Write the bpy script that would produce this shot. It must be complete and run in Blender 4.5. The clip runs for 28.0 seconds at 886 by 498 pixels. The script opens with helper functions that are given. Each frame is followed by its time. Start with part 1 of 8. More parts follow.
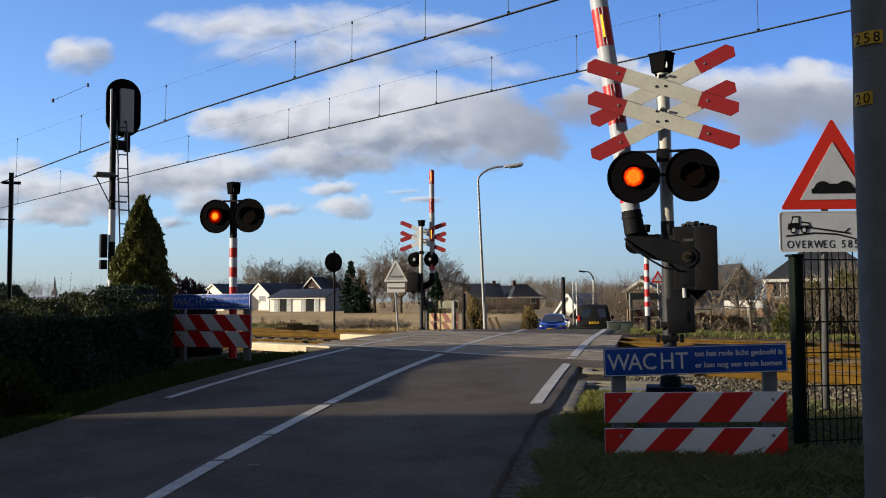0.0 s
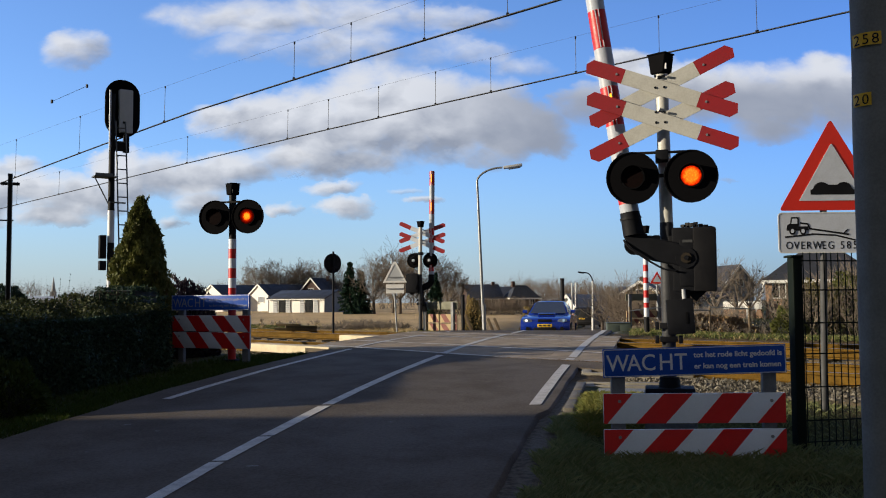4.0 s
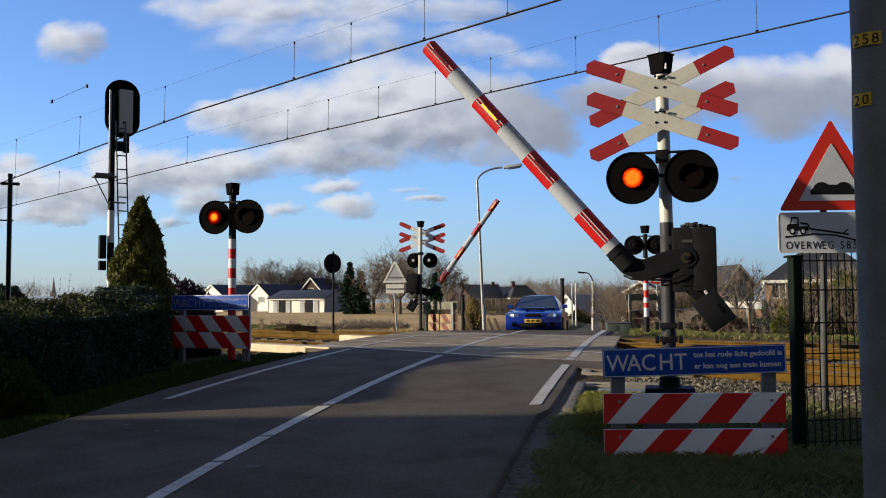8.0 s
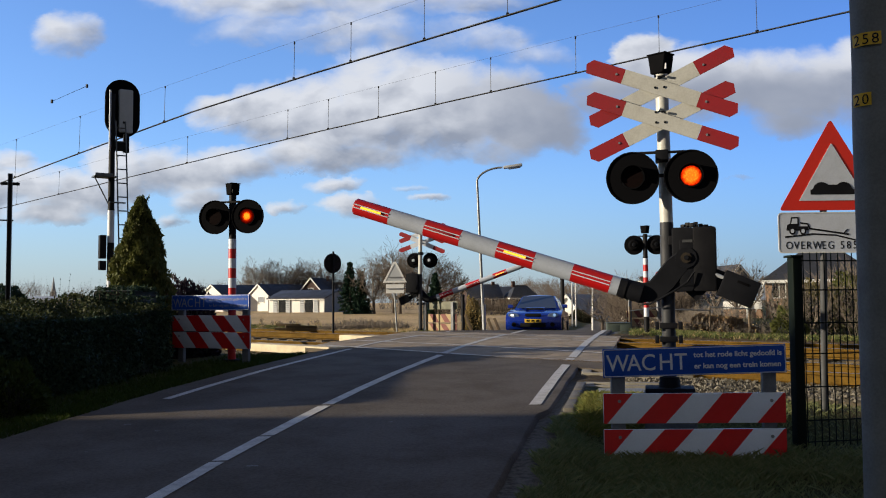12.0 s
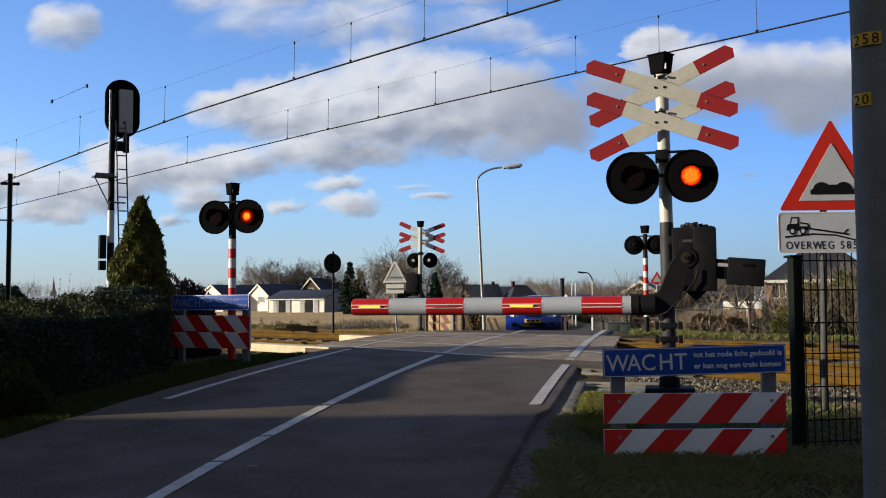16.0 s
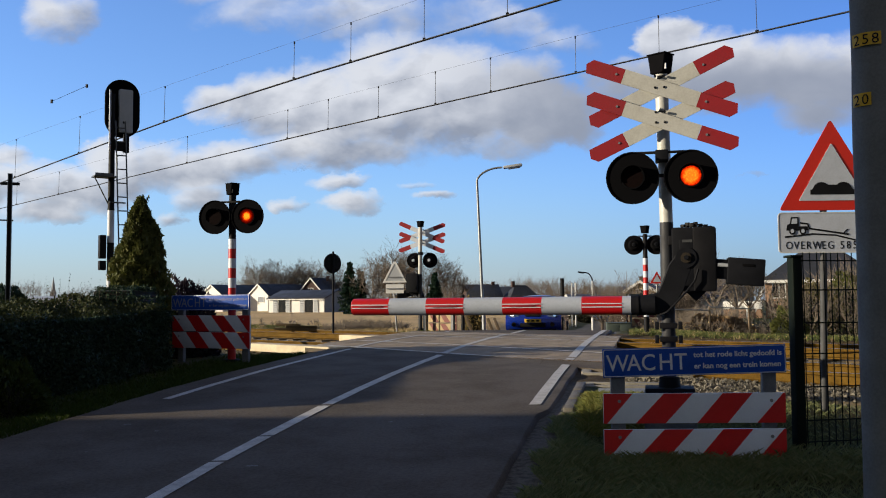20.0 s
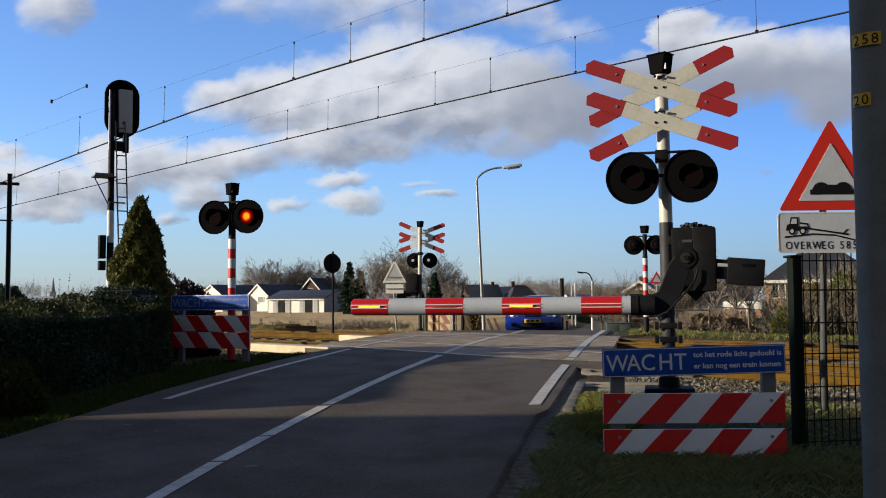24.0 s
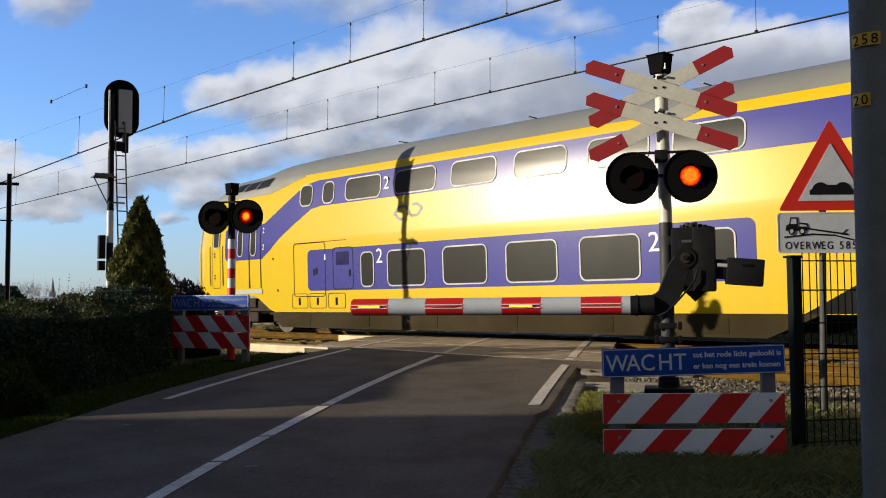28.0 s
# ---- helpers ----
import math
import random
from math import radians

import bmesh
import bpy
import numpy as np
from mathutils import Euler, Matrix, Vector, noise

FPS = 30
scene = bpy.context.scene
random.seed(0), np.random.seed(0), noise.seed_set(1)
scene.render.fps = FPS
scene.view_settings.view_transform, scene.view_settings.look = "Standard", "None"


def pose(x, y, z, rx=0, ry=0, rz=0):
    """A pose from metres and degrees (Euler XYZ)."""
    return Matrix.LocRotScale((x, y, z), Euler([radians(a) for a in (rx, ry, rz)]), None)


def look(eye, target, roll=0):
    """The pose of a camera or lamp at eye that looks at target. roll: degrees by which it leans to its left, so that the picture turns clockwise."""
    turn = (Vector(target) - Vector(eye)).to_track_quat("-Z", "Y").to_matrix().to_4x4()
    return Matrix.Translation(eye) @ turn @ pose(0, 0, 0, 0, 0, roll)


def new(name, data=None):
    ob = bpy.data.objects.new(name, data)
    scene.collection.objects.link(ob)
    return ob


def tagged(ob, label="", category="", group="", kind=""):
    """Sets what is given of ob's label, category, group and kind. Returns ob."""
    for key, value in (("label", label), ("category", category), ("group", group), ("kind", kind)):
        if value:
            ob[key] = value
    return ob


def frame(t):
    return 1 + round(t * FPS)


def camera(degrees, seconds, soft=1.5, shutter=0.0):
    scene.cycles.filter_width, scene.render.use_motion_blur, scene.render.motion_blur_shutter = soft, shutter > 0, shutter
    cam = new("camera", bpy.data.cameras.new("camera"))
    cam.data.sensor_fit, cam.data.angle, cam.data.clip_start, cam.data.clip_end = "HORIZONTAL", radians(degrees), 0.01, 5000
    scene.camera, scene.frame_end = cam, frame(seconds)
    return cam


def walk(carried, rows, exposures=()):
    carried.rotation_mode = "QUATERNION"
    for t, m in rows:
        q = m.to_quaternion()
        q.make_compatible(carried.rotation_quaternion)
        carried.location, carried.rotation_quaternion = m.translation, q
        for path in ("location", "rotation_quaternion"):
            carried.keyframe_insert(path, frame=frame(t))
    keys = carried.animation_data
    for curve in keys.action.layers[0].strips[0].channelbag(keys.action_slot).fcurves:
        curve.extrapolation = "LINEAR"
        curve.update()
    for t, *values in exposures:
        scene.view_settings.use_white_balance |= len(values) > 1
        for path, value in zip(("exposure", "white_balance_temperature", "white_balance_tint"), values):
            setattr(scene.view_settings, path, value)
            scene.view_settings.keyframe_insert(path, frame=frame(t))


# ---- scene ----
# The rails' top lies at z = 0; the road crosses them at a skew and falls away on both sides.
EYE = (0.0, 0.0, 0.78)
cam = camera(51.65, 28.0, soft=1.05)
walk(cam, [
    (0.0, look(EYE, (-0.010, 10.0, 1.350), -0.43)),
    (1.0, look(EYE, (-0.006, 10.0, 1.354), -0.43)),
    (2.5, look(EYE, (0.0, 10.0, 1.361), -0.43)),
    (18.0, look(EYE, (0.001, 10.0, 1.360), -0.43)),
    (28.0, look(EYE, (0.008, 10.0, 1.362), -0.43)),
], exposures=[(0.0, 0.34), (28.0, 0.34)])

# ---- light ----
SUN_EL, SUN_AZ = 11.8, 261.0     # degrees; azimuth clockwise from +y
sun_dir = Vector((math.sin(radians(SUN_AZ)) * math.cos(radians(SUN_EL)),
                  math.cos(radians(SUN_AZ)) * math.cos(radians(SUN_EL)), math.sin(radians(SUN_EL))))
sun = new("sun", bpy.data.lights.new("sun", "SUN"))
sun.data.energy, sun.data.angle, sun.data.color = 5.0, radians(0.5), (1.0, 0.87, 0.66)
sun.matrix_world = look(sun_dir * 50, (0, 0, 0))


class Tree:
    """Short writing for shader nodes."""

    def __init__(self, tree):
        self.t = tree

    def node(self, kind, **inputs):
        n = self.t.nodes.new("ShaderNode" + kind)
        for key, value in inputs.items():
            self.put(n.inputs[key.replace("_", " ")], value)
        return n

    def put(self, socket, value):
        if isinstance(value, bpy.types.NodeSocket):
            self.t.links.new(value, socket)
        else:
            socket.default_value = value

    def math(self, op, a, b=0.0, c=0.0, clamp=False):
        n = self.t.nodes.new("ShaderNodeMath")
        n.operation, n.use_clamp = op, clamp
        for i, v in enumerate((a, b, c)):
            self.put(n.inputs[i], v)
        return n.outputs[0]

    def mix(self, fac, a, b):
        n = self.t.nodes.new("ShaderNodeMix")
        n.data_type = "RGBA"
        self.put(n.inputs[0], fac)
        self.put(n.inputs[6], a)
        self.put(n.inputs[7], b)
        return n.outputs[2]

    def noise(self, scale, detail=4.0, rough=0.55, vec=None, distortion=0.0):
        n = self.node("TexNoise", Scale=scale, Detail=detail, Roughness=rough, Distortion=distortion)
        if vec is not None:
            self.t.links.new(vec, n.inputs["Vector"])
        return n.outputs[0]

    def ramp(self, fac, lo, hi):
        n = self.node("MapRange")
        self.put(n.inputs[0], fac)
        n.inputs[1].default_value, n.inputs[2].default_value = lo, hi
        n.interpolation_type = "SMOOTHSTEP"
        return n.outputs[0]


world = bpy.data.worlds.new("winter_sky")
scene.world = world
world.use_nodes = True
world.node_tree.nodes.clear()
W = Tree(world.node_tree)
sky = W.t.nodes.new("ShaderNodeTexSky")
sky.sky_type, sky.sun_disc = "NISHITA", False
sky.sun_elevation, sky.sun_rotation = radians(SUN_EL), radians(SUN_AZ)
sky.air_density, sky.dust_density, sky.ozone_density = 1.0, 0.3, 3.0
way = W.node("TexCoord").outputs["Generated"]
sep = W.node("SeparateXYZ", Vector=way)
front = W.ramp(sep.outputs[1], 0.3, 0.5)
# broken grey cloud lies overhead and behind
around = W.math("MULTIPLY", W.ramp(W.noise(2.6, 7.0, 0.55, way, 0.3), 0.26, 0.52), W.math("SUBTRACT", 1.0, front))
tint = W.node("Mix")
tint.data_type, tint.blend_type = "RGBA", "MULTIPLY"
tint.inputs[0].default_value = 1.0
W.t.links.new(sky.outputs[0], tint.inputs[6])
tint.inputs[7].default_value = (1.32, 1.50, 2.02, 1)
haze = W.math("MULTIPLY", W.ramp(sep.outputs[2], 0.16, -0.02), 0.62)
clear = W.mix(haze, tint.outputs[2], (2.4, 3.15, 4.15, 1))
# the sky deepens away from the sun
deep = W.node("Mix")
deep.data_type, deep.blend_type = "RGBA", "MULTIPLY"
W.put(deep.inputs[0], W.ramp(sep.outputs[0], -0.12, 0.58))
W.t.links.new(clear, deep.inputs[6])
deep.inputs[7].default_value = (0.52, 0.63, 0.80, 1)
clear = deep.outputs[2]
shade = W.mix(W.math("MULTIPLY", around, 0.92), clear, (1.25, 1.17, 1.0, 1))
bg = W.node("Background", Color=shade, Strength=0.107)
W.t.links.new(bg.outputs[0], W.node("OutputWorld").inputs[0])


# Cumulus drifts towards the viewer on level sheets: name, label, height, and for each head its way (x / y, z / y), half sizes and weight.
CLOUD_BANKS = [
    (300, "broad white cumulus bank with a grey base", [
        (-0.237, 0.213, 0.0358, 0.0182, 1), (-0.188, 0.214, 0.0482, 0.0285, 1.1), (-0.132, 0.207, 0.0482, 0.0399, 1.2), (-0.083, 0.224, 0.0482, 0.0479, 1.2),
        (-0.033, 0.222, 0.0538, 0.0524, 1.2), (0.022, 0.213, 0.0538, 0.0456, 1.2), (0.078, 0.21, 0.0482, 0.0422, 1.15), (0.127, 0.204, 0.0347, 0.0274, 1),
        (0.062, 0.165, 0.0302, 0.0137, 0.8), (-0.107, 0.167, 0.0661, 0.016, 0.9), (0.189, 0.231, 0.0358, 0.0239, 0.9),
    ]),
    (292, "low white cumulus bank over the hedge", [
        (-0.478, 0.162, 0.0269, 0.0125, 0.9), (-0.453, 0.131, 0.0426, 0.0217, 1.1), (-0.404, 0.123, 0.0448, 0.0239, 1.1), (-0.354, 0.15, 0.0392, 0.0262, 1.15),
        (-0.311, 0.152, 0.0426, 0.0228, 1.1), (-0.268, 0.148, 0.0426, 0.0239, 1.1), (-0.225, 0.154, 0.0426, 0.0205, 1), (-0.181, 0.165, 0.0358, 0.016, 0.8),
        (-0.435, 0.101, 0.0426, 0.0137, 0.9), (-0.521, 0.127, 0.0538, 0.0365, 1.1), (-0.268, 0.117, 0.0258, 0.016, 0.9), (-0.299, 0.093, 0.019, 0.008, 0.8),
    ]),
    (284, "small scattered white cumulus puffs", [
        (-0.101, 0.11, 0.0314, 0.0114, 1), (-0.119, 0.135, 0.0291, 0.0091, 0.85), (-0.171, 0.11, 0.0179, 0.0068, 0.8), (-0.012, 0.115, 0.019, 0.0057, 0.75),
        (0.332, 0.133, 0.0134, 0.0034, 0.54), (-0.033, 0.131, 0.0157, 0.0046, 0.45),
    ]),
    (308, "small rounded cumulus puff high in the sky", [
        (-0.415, 0.306, 0.0336, 0.0239, 0.8),
    ]),
    (322, "thin white veil of high cloud", [
        (-0.194, 0.309, 0.0661, 0.0182, 0.45), (-0.126, 0.301, 0.0538, 0.0182, 0.5), (-0.077, 0.317, 0.0784, 0.0205, 0.54), (-0.009, 0.302, 0.0661, 0.0239, 0.5),
        (0.053, 0.296, 0.0482, 0.016, 0.45), (0.109, 0.278, 0.0426, 0.0137, 0.45), (-0.219, 0.346, 0.0907, 0.0239, 0.63), (-0.101, 0.349, 0.0963, 0.0217, 0.63),
        (0.028, 0.343, 0.0661, 0.0182, 0.54),
    ]),
    (314, "white cumulus with a grey base behind the crossing mast", [
        (0.232, 0.276, 0.028, 0.0205, 1.3), (0.272, 0.244, 0.0515, 0.0319, 1.15), (0.325, 0.245, 0.0482, 0.0308, 1.15), (0.377, 0.241, 0.0515, 0.0353, 1.15),
        (0.43, 0.238, 0.0482, 0.0388, 1.15), (0.479, 0.238, 0.0538, 0.0433, 1.1), (0.399, 0.199, 0.0448, 0.0182, 0.8),
    ]),
]
WIND, CLOUD_TIME = (0.27, -1.0, 0.0), 14.6      # the banks stand as listed at that time; they move by 0.025 of their height each second
CLOUD_ROWS = []


def cloud_material(heads):
    """Sunlit vapour: clear between the heads, white towards the sun, grey underneath."""
    m = bpy.data.materials.new("cloud_vapour")
    m.use_nodes = True
    m.node_tree.nodes.clear()
    m.cycles.emission_sampling = "NONE"
    T = Tree(m.node_tree)
    sep = T.node("SeparateXYZ", Vector=T.node("TexCoord").outputs["Object"])
    cu, cw = T.math("DIVIDE", sep.outputs[0], sep.outputs[1]), T.math("DIVIDE", sep.outputs[2], sep.outputs[1])
    flat = T.node("CombineXYZ", X=cu, Y=T.math("MULTIPLY", cw, 1.5), Z=0.0).outputs[0]
    # torn outlines: the heads' places waver
    tear = T.node("TexNoise", Vector=flat, Scale=15.0, Detail=7.0, Roughness=0.6)
    tear = T.node("SeparateXYZ", Vector=tear.outputs[1])
    pu = T.math("MULTIPLY_ADD", T.math("SUBTRACT", tear.outputs[0], 0.5), 0.075, cu)
    pw = T.math("MULTIPLY_ADD", T.math("SUBTRACT", tear.outputs[1], 0.5), 0.045, cw)
    billow = T.noise(12.0, 9.0, 0.55, flat, 0.3)
    bank, tops, under = 0.0, 0.0, 0.0
    for u0, w0, a, b, k in heads:
        ex = T.math("DIVIDE", T.math("SUBTRACT", pu, u0), a * 1.45)
        ey = T.math("DIVIDE", T.math("SUBTRACT", pw, w0), b * 1.45)
        r2 = T.math("MULTIPLY_ADD", ex, ex, T.math("MULTIPLY", ey, ey))
        one = T.math("MULTIPLY", T.math("SUBTRACT", 1.0, r2, clamp=True), k)
        bank = T.math("MAXIMUM", bank, one)
        # each head is lit from above and from the left
        tops = T.math("MULTIPLY_ADD", one, T.math("SUBTRACT", T.math("MULTIPLY", ey, 0.75), T.math("MULTIPLY", ex, 0.40)), tops)
        under = T.math("ADD", under, one)
    dens = T.math("ADD", T.math("MULTIPLY", bank, 0.8), T.math("MULTIPLY", T.math("SUBTRACT", billow, 0.5), 1.25))
    cover = T.math("MULTIPLY", T.ramp(dens, -0.10, 0.74), T.ramp(bank, 0.0, 0.35))
    lean = T.node("CombineXYZ", X=T.math("ADD", cu, -0.014), Y=T.math("MULTIPLY", T.math("ADD", cw, 0.012), 1.5), Z=0.0).outputs[0]
    edge = T.math("SUBTRACT", T.noise(13.0, 5.0, 0.5, lean, 0.25), T.noise(13.0, 5.0, 0.5, flat, 0.25))
    lit = T.math("MULTIPLY_ADD", edge, -2.0, 0.66)
    lit = T.math("ADD", lit, T.math("MULTIPLY", T.math("DIVIDE", tops, T.math("MAXIMUM", under, 0.15)), 1.25))
    lit = T.math("ADD", lit, T.math("MULTIPLY", T.ramp(dens, 0.7, 0.2), 0.18), clamp=True)
    # farther from the sun the banks show more of their shaded side
    dull = T.math("MULTIPLY", T.ramp(cu, -0.04, 0.14), T.ramp(cw, 0.275, 0.235))
    lit = T.math("MULTIPLY", lit, T.math("SUBTRACT", 1.0, T.math("MULTIPLY", dull, 0.85)))
    col = T.mix(lit, (2.2, 2.42, 2.95, 1), (5.5, 5.65, 6.0, 1))
    e = T.node("Emission", Color=col, Strength=0.107)
    mx = T.node("MixShader", Fac=T.math("MULTIPLY", cover, 0.94))
    T.t.links.new(T.node("BsdfTransparent").outputs[0], mx.inputs[1])
    T.t.links.new(e.outputs[0], mx.inputs[2])
    T.t.links.new(mx.outputs[0], T.node("OutputMaterial").inputs[0])
    return m


def cloud_bank(height, label, heads):
    du, dw = 0.008, 0.005
    us = np.arange(min(h[0] - 2.1 * h[2] for h in heads), max(h[0] + 2.1 * h[2] for h in heads) + du, du)
    ws = np.arange(min(h[1] - 2.1 * h[3] for h in heads), max(h[1] + 2.1 * h[3] for h in heads) + dw, dw)
    verts = [(u * height / w, height / w, height) for w in ws for u in us]
    faces, n = [], len(us)
    for j in range(len(ws) - 1):
        for i in range(n - 1):
            u, w = us[i] + du / 2, ws[j] + dw / 2
            if any(((u - h[0]) / (1.45 * h[2])) ** 2 + ((w - h[1]) / (1.45 * h[3])) ** 2 < 1.9 for h in heads):
                faces.append((j * n + i, j * n + i + 1, (j + 1) * n + i + 1, (j + 1) * n + i))
    mesh = bpy.data.meshes.new("cloud_bank")
    mesh.from_pydata(verts, [], faces)
    bm = bmesh.new()
    bm.from_mesh(mesh)
    bmesh.ops.delete(bm, geom=[v for v in bm.verts if not v.link_faces], context="VERTS")
    bm.to_mesh(mesh)
    bm.free()
    mesh.materials.append(cloud_material(heads))
    ob = tagged(new("cloud_bank", mesh), label, "cloud", "clouds", "stuff")
    v = 0.025 * height
    CLOUD_ROWS.append((ob, [(t, Matrix.Translation(Vector(WIND) * v * (t - CLOUD_TIME))) for t in (0.0, 14.0, 28.0)]))


for bank_args in CLOUD_BANKS:
    cloud_bank(*bank_args)


# ---- materials ----
def surface(name, col, col2=None, scale=6.0, rough=0.6, metal=0.0, bump=0.15, fine=60.0, spec=0.5, dirt=0.25, vary=0.0,
            emit=None, glow=0.0, coat=0.0, uneven=0.22):
    """A worn surface: two colours mixed by coarse and fine grain, with relief and uneven gloss."""
    m = bpy.data.materials.new(name)
    m.use_nodes = True
    m.node_tree.nodes.clear()
    T = Tree(m.node_tree)
    col2 = col2 or tuple(c * 0.72 for c in col)
    vec = T.node("TexCoord").outputs["Object"]
    big, small = T.noise(scale, 5.0, 0.6, vec), T.noise(fine, 3.0, 0.6, vec)
    blend = T.math("ADD", T.math("MULTIPLY", T.ramp(big, 0.35, 0.7), 0.6), T.math("MULTIPLY", T.ramp(small, 0.35, 0.7), 0.4))
    base = T.mix(T.math("MULTIPLY", blend, min(1.0, dirt * 3)), (*col, 1), (*col2, 1))
    if vary:
        rnd = T.node("ObjectInfo").outputs["Random"]
        hsv = T.node("HueSaturation", Color=base, Value=T.math("MULTIPLY_ADD", rnd, vary, 1.0 - vary / 2))
        base = hsv.outputs[0]
    b = T.node("BsdfPrincipled", Base_Color=base, Metallic=metal)
    T.put(b.inputs["Roughness"], T.math("MULTIPLY_ADD", blend, uneven, max(0.03, rough - uneven / 2)))
    b.inputs["Specular IOR Level"].default_value = spec
    b.inputs["Coat Weight"].default_value = coat
    if bump:
        h = T.math("ADD", T.math("MULTIPLY", small, 0.4), T.math("MULTIPLY", big, 0.6))
        bp = T.node("Bump", Height=h, Strength=bump, Distance=0.01)
        T.t.links.new(bp.outputs[0], b.inputs["Normal"])
    if emit:
        b.inputs["Emission Color"].default_value = (*emit, 1)
        b.inputs["Emission Strength"].default_value = glow
    T.t.links.new(b.outputs[0], T.node("OutputMaterial").inputs[0])
    return m


def foliage(name, col, col2, rough=0.55, through_light=0.25):
    m = bpy.data.materials.new(name)
    m.use_nodes = True
    m.node_tree.nodes.clear()
    T = Tree(m.node_tree)
    rnd = T.node("NewGeometry").outputs["Random Per Island"]
    base = T.mix(rnd, (*col, 1), (*col2, 1))
    b = T.node("BsdfPrincipled", Base_Color=base, Roughness=rough)
    b.inputs["Specular IOR Level"].default_value = 0.12
    tr = T.node("BsdfTranslucent", Color=base)
    mx = T.node("MixShader", Fac=through_light)
    T.t.links.new(b.outputs[0], mx.inputs[1])
    T.t.links.new(tr.outputs[0], mx.inputs[2])
    T.t.links.new(mx.outputs[0], T.node("OutputMaterial").inputs[0])
    return m


def glass(name, col, rough=0.05, spec=0.6):
    return surface(name, col, tuple(c * 1.3 for c in col), 2.0, rough + 0.1, 0.0, 0.0, 20.0, spec, 0.2, coat=0.3)


def lit_lens(name, inner, outer, core):
    """A burning lamp behind red glass: an orange cluster of the given radii in the middle, deep red towards the rim."""
    m = bpy.data.materials.new(name)
    m.use_nodes = True
    m.node_tree.nodes.clear()
    T = Tree(m.node_tree)
    vec = T.node("TexCoord").outputs["Object"]
    s = T.node("SeparateXYZ", Vector=vec)
    r = T.math("SQRT", T.math("MULTIPLY_ADD", s.outputs[0], s.outputs[0], T.math("MULTIPLY", s.outputs[2], s.outputs[2])))
    r = T.math("ADD", r, T.math("MULTIPLY", T.math("SUBTRACT", T.noise(38, 2, 0.5, vec), 0.5), outer * 0.4))
    dots = T.node("TexVoronoi", Vector=vec, Scale=62.0)
    spot = T.math("MULTIPLY_ADD", T.ramp(dots.outputs[0], 0.55, 0.15), 0.5, 0.72)
    col = T.mix(T.ramp(r, inner * 0.55, outer), core, (1.0, 0.018, 0.0, 1))
    power = T.math("ADD", T.math("MULTIPLY", T.ramp(r, outer, inner * 0.7), 1.25), T.math("MULTIPLY_ADD", T.ramp(r, outer * 1.4, inner), 0.5, 0.06))
    power = T.math("MULTIPLY", power, spot)
    e = T.node("Emission", Color=col, Strength=power)
    T.t.links.new(e.outputs[0], T.node("OutputMaterial").inputs[0])
    return m


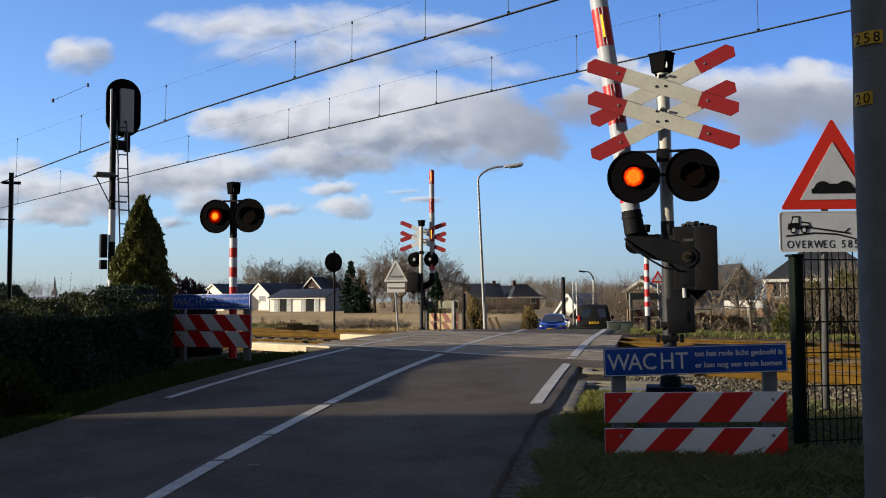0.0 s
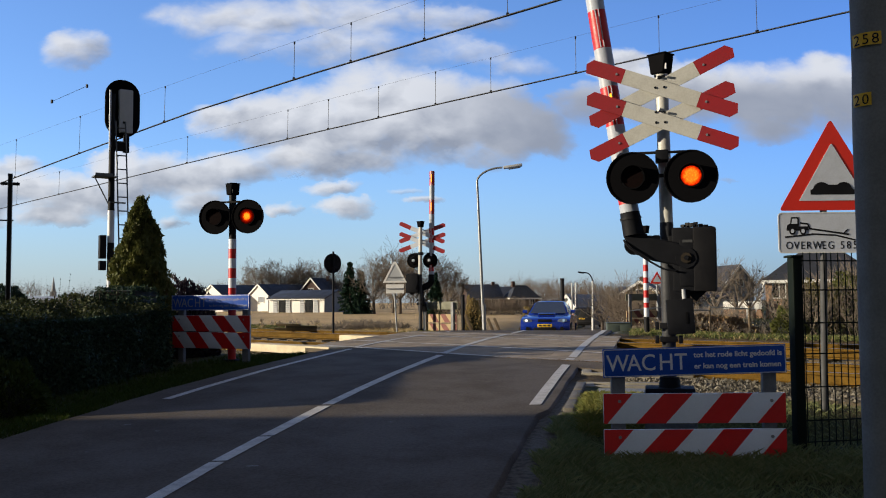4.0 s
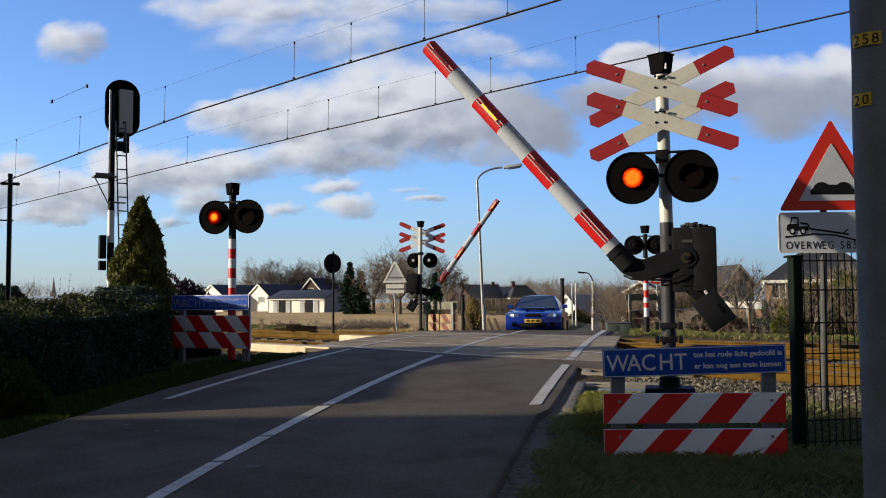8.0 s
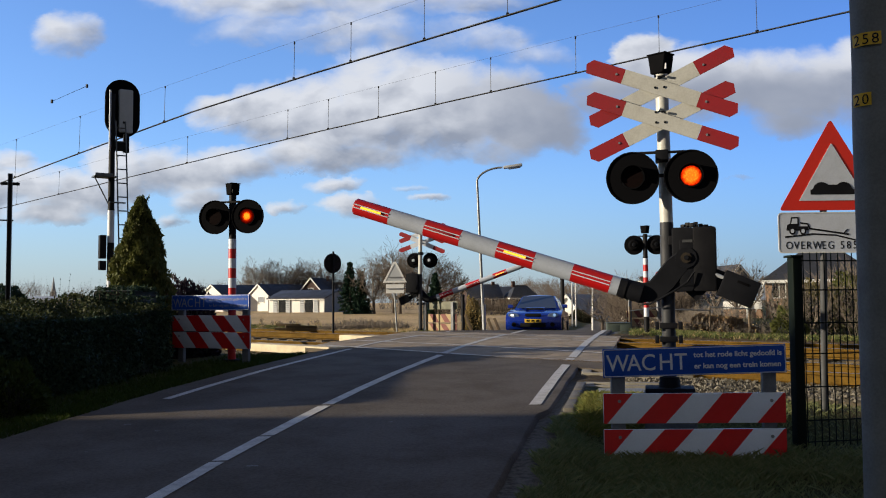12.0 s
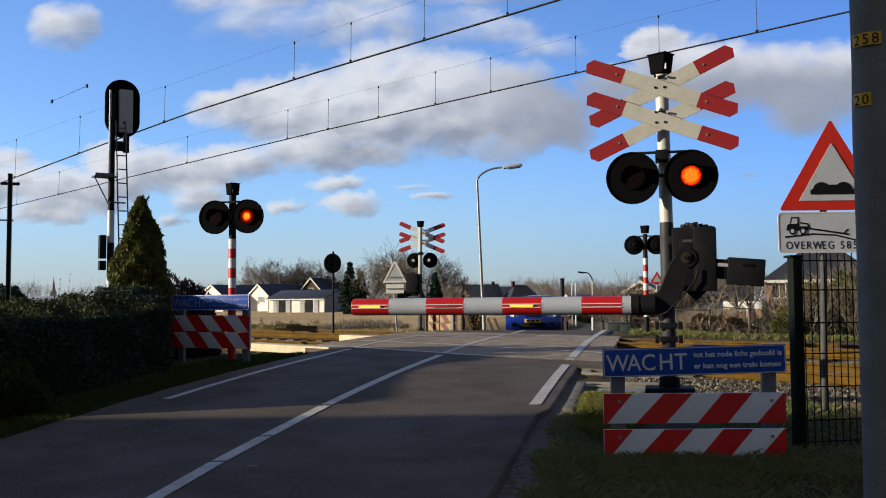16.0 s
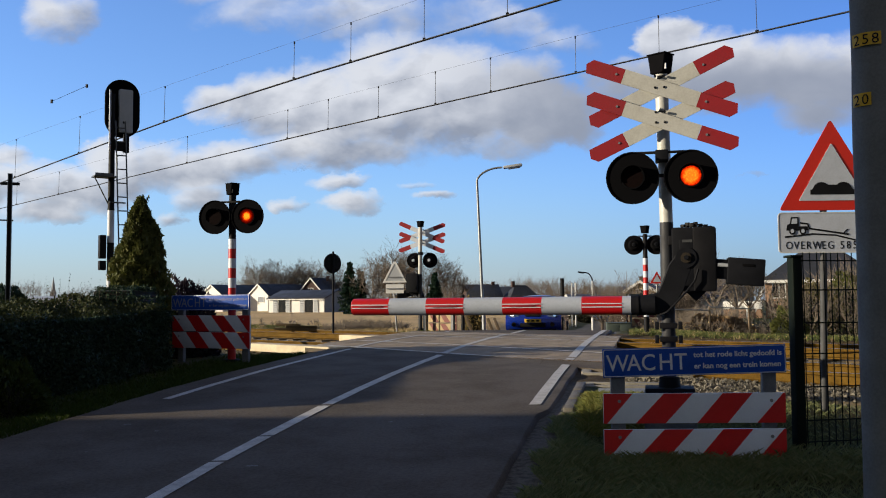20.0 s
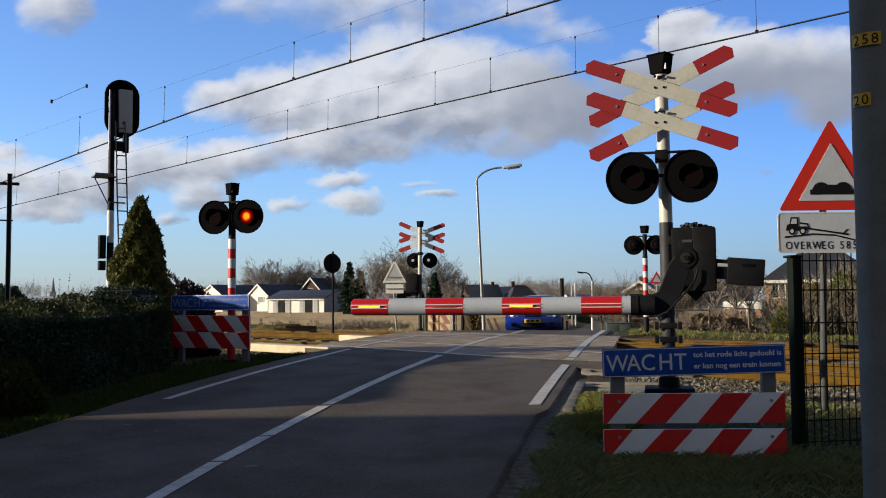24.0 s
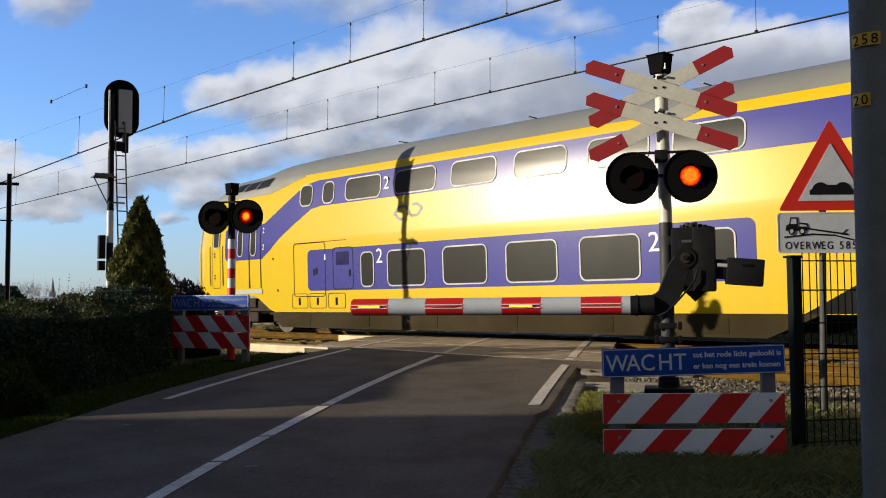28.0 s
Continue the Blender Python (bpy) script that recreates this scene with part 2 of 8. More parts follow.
M = dict(
    black=surface("black_paint", (0.007, 0.007, 0.009), (0.013, 0.013, 0.015), 8, 0.65, spec=0.18),
    signred=surface("sign_red_sheeting", (0.72, 0.03, 0.015), (0.62, 0.025, 0.012), 6, 0.4, dirt=0.2, bump=0.02),
    matt=surface("matt_black_plate", (0.005, 0.005, 0.006), (0.006, 0.006, 0.007), 8, 0.9, bump=0.05, spec=0.03),
    cast=surface("dark_cast_metal", (0.006, 0.0065, 0.009), (0.011, 0.012, 0.016), 9, 0.7, 0.0, spec=0.15),
    cream=surface("cream_paint", (0.57, 0.565, 0.52), (0.43, 0.42, 0.38), 7, 0.5, dirt=0.3),
    white=surface("white_reflective", (0.62, 0.66, 0.74), (0.50, 0.53, 0.59), 6, 0.45, dirt=0.25),
    red=surface("red_reflective", (0.54, 0.008, 0.009), (0.42, 0.007, 0.009), 6, 0.45, dirt=0.3),
    fadedred=surface("faded_red_paint", (0.31, 0.013, 0.018), (0.24, 0.013, 0.018), 6, 0.55, dirt=0.3),
    blue=surface("blue_board", (0.014, 0.080, 0.44), (0.012, 0.063, 0.33), 5, 0.5, dirt=0.2, bump=0.03, spec=0.2),
    letter=surface("white_letters", (0.75, 0.76, 0.78), (0.6, 0.6, 0.62), 9, 0.5, bump=0.0),
    # near planks: white and red raised to stand in for missing sky light
    skylitwhite=surface("skylit_white_sheeting", (0.84, 0.89, 0.95), (0.72, 0.77, 0.83), 5, 0.45, dirt=0.22, bump=0.03),
    skylitred=surface("skylit_red_sheeting", (0.72, 0.012, 0.012), (0.58, 0.010, 0.011), 5, 0.45, dirt=0.25, bump=0.03),
    # lettering of the hedge-side board, greyed to carry the board's shade
    dull_letter=surface("shade_grey_letters", (0.24, 0.27, 0.36), (0.18, 0.20, 0.28), 9, 0.6, bump=0.0),
    galv=surface("galvanised_steel", (0.30, 0.31, 0.32), (0.20, 0.21, 0.22), 9, 0.5, 0.55),
    greypost=surface("grey_post", (0.16, 0.17, 0.18), (0.10, 0.10, 0.11), 7, 0.6),
    darkgalv=surface("dull_galvanised_tube", (0.075, 0.078, 0.082), (0.045, 0.047, 0.05), 7, 0.65, spec=0.2),
    # white of the booms, darkened to carry the shade on the lowered bars
    shadedwhite=surface("shade_dimmed_white_sheeting", (0.44, 0.48, 0.56), (0.35, 0.38, 0.44), 3, 0.5, dirt=0.3, spec=0.3),
    pole=surface("weathered_pole", (0.21, 0.215, 0.21), (0.14, 0.145, 0.14), 2.5, 0.8, dirt=0.33, bump=0.3),
    yellowplate=surface("yellow_plate", (0.75, 0.45, 0.01), (0.6, 0.34, 0.01), 10, 0.5),
    asphalt=surface("asphalt", (0.128, 0.107, 0.084), (0.072, 0.060, 0.048), 1.3, 0.86, dirt=0.33, bump=1.0, fine=38, spec=0.12),
    panel=surface("crossing_panel", (0.38, 0.31, 0.225), (0.19, 0.155, 0.115), 2.5, 0.85, dirt=0.33, bump=0.4, fine=90, vary=0.3, spec=0.08),
    line=surface("road_paint", (0.60, 0.56, 0.48), (0.34, 0.315, 0.27), 9, 0.6, dirt=0.33, bump=0.2, fine=70),
    concrete=surface("pale_concrete", (0.66, 0.57, 0.40), (0.46, 0.39, 0.27), 4, 0.85, dirt=0.33, bump=0.35),
    kerb=surface("kerb_concrete", (0.17, 0.155, 0.13), (0.10, 0.09, 0.075), 6, 0.85, dirt=0.33, bump=0.4),
    rail=surface("rusty_rail", (0.145, 0.080, 0.010), (0.060, 0.034, 0.007), 6, 0.8, 0.0, spec=0.1, dirt=0.33),
    railtop=surface("polished_rail_top", (0.42, 0.36, 0.28), (0.3, 0.26, 0.2), 4, 0.5, 0.6, bump=0.02),
    sleeper=surface("weathered_sleeper", (0.13, 0.088, 0.036), (0.065, 0.045, 0.022), 4, 0.85, vary=0.3),
    ballast=surface("ballast", (0.15, 0.115, 0.055), (0.07, 0.055, 0.032), 9, 0.9, dirt=0.33, bump=1.0, fine=30),
    soil=surface("bare_soil", (0.10, 0.075, 0.05), (0.06, 0.045, 0.03), 3, 0.9, bump=0.8, fine=20),
    ladder=surface("grey_ladder_paint", (0.13, 0.14, 0.15), None, 7, 0.5, 0.3),
    panelgrey=surface("pale_grey_cover", (0.45, 0.47, 0.50), (0.36, 0.38, 0.40), 5, 0.5),
    greenpost=surface("dark_green_paint", (0.004, 0.008, 0.006), (0.007, 0.012, 0.009), 7, 0.7, spec=0.12),
    greenbox=surface("green_cabinet", (0.075, 0.095, 0.080), (0.055, 0.070, 0.058), 5, 0.5),
    wood2=surface("pale_planks", (0.42, 0.31, 0.17), (0.30, 0.22, 0.12), 5, 0.85, vary=0.2),
    wood=surface("weathered_wood", (0.24, 0.17, 0.10), (0.15, 0.11, 0.07), 6, 0.85),
    brick=surface("pinkish_brick", (0.40, 0.25, 0.16), (0.30, 0.18, 0.115), 3, 0.85, vary=0.2),
    darkbrick=surface("dark_brick", (0.075, 0.042, 0.032), (0.05, 0.03, 0.024), 2, 0.85),
    render=surface("whitewashed_wall", (0.80, 0.79, 0.76), (0.68, 0.67, 0.64), 0.8, 0.8, bump=0.1, fine=6),
    greywall=surface("grey_cladding", (0.22, 0.24, 0.27), (0.16, 0.18, 0.21), 0.8, 0.7, bump=0.1, fine=6),
    roof=surface("dark_roof_tiles", (0.030, 0.032, 0.038), (0.020, 0.022, 0.027), 0.9, 0.7, fine=5, bump=0.3),
    roofgrey=surface("grey_roof_sheets", (0.036, 0.039, 0.044), (0.025, 0.027, 0.031), 0.9, 0.6, fine=5),
    trim=surface("white_timber", (0.75, 0.74, 0.72), (0.6, 0.6, 0.58), 3, 0.5, bump=0.05),
    carglass=surface("windscreen_glass", (0.035, 0.04, 0.045), (0.05, 0.055, 0.06), 2, 0.12, 0.0, 0.0, 20.0, 0.8, 0.2, coat=1.0),
    darkwin=glass("dark_window", (0.012, 0.014, 0.017)),
    bark=surface("bare_bark", (0.10, 0.075, 0.055), (0.065, 0.05, 0.04), 8, 0.9, bump=0.5),
    twig=surface("brown_twigs", (0.155, 0.125, 0.098), (0.105, 0.087, 0.07), 3, 0.9, bump=0.0),
    wire=surface("tarred_wire", (0.02, 0.02, 0.022), None, 9, 0.6, 0.2, bump=0.0),
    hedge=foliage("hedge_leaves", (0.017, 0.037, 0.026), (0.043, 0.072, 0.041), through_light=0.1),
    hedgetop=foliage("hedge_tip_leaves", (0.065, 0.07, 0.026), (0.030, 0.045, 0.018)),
    conifer=foliage("cypress_sprays", (0.080, 0.098, 0.028), (0.130, 0.130, 0.038)),
    purple=foliage("dark_purple_leaves", (0.022, 0.014, 0.024), (0.030, 0.022, 0.030)),
    fir=foliage("fir_needles", (0.012, 0.032, 0.020), (0.022, 0.045, 0.028)),
    limebush=foliage("yellow_green_sprays", (0.05, 0.068, 0.014), (0.032, 0.05, 0.012)),
    grass=foliage("grass_blades", (0.12, 0.155, 0.060), (0.27, 0.275, 0.125), through_light=0.4),
    ivy=foliage("ivy_leaves", (0.022, 0.030, 0.012), (0.070, 0.064, 0.030), through_light=0.1),
    gardenleaf=foliage("garden_shrub_leaves", (0.020, 0.026, 0.012), (0.060, 0.050, 0.030), through_light=0.1),
    rust=foliage("rusty_bramble", (0.13, 0.075, 0.04), (0.28, 0.19, 0.10), through_light=0.1),
    tanbush=foliage("straw_shrub", (0.20, 0.15, 0.06), (0.40, 0.31, 0.14)),
    olive=foliage("olive_shrub", (0.09, 0.08, 0.03), (0.18, 0.15, 0.06)),
    kerbgrass=foliage("kerb_grass_blades", (0.10, 0.13, 0.022), (0.26, 0.23, 0.07)),
    greengrass=foliage("green_grass_blades", (0.026, 0.050, 0.006), (0.055, 0.078, 0.012)),
    fargrass=foliage("sunlit_olive_grass", (0.075, 0.105, 0.028), (0.19, 0.185, 0.07)),
    drygrass=foliage("dry_grass", (0.55, 0.42, 0.22), (0.36, 0.27, 0.13)),
    ground=None,
    # near-black filling of the foliage; shade between the leaves is its colour
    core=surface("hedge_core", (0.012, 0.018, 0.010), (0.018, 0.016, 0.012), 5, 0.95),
    vyellow=surface("train_yellow", (0.58, 0.405, 0.004), (0.53, 0.365, 0.004), 0.25, 0.26, dirt=0.25, bump=0.0, spec=0.30, fine=1.6, uneven=0.04),
    vblue=surface("train_blue", (0.040, 0.042, 0.26), (0.034, 0.036, 0.23), 0.25, 0.27, dirt=0.25, bump=0.0, spec=0.20, fine=1.6, uneven=0.04),
    vroof=surface("train_roof_grey", (0.20, 0.205, 0.195), (0.155, 0.16, 0.153), 0.7, 0.55, dirt=0.33, bump=0.02),
    vskirt=surface("dusty_brown_skirt", (0.038, 0.029, 0.014), (0.026, 0.020, 0.010), 0.8, 0.85, dirt=0.33, bump=0.05, spec=0.1),
    vframe=surface("window_rim_aluminium", (0.36, 0.37, 0.39), (0.28, 0.29, 0.30), 3, 0.5, 0.1, bump=0.0, spec=0.2),
    vglass=surface("train_glass", (0.020, 0.022, 0.022), (0.011, 0.012, 0.013), 0.5, 0.26, bump=0.0, spec=0.15, dirt=0.33, fine=1.2, uneven=0.05),
    vblack=surface("seal_black", (0.010, 0.010, 0.011), None, 3, 0.8, bump=0.0, spec=0.1),
    bogie=surface("bogie_grime", (0.045, 0.035, 0.025), (0.022, 0.018, 0.014), 6, 0.85, dirt=0.33, spec=0.15),
    wheel=surface("wheel_steel", (0.05, 0.04, 0.03), (0.03, 0.025, 0.02), 6, 0.6, 0.3),
    carblue=surface("blue_car_paint", (0.006, 0.035, 0.36), (0.005, 0.03, 0.30), 2, 0.25, 0.35, bump=0.0, coat=1.0),
    vanblack=surface("black_van_paint", (0.012, 0.012, 0.013), None, 2, 0.5, 0.0, bump=0.0, spec=0.25),
    tyre=surface("tyre_rubber", (0.015, 0.015, 0.015), None, 9, 0.9),
    alloy=surface("gold_alloy", (0.35, 0.26, 0.10), None, 9, 0.4, 0.8),
    headlamp=surface("lit_headlamp", (0.8, 0.8, 0.8), None, 9, 0.2, 0, 0.0, emit=(1.0, 0.95, 0.85), glow=1.6),
    headglass=surface("headlamp_glass", (0.16, 0.19, 0.26), None, 9, 0.1, 0.3, 0.0),
    taillamp=surface("red_tail_lamp", (0.4, 0.01, 0.01), None, 9, 0.3, 0, 0.0, emit=(1.0, 0.05, 0.03), glow=0.3),
    numberplate=surface("yellow_number_plate", (0.75, 0.47, 0.02), None, 9, 0.5),
    lamp_on=lit_lens("lit_red_lens", 0.045, 0.075, (1.0, 0.27, 0.012, 1)),
    lamp_near=lit_lens("lit_near_lens", 0.075, 0.088, (1.0, 0.15, 0.008, 1)),
    lens=surface("dark_red_lens", (0.007, 0.003, 0.003), (0.004, 0.003, 0.003), 40, 0.9, 0, 0.1, spec=0.05),
    strip_on=surface("lit_amber_strip", (0.5, 0.1, 0.0), None, 9, 0.3, 0, 0.0, emit=(1.0, 0.30, 0.02), glow=2.6),
    glint=surface("mirror_glint", (0.9, 0.9, 0.9), None, 9, 0.1, 1.0, 0.0),
)


# ---- mesh helpers ----
def ROADX(y):
    return -3.318 + 0.2215 * y


PROFILE_V = [-200, -6, 0, 3, 5.68, 6.54, 7.5, 9.03, 10.24, 11.71, 13.1, 14.85, 16.55, 18.67, 25, 28, 31, 38, 50, 62, 400]
PROFILE_Z = [-1, -1, -.88, -.72, -.51, -.433, -.365, -.267, -.205, -.142, -.10, -.055, -.018, 0, 0, -.25, -.50, -.78, -1.3, -1.6, -1.6]
NX = NY = 0.70711      # across the tracks; along them the way is (-NX, NY)


def smooth(a, b, x):
    t = np.clip((np.asarray(x, float) - a) / (b - a), 0, 1)
    return t * t * (3 - 2 * t)


def road_z(x, y):
    """Height of the road's surface, along its own line."""
    return np.interp(0.21 * np.asarray(x, float) + 0.978 * np.asarray(y, float), PROFILE_V, PROFILE_Z)


def ground_z(x, y):
    """Height of the ground: verges beside the road, the track bed, the low field behind."""
    x, y = np.asarray(x, float), np.asarray(y, float)
    d, w = (x + y) * NX, x - ROADX(y)
    z = road_z(x, y) - 0.02
    z = z - 0.17 * smooth(2.45, 3.0, w) * smooth(8.9, 7.9, y)
    bed = smooth(8.6, 9.6, d) * smooth(18.6, 17.4, d)
    z = z * (1 - bed) + (-0.30) * bed * (1 - smooth(3.4, 2.5, np.abs(w))) + z * bed * smooth(3.4, 2.5, np.abs(w))
    off = smooth(2.8, 7.0, np.abs(w))
    field = -0.10 - 0.60 * smooth(19.0, 30.0, d)
    far = smooth(18.4, 20.5, d) * off
    z = z * (1 - far) + field * far
    return z


def link(name, mesh, material, parent=None, label=""):
    ob = new(name, mesh)
    if material is not None:
        mesh.materials.append(material)
    if parent is not None:
        ob.parent = parent
    if label:
        ob["label"] = label
    return ob


def part(name, bm, material, parent, label="", flat=False):
    mesh = bpy.data.meshes.new(name)
    if not flat:
        for f in bm.faces:
            f.smooth = True
        for e in bm.edges:
            if len(e.link_faces) == 2 and e.calc_face_angle(0) > 0.55:
                e.smooth = False
    bm.to_mesh(mesh)
    bm.free()
    return link(name, mesh, material, parent, label)


def raw(name, verts, faces, material, parent=None, label="", shade=False):
    mesh = bpy.data.meshes.new(name)
    mesh.from_pydata([tuple(v) for v in verts], [], [tuple(f) for f in faces])
    if shade:
        mesh.shade_smooth()
    mesh.update()
    return link(name, mesh, material, parent, label)


def thing(name, m, label, category, group="", kind=""):
    ob = new(name)
    ob.empty_display_size = 0.2
    ob.matrix_basis = m
    return tagged(ob, label, category, group, kind)


def box(size, at=(0, 0, 0), bevel=0.0, turn=None, bm=None):
    bm = bm or bmesh.new()
    made = bmesh.ops.create_cube(bm, size=1.0)
    vs = made["verts"]
    bmesh.ops.scale(bm, vec=size, verts=vs)
    if bevel:
        es = list({e for v in vs for e in v.link_edges})
        got = bmesh.ops.bevel(bm, geom=es, offset=bevel, segments=2, affect="EDGES", profile=0.6)
        vs = list({v for f in got["faces"] for v in f.verts} | {v for v in vs if v.is_valid})
    if turn:
        bmesh.ops.rotate(bm, cent=(0, 0, 0), matrix=Euler([radians(a) for a in turn]).to_matrix(), verts=vs)
    bmesh.ops.translate(bm, vec=at, verts=vs)
    return bm


def rod(p0, p1, r0, r1=None, seg=12, bm=None):
    """A round bar from p0 to p1 that may taper."""
    bm = bm or bmesh.new()
    p0, p1 = Vector(p0), Vector(p1)
    r1 = r0 if r1 is None else r1
    m = Matrix.Translation((p0 + p1) / 2) @ (p1 - p0).to_track_quat("Z", "Y").to_matrix().to_4x4()
    bmesh.ops.create_cone(bm, cap_ends=True, segments=seg, radius1=r0, radius2=r1, depth=(p1 - p0).length, matrix=m)
    return bm


def prism(points, depth, plane="xz", at=(0, 0, 0), bm=None, bevel=0.0):
    """A plate cut to an outline, given in the plane, with thickness across it."""
    bm = bm or bmesh.new()
    put = {"xz": lambda a, b, c: (a, c, b), "xy": lambda a, b, c: (a, b, c), "yz": lambda a, b, c: (c, a, b)}[plane]
    low = [bm.verts.new(Vector(put(a, b, -depth / 2)) + Vector(at)) for a, b in points]
    high = [bm.verts.new(Vector(put(a, b, depth / 2)) + Vector(at)) for a, b in points]
    n = len(points)
    fs = [bm.faces.new(low), bm.faces.new(high[::-1])]
    for i in range(n):
        fs.append(bm.faces.new((low[i], high[i], high[(i + 1) % n], low[(i + 1) % n])))
    bmesh.ops.recalc_face_normals(bm, faces=fs)
    if bevel:
        bmesh.ops.bevel(bm, geom=list({e for f in fs for e in f.edges}), offset=bevel, segments=1, affect="EDGES")
    return bm


def rounded(w, h, r, n=4):
    """Outline of a rounded rectangle about the origin."""
    out = []
    for cx, cy, a0 in ((w / 2 - r, h / 2 - r, 0), (-w / 2 + r, h / 2 - r, 90), (-w / 2 + r, -h / 2 + r, 180), (w / 2 - r, -h / 2 + r, 270)):
        for i in range(n + 1):
            a = radians(a0 + 90 * i / n)
            out.append((cx + r * math.cos(a), cy + r * math.sin(a)))
    return out


def shifted(points, dx, dy):
    return [(a + dx, b + dy) for a, b in points]


def ring(outer, inner, depth, at=(0, 0, 0)):
    """A frame between two outlines with equally many points, in the xz plane."""
    bm = bmesh.new()
    n, A = len(outer), Vector(at)
    vs = [[bm.verts.new(Vector((a, y, b)) + A) for a, b in pts] for pts in (outer, inner) for y in (-depth / 2, depth / 2)]
    o0, o1, i0, i1 = vs
    for i in range(n):
        j = (i + 1) % n
        for q in ((o0[i], o0[j], i0[j], i0[i]), (o1[j], o1[i], i1[i], i1[j]), (o0[j], o0[i], o1[i], o1[j]), (i0[i], i0[j], i1[j], i1[i])):
            bm.faces.new(q)
    bmesh.ops.recalc_face_normals(bm, faces=bm.faces)
    return bm


def text(name, body, size, m, material, parent, depth=0.002, align="LEFT", bold=0.0):
    """Raised lettering as a mesh, in the built-in font; it reads from -y, upright along z."""
    c = bpy.data.curves.new(name, "FONT")
    c.body, c.size, c.extrude, c.align_x, c.resolution_u, c.offset = body, size, depth, align, 3, bold
    tmp = new(name + "_curve", c)
    mesh = bpy.data.meshes.new_from_object(tmp.evaluated_get(bpy.context.evaluated_depsgraph_get()))
    bpy.data.objects.remove(tmp)
    mesh.materials.clear()
    mesh.transform(m @ pose(0, 0, 0, 90, 0, 0))
    return link(name, mesh, material, parent)


def leaves(name, centres, size, material, parent=None, seed=1, stretch=1.6, up=0.0, label="", kind=""):
    """Many small folded leaves, each two triangles, at the given centres."""
    g = np.random.default_rng(seed)
    c = np.asarray(centres, float)
    n = len(c)
    a = g.normal(size=(n, 3))
    a[:, 2] += up
    a /= np.linalg.norm(a, axis=1)[:, None]
    b = np.cross(a, g.normal(size=(n, 3)))
    b /= np.linalg.norm(b, axis=1)[:, None] + 1e-9
    s = size * g.uniform(0.6, 1.35, size=(n, 1))
    v = np.stack([c - a * s * stretch / 2, c + b * s * 0.4, c + a * s * stretch / 2, c - b * s * 0.4], 1).reshape(-1, 3)
    f = np.arange(4 * n).reshape(-1, 4)
    mesh = bpy.data.meshes.new(name)
    mesh.vertices.add(4 * n)
    mesh.vertices.foreach_set("co", v.ravel())
    mesh.loops.add(4 * n)
    mesh.loops.foreach_set("vertex_index", f.ravel())
    mesh.polygons.add(n)
    mesh.polygons.foreach_set("loop_start", np.arange(0, 4 * n, 4))
    mesh.update(calc_edges=True)
    ob = link(name, mesh, material, parent, label)
    if kind:
        ob["kind"] = kind
    return ob
# ---- ground, road, tracks ----
def ground_material():
    m = bpy.data.materials.new("verge_and_field")
    m.use_nodes = True
    m.node_tree.nodes.clear()
    T = Tree(m.node_tree)
    vec = T.node("TexCoord").outputs["Object"]
    s = T.node("SeparateXYZ", Vector=vec)
    x, y = s.outputs[0], s.outputs[1]
    d = T.math("MULTIPLY", T.math("ADD", x, y), NX)
    w = T.math("SUBTRACT", x, T.math("MULTIPLY_ADD", y, 0.2215, -3.318))
    n1, n2, n3 = T.noise(0.9, 5, 0.6, vec), T.noise(18, 4, 0.65, vec), T.noise(0.06, 4, 0.6, vec)
    grass = T.mix(T.ramp(n1, 0.35, 0.7), (0.040, 0.052, 0.016, 1), (0.075, 0.072, 0.028, 1))
    grass = T.mix(T.math("MULTIPLY", T.ramp(n2, 0.4, 0.75), 0.6), grass, (0.030, 0.024, 0.012, 1))
    side = T.math("ADD", T.math("ABSOLUTE", w), T.math("MULTIPLY", n1, 0.22))
    grass = T.mix(T.ramp(side, 2.80, 2.60), grass, T.mix(T.ramp(n2, 0.35, 0.7), (0.16, 0.148, 0.125, 1), (0.075, 0.068, 0.055, 1)))
    stub = T.mix(T.ramp(n3, 0.35, 0.65), (0.66, 0.48, 0.26, 1), (0.52, 0.38, 0.20, 1))
    stub = T.mix(T.math("MULTIPLY", T.ramp(n2, 0.35, 0.75), 0.5), stub, (0.27, 0.19, 0.10, 1))
    bed = T.mix(T.ramp(n2, 0.35, 0.7), (0.11, 0.078, 0.038, 1), (0.055, 0.039, 0.023, 1))
    wob = T.math("MULTIPLY", T.math("SUBTRACT", n1, 0.5), 1.2)
    isbed = T.math("MULTIPLY", T.ramp(T.math("ADD", d, wob), 8.5, 9.2), T.ramp(T.math("ADD", d, wob), 19.2, 18.4))
    col = T.mix(isbed, grass, bed)
    isfield = T.math("MULTIPLY", T.ramp(T.math("ADD", d, wob), 20.2, 21.2), T.ramp(T.math("ADD", w, wob), -3.5, -4.5))
    col = T.mix(isfield, col, stub)
    b = T.node("BsdfPrincipled", Base_Color=col, Roughness=0.95)
    b.inputs["Specular IOR Level"].default_value = 0.15
    bp = T.node("Bump", Height=T.math("MULTIPLY", n2, T.math("MULTIPLY_ADD", isfield, 3.0, 1.0)), Strength=0.8, Distance=0.04)
    T.t.links.new(bp.outputs[0], b.inputs["Normal"])
    T.t.links.new(b.outputs[0], T.node("OutputMaterial").inputs[0])
    return m


def spread(fine0, fine1, step, reach):
    """Grid lines, dense in the middle and ever wider to the horizon."""
    inner = list(np.arange(fine0, fine1 + 1e-6, step))
    out, s, a, b = [], step, fine0, fine1
    low, high = [], []
    while a > -reach or b < reach:
        s *= 1.32
        a, b = a - s, b + s
        low.append(a)
        high.append(b)
    return np.array(low[::-1] + inner + high)


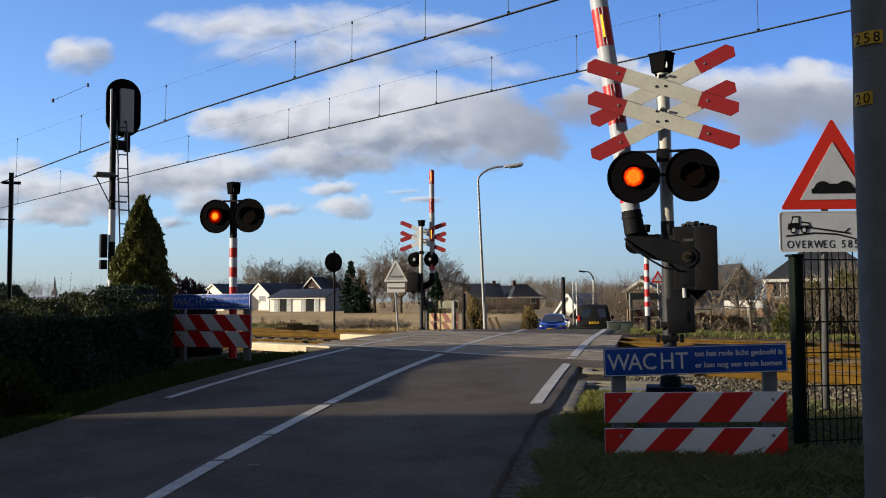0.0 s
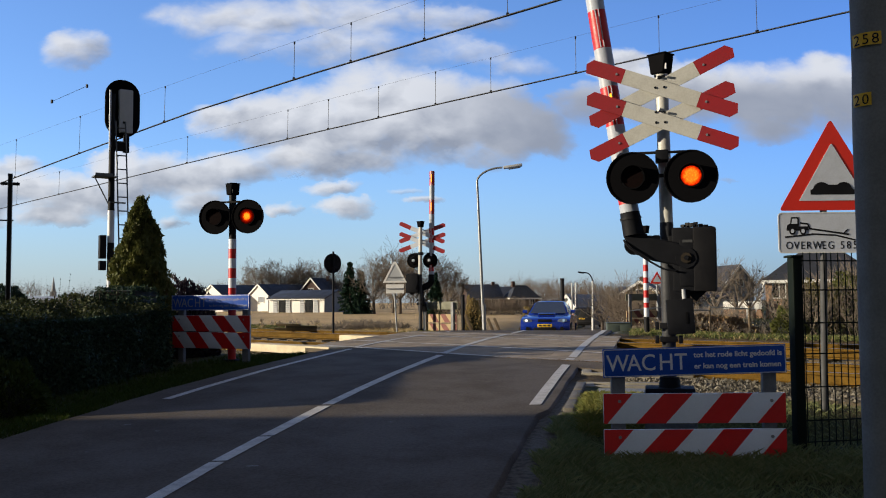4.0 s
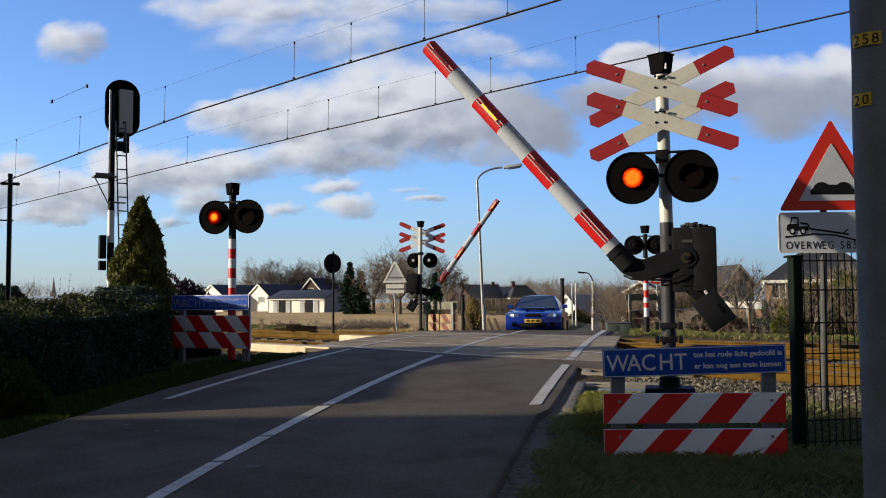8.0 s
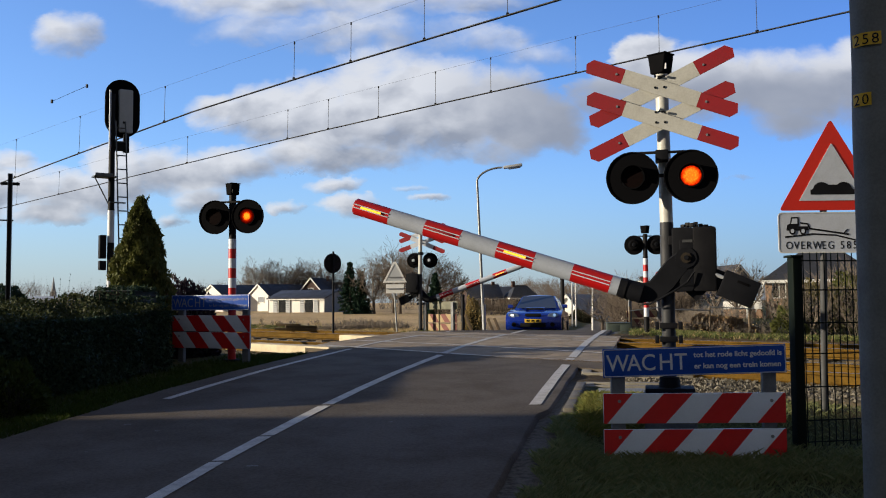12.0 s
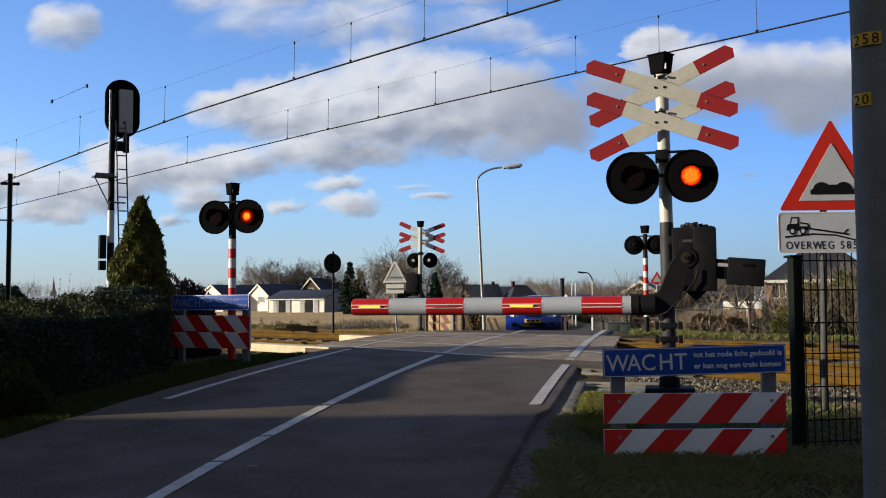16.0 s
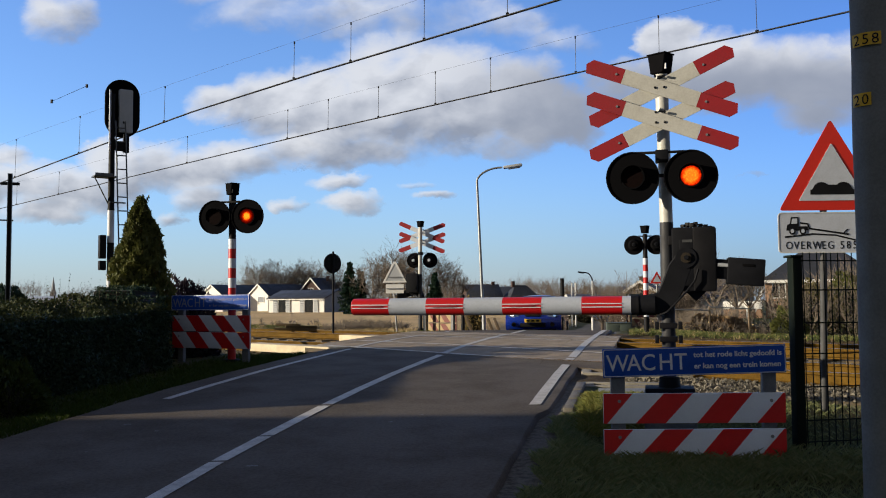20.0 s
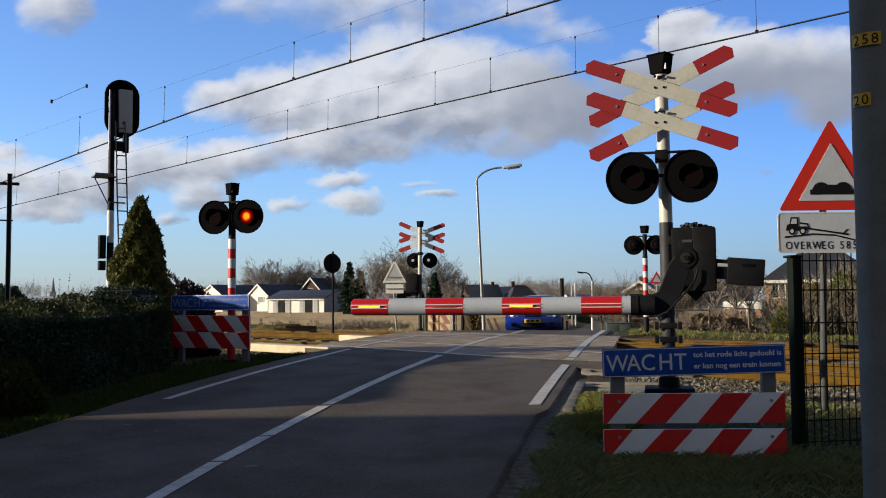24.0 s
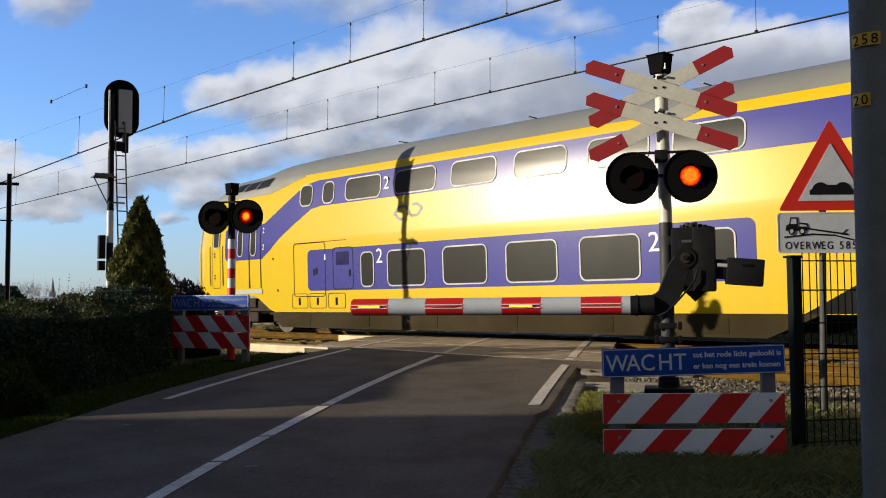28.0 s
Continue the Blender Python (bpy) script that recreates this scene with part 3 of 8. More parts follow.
def build_ground():
    gx, gy = spread(-14, 16, 0.4, 2600), spread(2, 40, 0.4, 2600)
    X, Y = np.meshgrid(gx, gy)
    Z = ground_z(X, Y)
    near = (np.abs(X) < 40) & (np.abs(Y) < 60)
    bumpy = np.array([noise.noise(Vector((a * 1.3, b * 1.3, 0.3))) for a, b in zip(X.ravel(), Y.ravel())]).reshape(X.shape)
    w = np.abs(X - ROADX(Y))
    Z = Z + np.where(near, 0.022 * bumpy * smooth(2.6, 3.4, w), 0)
    Z = Z - 0.05 * smooth(2.5, 2.2, w)
    nx, ny = len(gx), len(gy)
    idx = np.arange(nx * ny).reshape(ny, nx)
    f = np.stack([idx[:-1, :-1], idx[:-1, 1:], idx[1:, 1:], idx[1:, :-1]], -1).reshape(-1, 4)
    M["ground"] = ground_material()
    ob = raw("ground", np.stack([X, Y, Z], -1).reshape(-1, 3), f.tolist(), M["ground"], shade=True)
    tagged(ob, "winter grass verges, stony track bed and pale stubble field", "ground", kind="structure")


def road_centre(y):
    """The road runs straight over the tracks, then bends away behind the far verge."""
    x = ROADX(y)
    return x - 0.055 * max(0.0, min(y, 60) - 25) + 0.012 * max(0.0, y - 62) ** 2


def strip(name, y0, y1, w0, w1, lift, material, parent, step=0.25, thick=0.0, label=""):
    ys = np.linspace(y0, y1, max(2, int(abs(y1 - y0) / step) + 1))
    v, f = [], []
    for yy in ys:
        for k in (w0, w1):
            x = road_centre(yy) + k
            v.append((x, yy, float(road_z(x, yy)) + lift))
    for i in range(len(ys) - 1):
        f.append((2 * i, 2 * i + 1, 2 * i + 3, 2 * i + 2))
    return raw(name, v, f, material, parent, label, shade=True)


def build_road():
    ys = np.concatenate([np.arange(-30, 3, 1.0), np.arange(3, 32, 0.25), np.arange(32, 100, 1.5)])
    ws = [-2.38, -2.36, -2.352, -2.30, -1.6, -0.8, 0, 0.8, 1.6, 2.30, 2.352, 2.36, 2.38]
    v, f = [], []
    for yy in ys:
        for i, k in enumerate(ws):
            ragged = 0.022 * noise.noise(Vector((yy * 1.7, math.copysign(2.38, k), 0))) - 0.10 * (k > 0) * float(smooth(8.95, 8.7, yy))
            x = road_centre(yy) + k + (ragged if abs(k) > 2 else 0)
            z = float(road_z(x, yy)) - (0.06 if i in (0, len(ws) - 1) else 0)
            v.append((x, yy, z))
    n = len(ws)
    for j in range(len(ys) - 1):
        for i in range(n - 1):
            a = j * n + i
            f.append((a, a + 1, a + n + 1, a + n))
    ob = raw("road", v, f, M["asphalt"], shade=True)
    tagged(ob, "dark grey asphalt road rising to the crossing", "road", kind="structure")
    # worn paint: two edge lines and a centre line in long strokes
    strip("edge_line", 10.08, 24.8, -1.995, -1.895, 0.006, M["line"], ob)
    strip("edge_line", 9.25, 13.15, 2.12, 2.24, 0.006, M["line"], ob)
    strip("edge_line", 21.6, 24.8, 2.12, 2.25, 0.006, M["line"], ob)
    for a, b in ((2.0, 5.6), (5.63, 7.08), (7.12, 7.96), (8.0, 9.42), (9.5, 24.8)):
        strip("centre_line", a, b, -0.05, 0.07, 0.006, M["line"], ob)
    # old patch marks
    g = random.Random(4)
    for _ in range(9):
        a, k = g.uniform(6, 9), g.uniform(-1.9, 1.6)
        s = g.uniform(0.012, 0.03)
        strip("paint_scrap", a, a + s, k, k + s * g.uniform(1, 4), 0.004, M["scrap"], ob)
    # concrete edging on the right of the approach, joint by joint
    edging = thing("kerb", pose(0, 0, 0), "grey concrete kerb stones beside the asphalt", "kerb", kind="structure")
    for i in range(3):
        a, b = 8.95 + i * 0.62, 8.95 + (i + 1) * 0.62 - 0.02
        x0, x1 = road_centre(a) + 2.54, road_centre(b) + 2.54
        z0 = float(road_z(x0, a))
        bm = box((0.10, b - a, 0.25), (0, 0, 0), 0.012)
        p = part("kerb_stone", bm, M["kerb"], edging)
        p.matrix_basis = pose((x0 + x1) / 2, (a + b) / 2, z0 - 0.095, 2.5, 0, -12.5)


def along(d, q, z=0.0):
    """A point by its distance across the tracks and along them."""
    return (NX * d - NX * q, NY * d + NY * q, z)


TRACKS = ((11.36, -0.06), (15.38, 0.0))


def in_road(d, q, margin=0.0):
    x, y, _ = along(d, q)
    return abs(x - ROADX(y)) < 2.62 + margin


def build_tracks():
    g = random.Random(11)
    sleeper_mesh = None
    for n, (d, top) in enumerate(TRACKS):
        tr = thing("railway_track", pose(0, 0, 0), "rusty rails on brown sleepers in ballast", "railway track", "tracks", "structure")
        for side in (-0.75, 0.75):
            prof = [(-0.07, -0.16), (0.07, -0.16), (0.07, -0.145), (0.012, -0.125), (0.012, -0.04), (0.036, -0.03), (0.036, -0.004),
                    (0.03, 0), (-0.03, 0), (-0.036, -0.004), (-0.036, -0.03), (-0.012, -0.04), (-0.012, -0.125), (-0.07, -0.145)]
            qs = [-1000, -200, -60, -20, 0, 20, 60, 200, 1000]
            v = [along(d + side + a, q, top + b) for q in qs for a, b in prof]
            k = len(prof)
            f = [(j * k + i, j * k + (i + 1) % k, (j + 1) * k + (i + 1) % k, (j + 1) * k + i) for j in range(len(qs) - 1) for i in range(k)]
            r = raw("rail", v, f, M["rail"], tr)
            v = [along(d + side + a, q, top + 0.003) for q in qs for a in (-0.035, 0.035)]
            raw("rail_head", v, [(2 * j, 2 * j + 1, 2 * j + 3, 2 * j + 2) for j in range(len(qs) - 1)], M["railtop"], r)
        if sleeper_mesh is None:
            bm = box((0.25, 2.5, 0.16), (0, 0, 0), 0.012)
            sleeper_mesh = bpy.data.meshes.new("sleeper")
            bm.to_mesh(sleeper_mesh)
            bm.free()
            sleeper_mesh.materials.append(M["sleeper"])
        for i in range(-30, 100):
            q = i * 0.6
            if in_road(d, q, 0.1):
                continue
            o = new("sleeper", sleeper_mesh)
            o.parent = tr
            o.matrix_basis = Matrix.Translation(along(d, q, top - 0.235 + g.uniform(-0.008, 0.008))) @ pose(0, 0, 0, 0, 0, 135 + g.uniform(-1, 1))
    # ballast shoulders: a low bank under both tracks, open at the road
    bank = thing("ballast_bed", pose(0, 0, 0), "brown crushed stone ballast of the double track", "ballast", kind="structure")
    for q0, q1 in ((-400, None), (None, 400)):
        ds = [8.7, 9.25, 10.0, 10.5, 12.2, 12.7, 13.3, 14.0, 14.5, 16.3, 16.8, 17.4, 18.0]
        zs = [-0.55, -0.24, -0.22, -0.235, -0.235, -0.22, -0.25, -0.2, -0.20, -0.20, -0.19, -0.22, -0.45]
        v, f = [], []
        rows = np.concatenate([np.arange(0, 30, 0.35), np.array([34, 40, 50, 70, 110, 200, 400])])
        for r in rows:
            for dd, zz in zip(ds, zs):
                # where the bed meets the road's side
                side = -2.5 if q0 is None else 2.5
                qe = ((ROADX(0) + side) / NX - dd * (1 - 0.2215)) / (-(1 + 0.2215))
                q = qe + r if q0 is None else qe - r
                v.append(along(dd, q, zz + 0.03 * noise.noise(Vector((dd * 3, q * 3, 0)))))
        k = len(ds)
        for j in range(len(rows) - 1):
            for i in range(k - 1):
                a = j * k + i
                f.append((a, a + 1, a + k + 1, a + k))
        raw("bank", v, f, M["ballast"], bank, shade=True)
    stones = []
    for k in range(38000):
        d = g.uniform(8.9, 17.9) if k < 16000 else g.uniform(8.75, 12.6)
        q = g.uniform(-14, 32) if k < 16000 else g.uniform(-2.5, 8) if k < 30000 else g.uniform(13, 24)
        if in_road(d, q, -0.05):
            continue
        z = float(np.interp(d, [8.7, 9.25, 10.0, 12.7, 13.3, 14.0, 17.4, 18.0], [-0.55, -0.24, -0.22, -0.22, -0.25, -0.2, -0.22, -0.45]))
        stones.append((along(d, q, z + 0.01), g.uniform(0.013, 0.036)))
    v, f = [], []
    for (x, y, z), s in stones:
        b = len(v)
        pts = [(1, 0, 0), (-0.6, 0.9, 0.1), (-0.5, -0.8, 0), (0.1, 0.1, 0.9), (0.3, -0.4, 0.5)]
        a = g.uniform(0, 6.3)
        for px, py, pz in pts:
            px, py = px * g.uniform(.7, 1.2), py * g.uniform(.7, 1.2)
            v.append((x + s * (px * math.cos(a) - py * math.sin(a)), y + s * (px * math.sin(a) + py * math.cos(a)), z + s * pz))
        f += [(b, b + 1, b + 3), (b + 1, b + 2, b + 3), (b + 2, b + 4, b + 3), (b + 2, b, b + 4), (b, b + 3, b + 4)]
    ob = raw("ballast_stones", v, f, M["stone"], bank)
    ob["kind"] = "stuff"


def build_crossing():
    """Rubber and concrete panels between and beside the rails, each a slab with its joint."""
    deck = thing("crossing_deck", pose(0, 0, 0), "worn dark crossing panels between the rails", "crossing deck", kind="structure")
    rows = []
    for d, top in TRACKS:
        rows += [] if top < 0 else [(d - 1.55, d - 0.80)]
        rows += [ (d - 0.69, d - 0.01), (d + 0.01, d + 0.69), (d + 0.80, d + 1.55)]
    rows.append((12.93, 13.81))
    apron = (TRACKS[0][0] - 1.25, TRACKS[0][0] - 0.80)
    for d0, d1 in rows + [apron]:
        n = 6

        def side_q(dd, k, gap):
            """Along the tracks: the line k sixths over from the road's right edge."""
            qa = ((ROADX(0) + 2.75) / NX - dd * (1 - 0.2215)) / (-(1 + 0.2215))
            qb = ((ROADX(0) - 2.95) / NX - dd * (1 - 0.2215)) / (-(1 + 0.2215))
            return qa + (qb - qa) * k / n + gap
        for i in range(n):
            v = []
            for zz in (-0.12, 0.012):
                for dd, qq in ((d0, side_q(d0, i, 0.003)), (d1, side_q(d1, i, 0.003)), (d1, side_q(d1, i + 1, -0.003)), (d0, side_q(d0, i + 1, -0.003))):
                    p = along(dd, qq)
                    top = float(road_z(p[0], p[1]))
                    # the asphalt apron rises from the road to the first rail
                    v.append((p[0], p[1], (top - 0.014 if dd == apron[0] else max(-0.080, top)) + zz))
            raw("deck_panel", v, [(0, 3, 2, 1), (4, 5, 6, 7), (0, 1, 5, 4), (1, 2, 6, 5), (2, 3, 7, 6), (3, 0, 4, 7)], M["asphalt" if (d0, d1) == apron else "panel"], deck)
    # worn pale rail edges across the road
    for d, top in TRACKS:
        for o in (-0.75, 0.75):
            qa = ((ROADX(0) + 2.7) / NX - (d + o) * (1 - 0.2215)) / (-(1 + 0.2215))
            qb = ((ROADX(0) - 2.9) / NX - (d + o) * (1 - 0.2215)) / (-(1 + 0.2215))
            v = [(*along(d + o + a, q)[:2], max(-0.080, float(road_z(*along(d + o, q)[:2]))) + 0.016) for q in np.linspace(qa, qb, 12) for a in (-0.06, 0.06)]
            raw("rail_edge", v, [(2 * j, 2 * j + 1, 2 * j + 3, 2 * j + 2) for j in range(11)], M["railedge"], deck, "pale worn rail edge")
    # the painted lines run on over the panels
    for w0, w1 in ((-1.995, -1.895), (-0.05, 0.07), (2.12, 2.25)):
        ys = np.arange(13.2 if w0 > 1 else 15.0 if w0 > -1 else 16.6, 21.61, 0.2)
        v = [(ROADX(y) + w, y, max(-0.080, float(road_z(ROADX(y) + w, y))) + 0.018) for y in ys for w in (w0, w1)]
        f = [(2 * i, 2 * i + 1, 2 * i + 3, 2 * i + 2) for i in range(len(ys) - 1) if ys[i + 1] - ys[i] < 0.21]
        raw("painted_line", v, f, M["line"], deck)
    # pale concrete end slabs beside the road
    for d0, d1, q0, ln in ((10.12, 10.52, 12.85, 2.9), (14.16, 14.52, 16.25, 1.55)):
        bm = box((ln, d1 - d0, 0.15), (0, 0, 0), 0.015)
        p = part("end_slab", bm, M["concrete"], deck, "pale weathered concrete slab")
        c = along((d0 + d1) / 2, q0 + ln / 2, -0.08)
        p.matrix_basis = Matrix.Translation(c) @ pose(0, 0, 0, 0, 0, 135)
    # cable pits with pale rims beside the road, and a steel grating before them
    for y0, y1, wx, wide in ((11.9, 13.1, 2.46, 1.4), (10.7, 11.0, 2.56, 0.9)):
        x0, z0 = road_centre(y0) + wx, float(road_z(road_centre(y0), y0))
        turn = pose(x0, y0, z0 - 0.07, 0, 0, -9)
        for size, at in (((wide, 0.10, 0.16), (wide / 2, 0, 0)), ((wide, 0.10, 0.16), (wide / 2, y1 - y0, 0.01)),
                         ((0.13, y1 - y0 - 0.10, 0.16), (0.065, (y1 - y0) / 2, 0.006))):
            p = part("end_slab", box(size, at, 0.012), M["pitrim"], deck, "weathered concrete pit rim")
            p.matrix_basis = turn
        p = part("pit_floor", box((wide, y1 - y0, 0.02), (wide / 2 + 0.1, (y1 - y0) / 2, -0.06)), M["soil"], deck, "dark earth inside the pit")
        p.matrix_basis = turn
    for k in range(9):
        p = part("grating_bar", box((0.95, 0.022, 0.03), (0.55, -0.08 - 0.055 * k, -0.01), 0.004), M["galv"], deck)
        p.matrix_basis = pose(road_centre(10.6) + 2.66, 10.55, float(road_z(0.9, 10.55)) - 0.02, 0, 0, -9)
    p = part("end_slab", box((0.5, 0.35, 0.14), (0, 0, 0), 0.02), M["pitrim"], deck, "weathered concrete block")
    p.matrix_basis = pose(road_centre(9.6) + 3.15, 9.6, float(road_z(1.9, 9.6)) - 0.12, 0, 0, 8)


M["pitrim"] = surface("pit_concrete", (0.34, 0.31, 0.25), (0.21, 0.19, 0.15), 6, 0.85, dirt=0.33, bump=0.35)
M["stone"] = foliage("ballast_stone", (0.035, 0.03, 0.022), (0.22, 0.20, 0.16), 0.9, 0.0)
M["railedge"] = surface("worn_rail_edge", (0.72, 0.66, 0.55), (0.48, 0.42, 0.34), 5, 0.6, dirt=0.33, bump=0.1)
M["scrap"] = surface("worn_paint_scrap", (0.20, 0.19, 0.17), (0.10, 0.095, 0.085), 40, 0.7, dirt=0.33)
build_ground()
build_road()
build_tracks()
build_crossing()
# ---- crossing signals ----
ROAD_TURN = -12.49      # degrees: things at the crossing face along the road
M["mastgrey"] = surface("dark_grey_mast_paint", (0.040, 0.042, 0.048), (0.026, 0.027, 0.031), 7, 0.6, spec=0.25)
M["boardback"] = surface("olive_grey_board_back", (0.15, 0.15, 0.10), (0.10, 0.10, 0.07), 5, 0.7)
M["oldred"] = surface("brown_faded_red", (0.16, 0.035, 0.025), (0.10, 0.03, 0.025), 6, 0.7)
LAMPS = []              # turning lens carriers: (object, rule)
CLOSING = [(0, 82.5), (3.7, 82.5), (4.2, 81.0), (5.5, 71.0), (6.0, 66.6), (6.5, 62.1), (7.0, 57.5), (7.5, 53.3), (8.0, 49.2), (8.5, 44.9),
           (9.0, 40.8), (9.5, 36.9), (10.0, 32.9), (10.5, 29.1), (11.0, 25.2), (11.5, 21.5), (12.0, 17.9), (12.5, 14.3),
           (13.2, 9.2), (14.0, 4.0), (14.5, 1.3), (15.0, -0.4), (15.4, 0.2), (16.0, 0.0), (28.0, 0.0)]


def disc(r, depth, at, seg=40, bm=None):
    return rod((at[0], at[1] - depth / 2, at[2]), (at[0], at[1] + depth / 2, at[2]), r, seg=seg, bm=bm)


def lamp_unit(parent, x, y0, z, r, rule=None, back=False, k=0.54, lit="lamp_on"):
    """A round black backplate with a hooded lens on a turning carrier: one side of the carrier glows, the other is dark."""
    bm = disc(r, 0.018, (x, y0, z))
    bm = rod((x, y0 + 0.009, z), (x, y0 + 0.14, z), r * 0.62, r * 0.42, 24, bm)
    plate = part("backplate", bm, M["matt"], parent, "round matt black backplate")
    part("plate_rim", ring([(x + r * math.cos(i * .157), z + r * math.sin(i * .157)) for i in range(40)],
                           [(x + r * .955 * math.cos(i * .157), z + r * .955 * math.sin(i * .157)) for i in range(40)], 0.03, (0, y0 - 0.004, 0)), M["matt"], plate)
    # hood over the upper half of the lens
    hood = bmesh.new()
    rr = r * k
    for k in range(13):
        a = radians(-20 + 220 * k / 12)
        for y in (-0.01, -0.05 - 0.04 * max(0.0, math.sin(a))):
            for q in (rr, rr + 0.006):
                hood.verts.new((x + q * math.cos(a), y0 + y, z + q * math.sin(a)))
    hood.verts.ensure_lookup_table()
    for k in range(12):
        b, c = k * 4, k * 4 + 4
        for i, j in ((0, 1), (1, 3), (3, 2), (2, 0)):
            hood.faces.new([hood.verts[b + i], hood.verts[b + j], hood.verts[c + j], hood.verts[c + i]])
    bmesh.ops.recalc_face_normals(hood, faces=hood.faces)
    part("visor", hood, M["matt"], plate)
    if back:
        # the white cap paints the sun's glint on the lamp's back
        part("lens_cap", rod((x, y0 + 0.14, z), (x, y0 + 0.19, z), r * 0.20, r * 0.14, 16), M["cast" if back == "dark" else "white"], plate)
        return
    part("lens_ring", ring([(x + rr * 1.0 * math.cos(i * .2618), z + rr * math.sin(i * .2618)) for i in range(24)],
                                  [(x + rr * .9 * math.cos(i * .2618), z + rr * .9 * math.sin(i * .2618)) for i in range(24)], 0.03, (0, y0 - 0.02, 0)), M["matt"], plate)
    carrier = part("lens", disc(rr * 0.90, 0.008, (0, 0.0, 0), 28), M["lens"], parent, "dark red lens that flashes")
    on = disc(rr * 0.86, 0.004, (0, 0.007, 0), 28)
    part("lit_lens", on, M[lit], carrier, "glowing red lens")
    LAMPS.append((carrier, (x, y0 - 0.026, z), rule))


def crossbuck(parent, x, z, back=False):
    """Two crosses one over the other: four boards with red ends."""
    y0 = 0.25 if not back else 0.12
    k, flat = (1.13, 0.92) if back else (1.0, 1.0)
    for cz, ang, dy in ((z + 0.130, -20.7, -0.030), (z + 0.145, 25.6, 0.0), (z - 0.155, -20.7, -0.030), (z - 0.160, 25.2, 0.0)):
        m = Matrix.Translation((x, -y0 + dy, cz)) @ Matrix.Rotation(radians(-ang * flat), 4, "Y") @ Matrix.Diagonal((k, 1, 1, 1))
        bm = box((0.672, 0.012, 0.130))
        bm.transform(m)
        b = part("cross_board", bm, M["white" if back else "cream"], parent, "pale cross board with red ends")
        for s in (-1, 1):
            # the outer end is cut upright, with one corner off
            e = [(0.337, -0.065), (0.655, -0.065), (0.678, 0.010), (0.628, 0.065), (0.337, 0.065)]
            up = s * (1 if ang > 0 else -1)
            bm = prism([(s * a, up * c) for a, c in e], 0.012)
            bm.transform(m)
            part("red_end", bm, M["fadedred"], b)
            bm = disc(0.010, 0.008, (s * 0.40, -0.009, 0.0), 10)
            bm.transform(m)
            part("rivet", bm, M["galv"], b)
    for cz in (z + 0.235, z + 0.135, z - 0.08, z - 0.17):
        for dx in (-0.045, 0.03):
            part("bolt", rod((x + dx, -y0 - 0.042, cz), (x + dx, -y0 - 0.02, cz), 0.011, seg=8), M["cast"], parent)
        part("stand_off", box((0.05, y0, 0.03), (x, -y0 / 2, cz), 0.004), M["cast"], parent)


def bell_hood(parent, x, z, pale=False):
    bm = prism([(-0.065, 0), (0.065, 0), (0.090, 0.17), (-0.090, 0.17)], 0.15, at=(x, 0, z), bevel=0.008)
    bmesh.ops.rotate(bm, cent=(x, 0, z), matrix=Matrix.Rotation(radians(-32), 3, "Z"), verts=bm.verts)
    h = part("bell_hood", bm, M["matt"], parent, "dark tapered hood")
    part("bell_grille", box((0.075, 0.012, 0.05), (x + 0.015, -0.075, z + 0.055), 0, (0, 0, -32)), M["panelgrey" if pale else "black"], h)
    part("bell_cap", box((0.19, 0.16, 0.012), (x, 0, z + 0.176), 0.003, (0, 0, -32)), M["matt"], h)


def banded(parent, name, p0, p1, r0, r1, mats, cuts, seg=16):
    """A post in painted bands."""
    p0, p1 = Vector(p0), Vector(p1)
    for i, (a, b) in enumerate(zip(cuts[:-1], cuts[1:])):
        part(name, rod(p0.lerp(p1, a), p0.lerp(p1, b), r0 + (r1 - r0) * a, r0 + (r1 - r0) * b, seg), mats[i % len(mats)], parent)


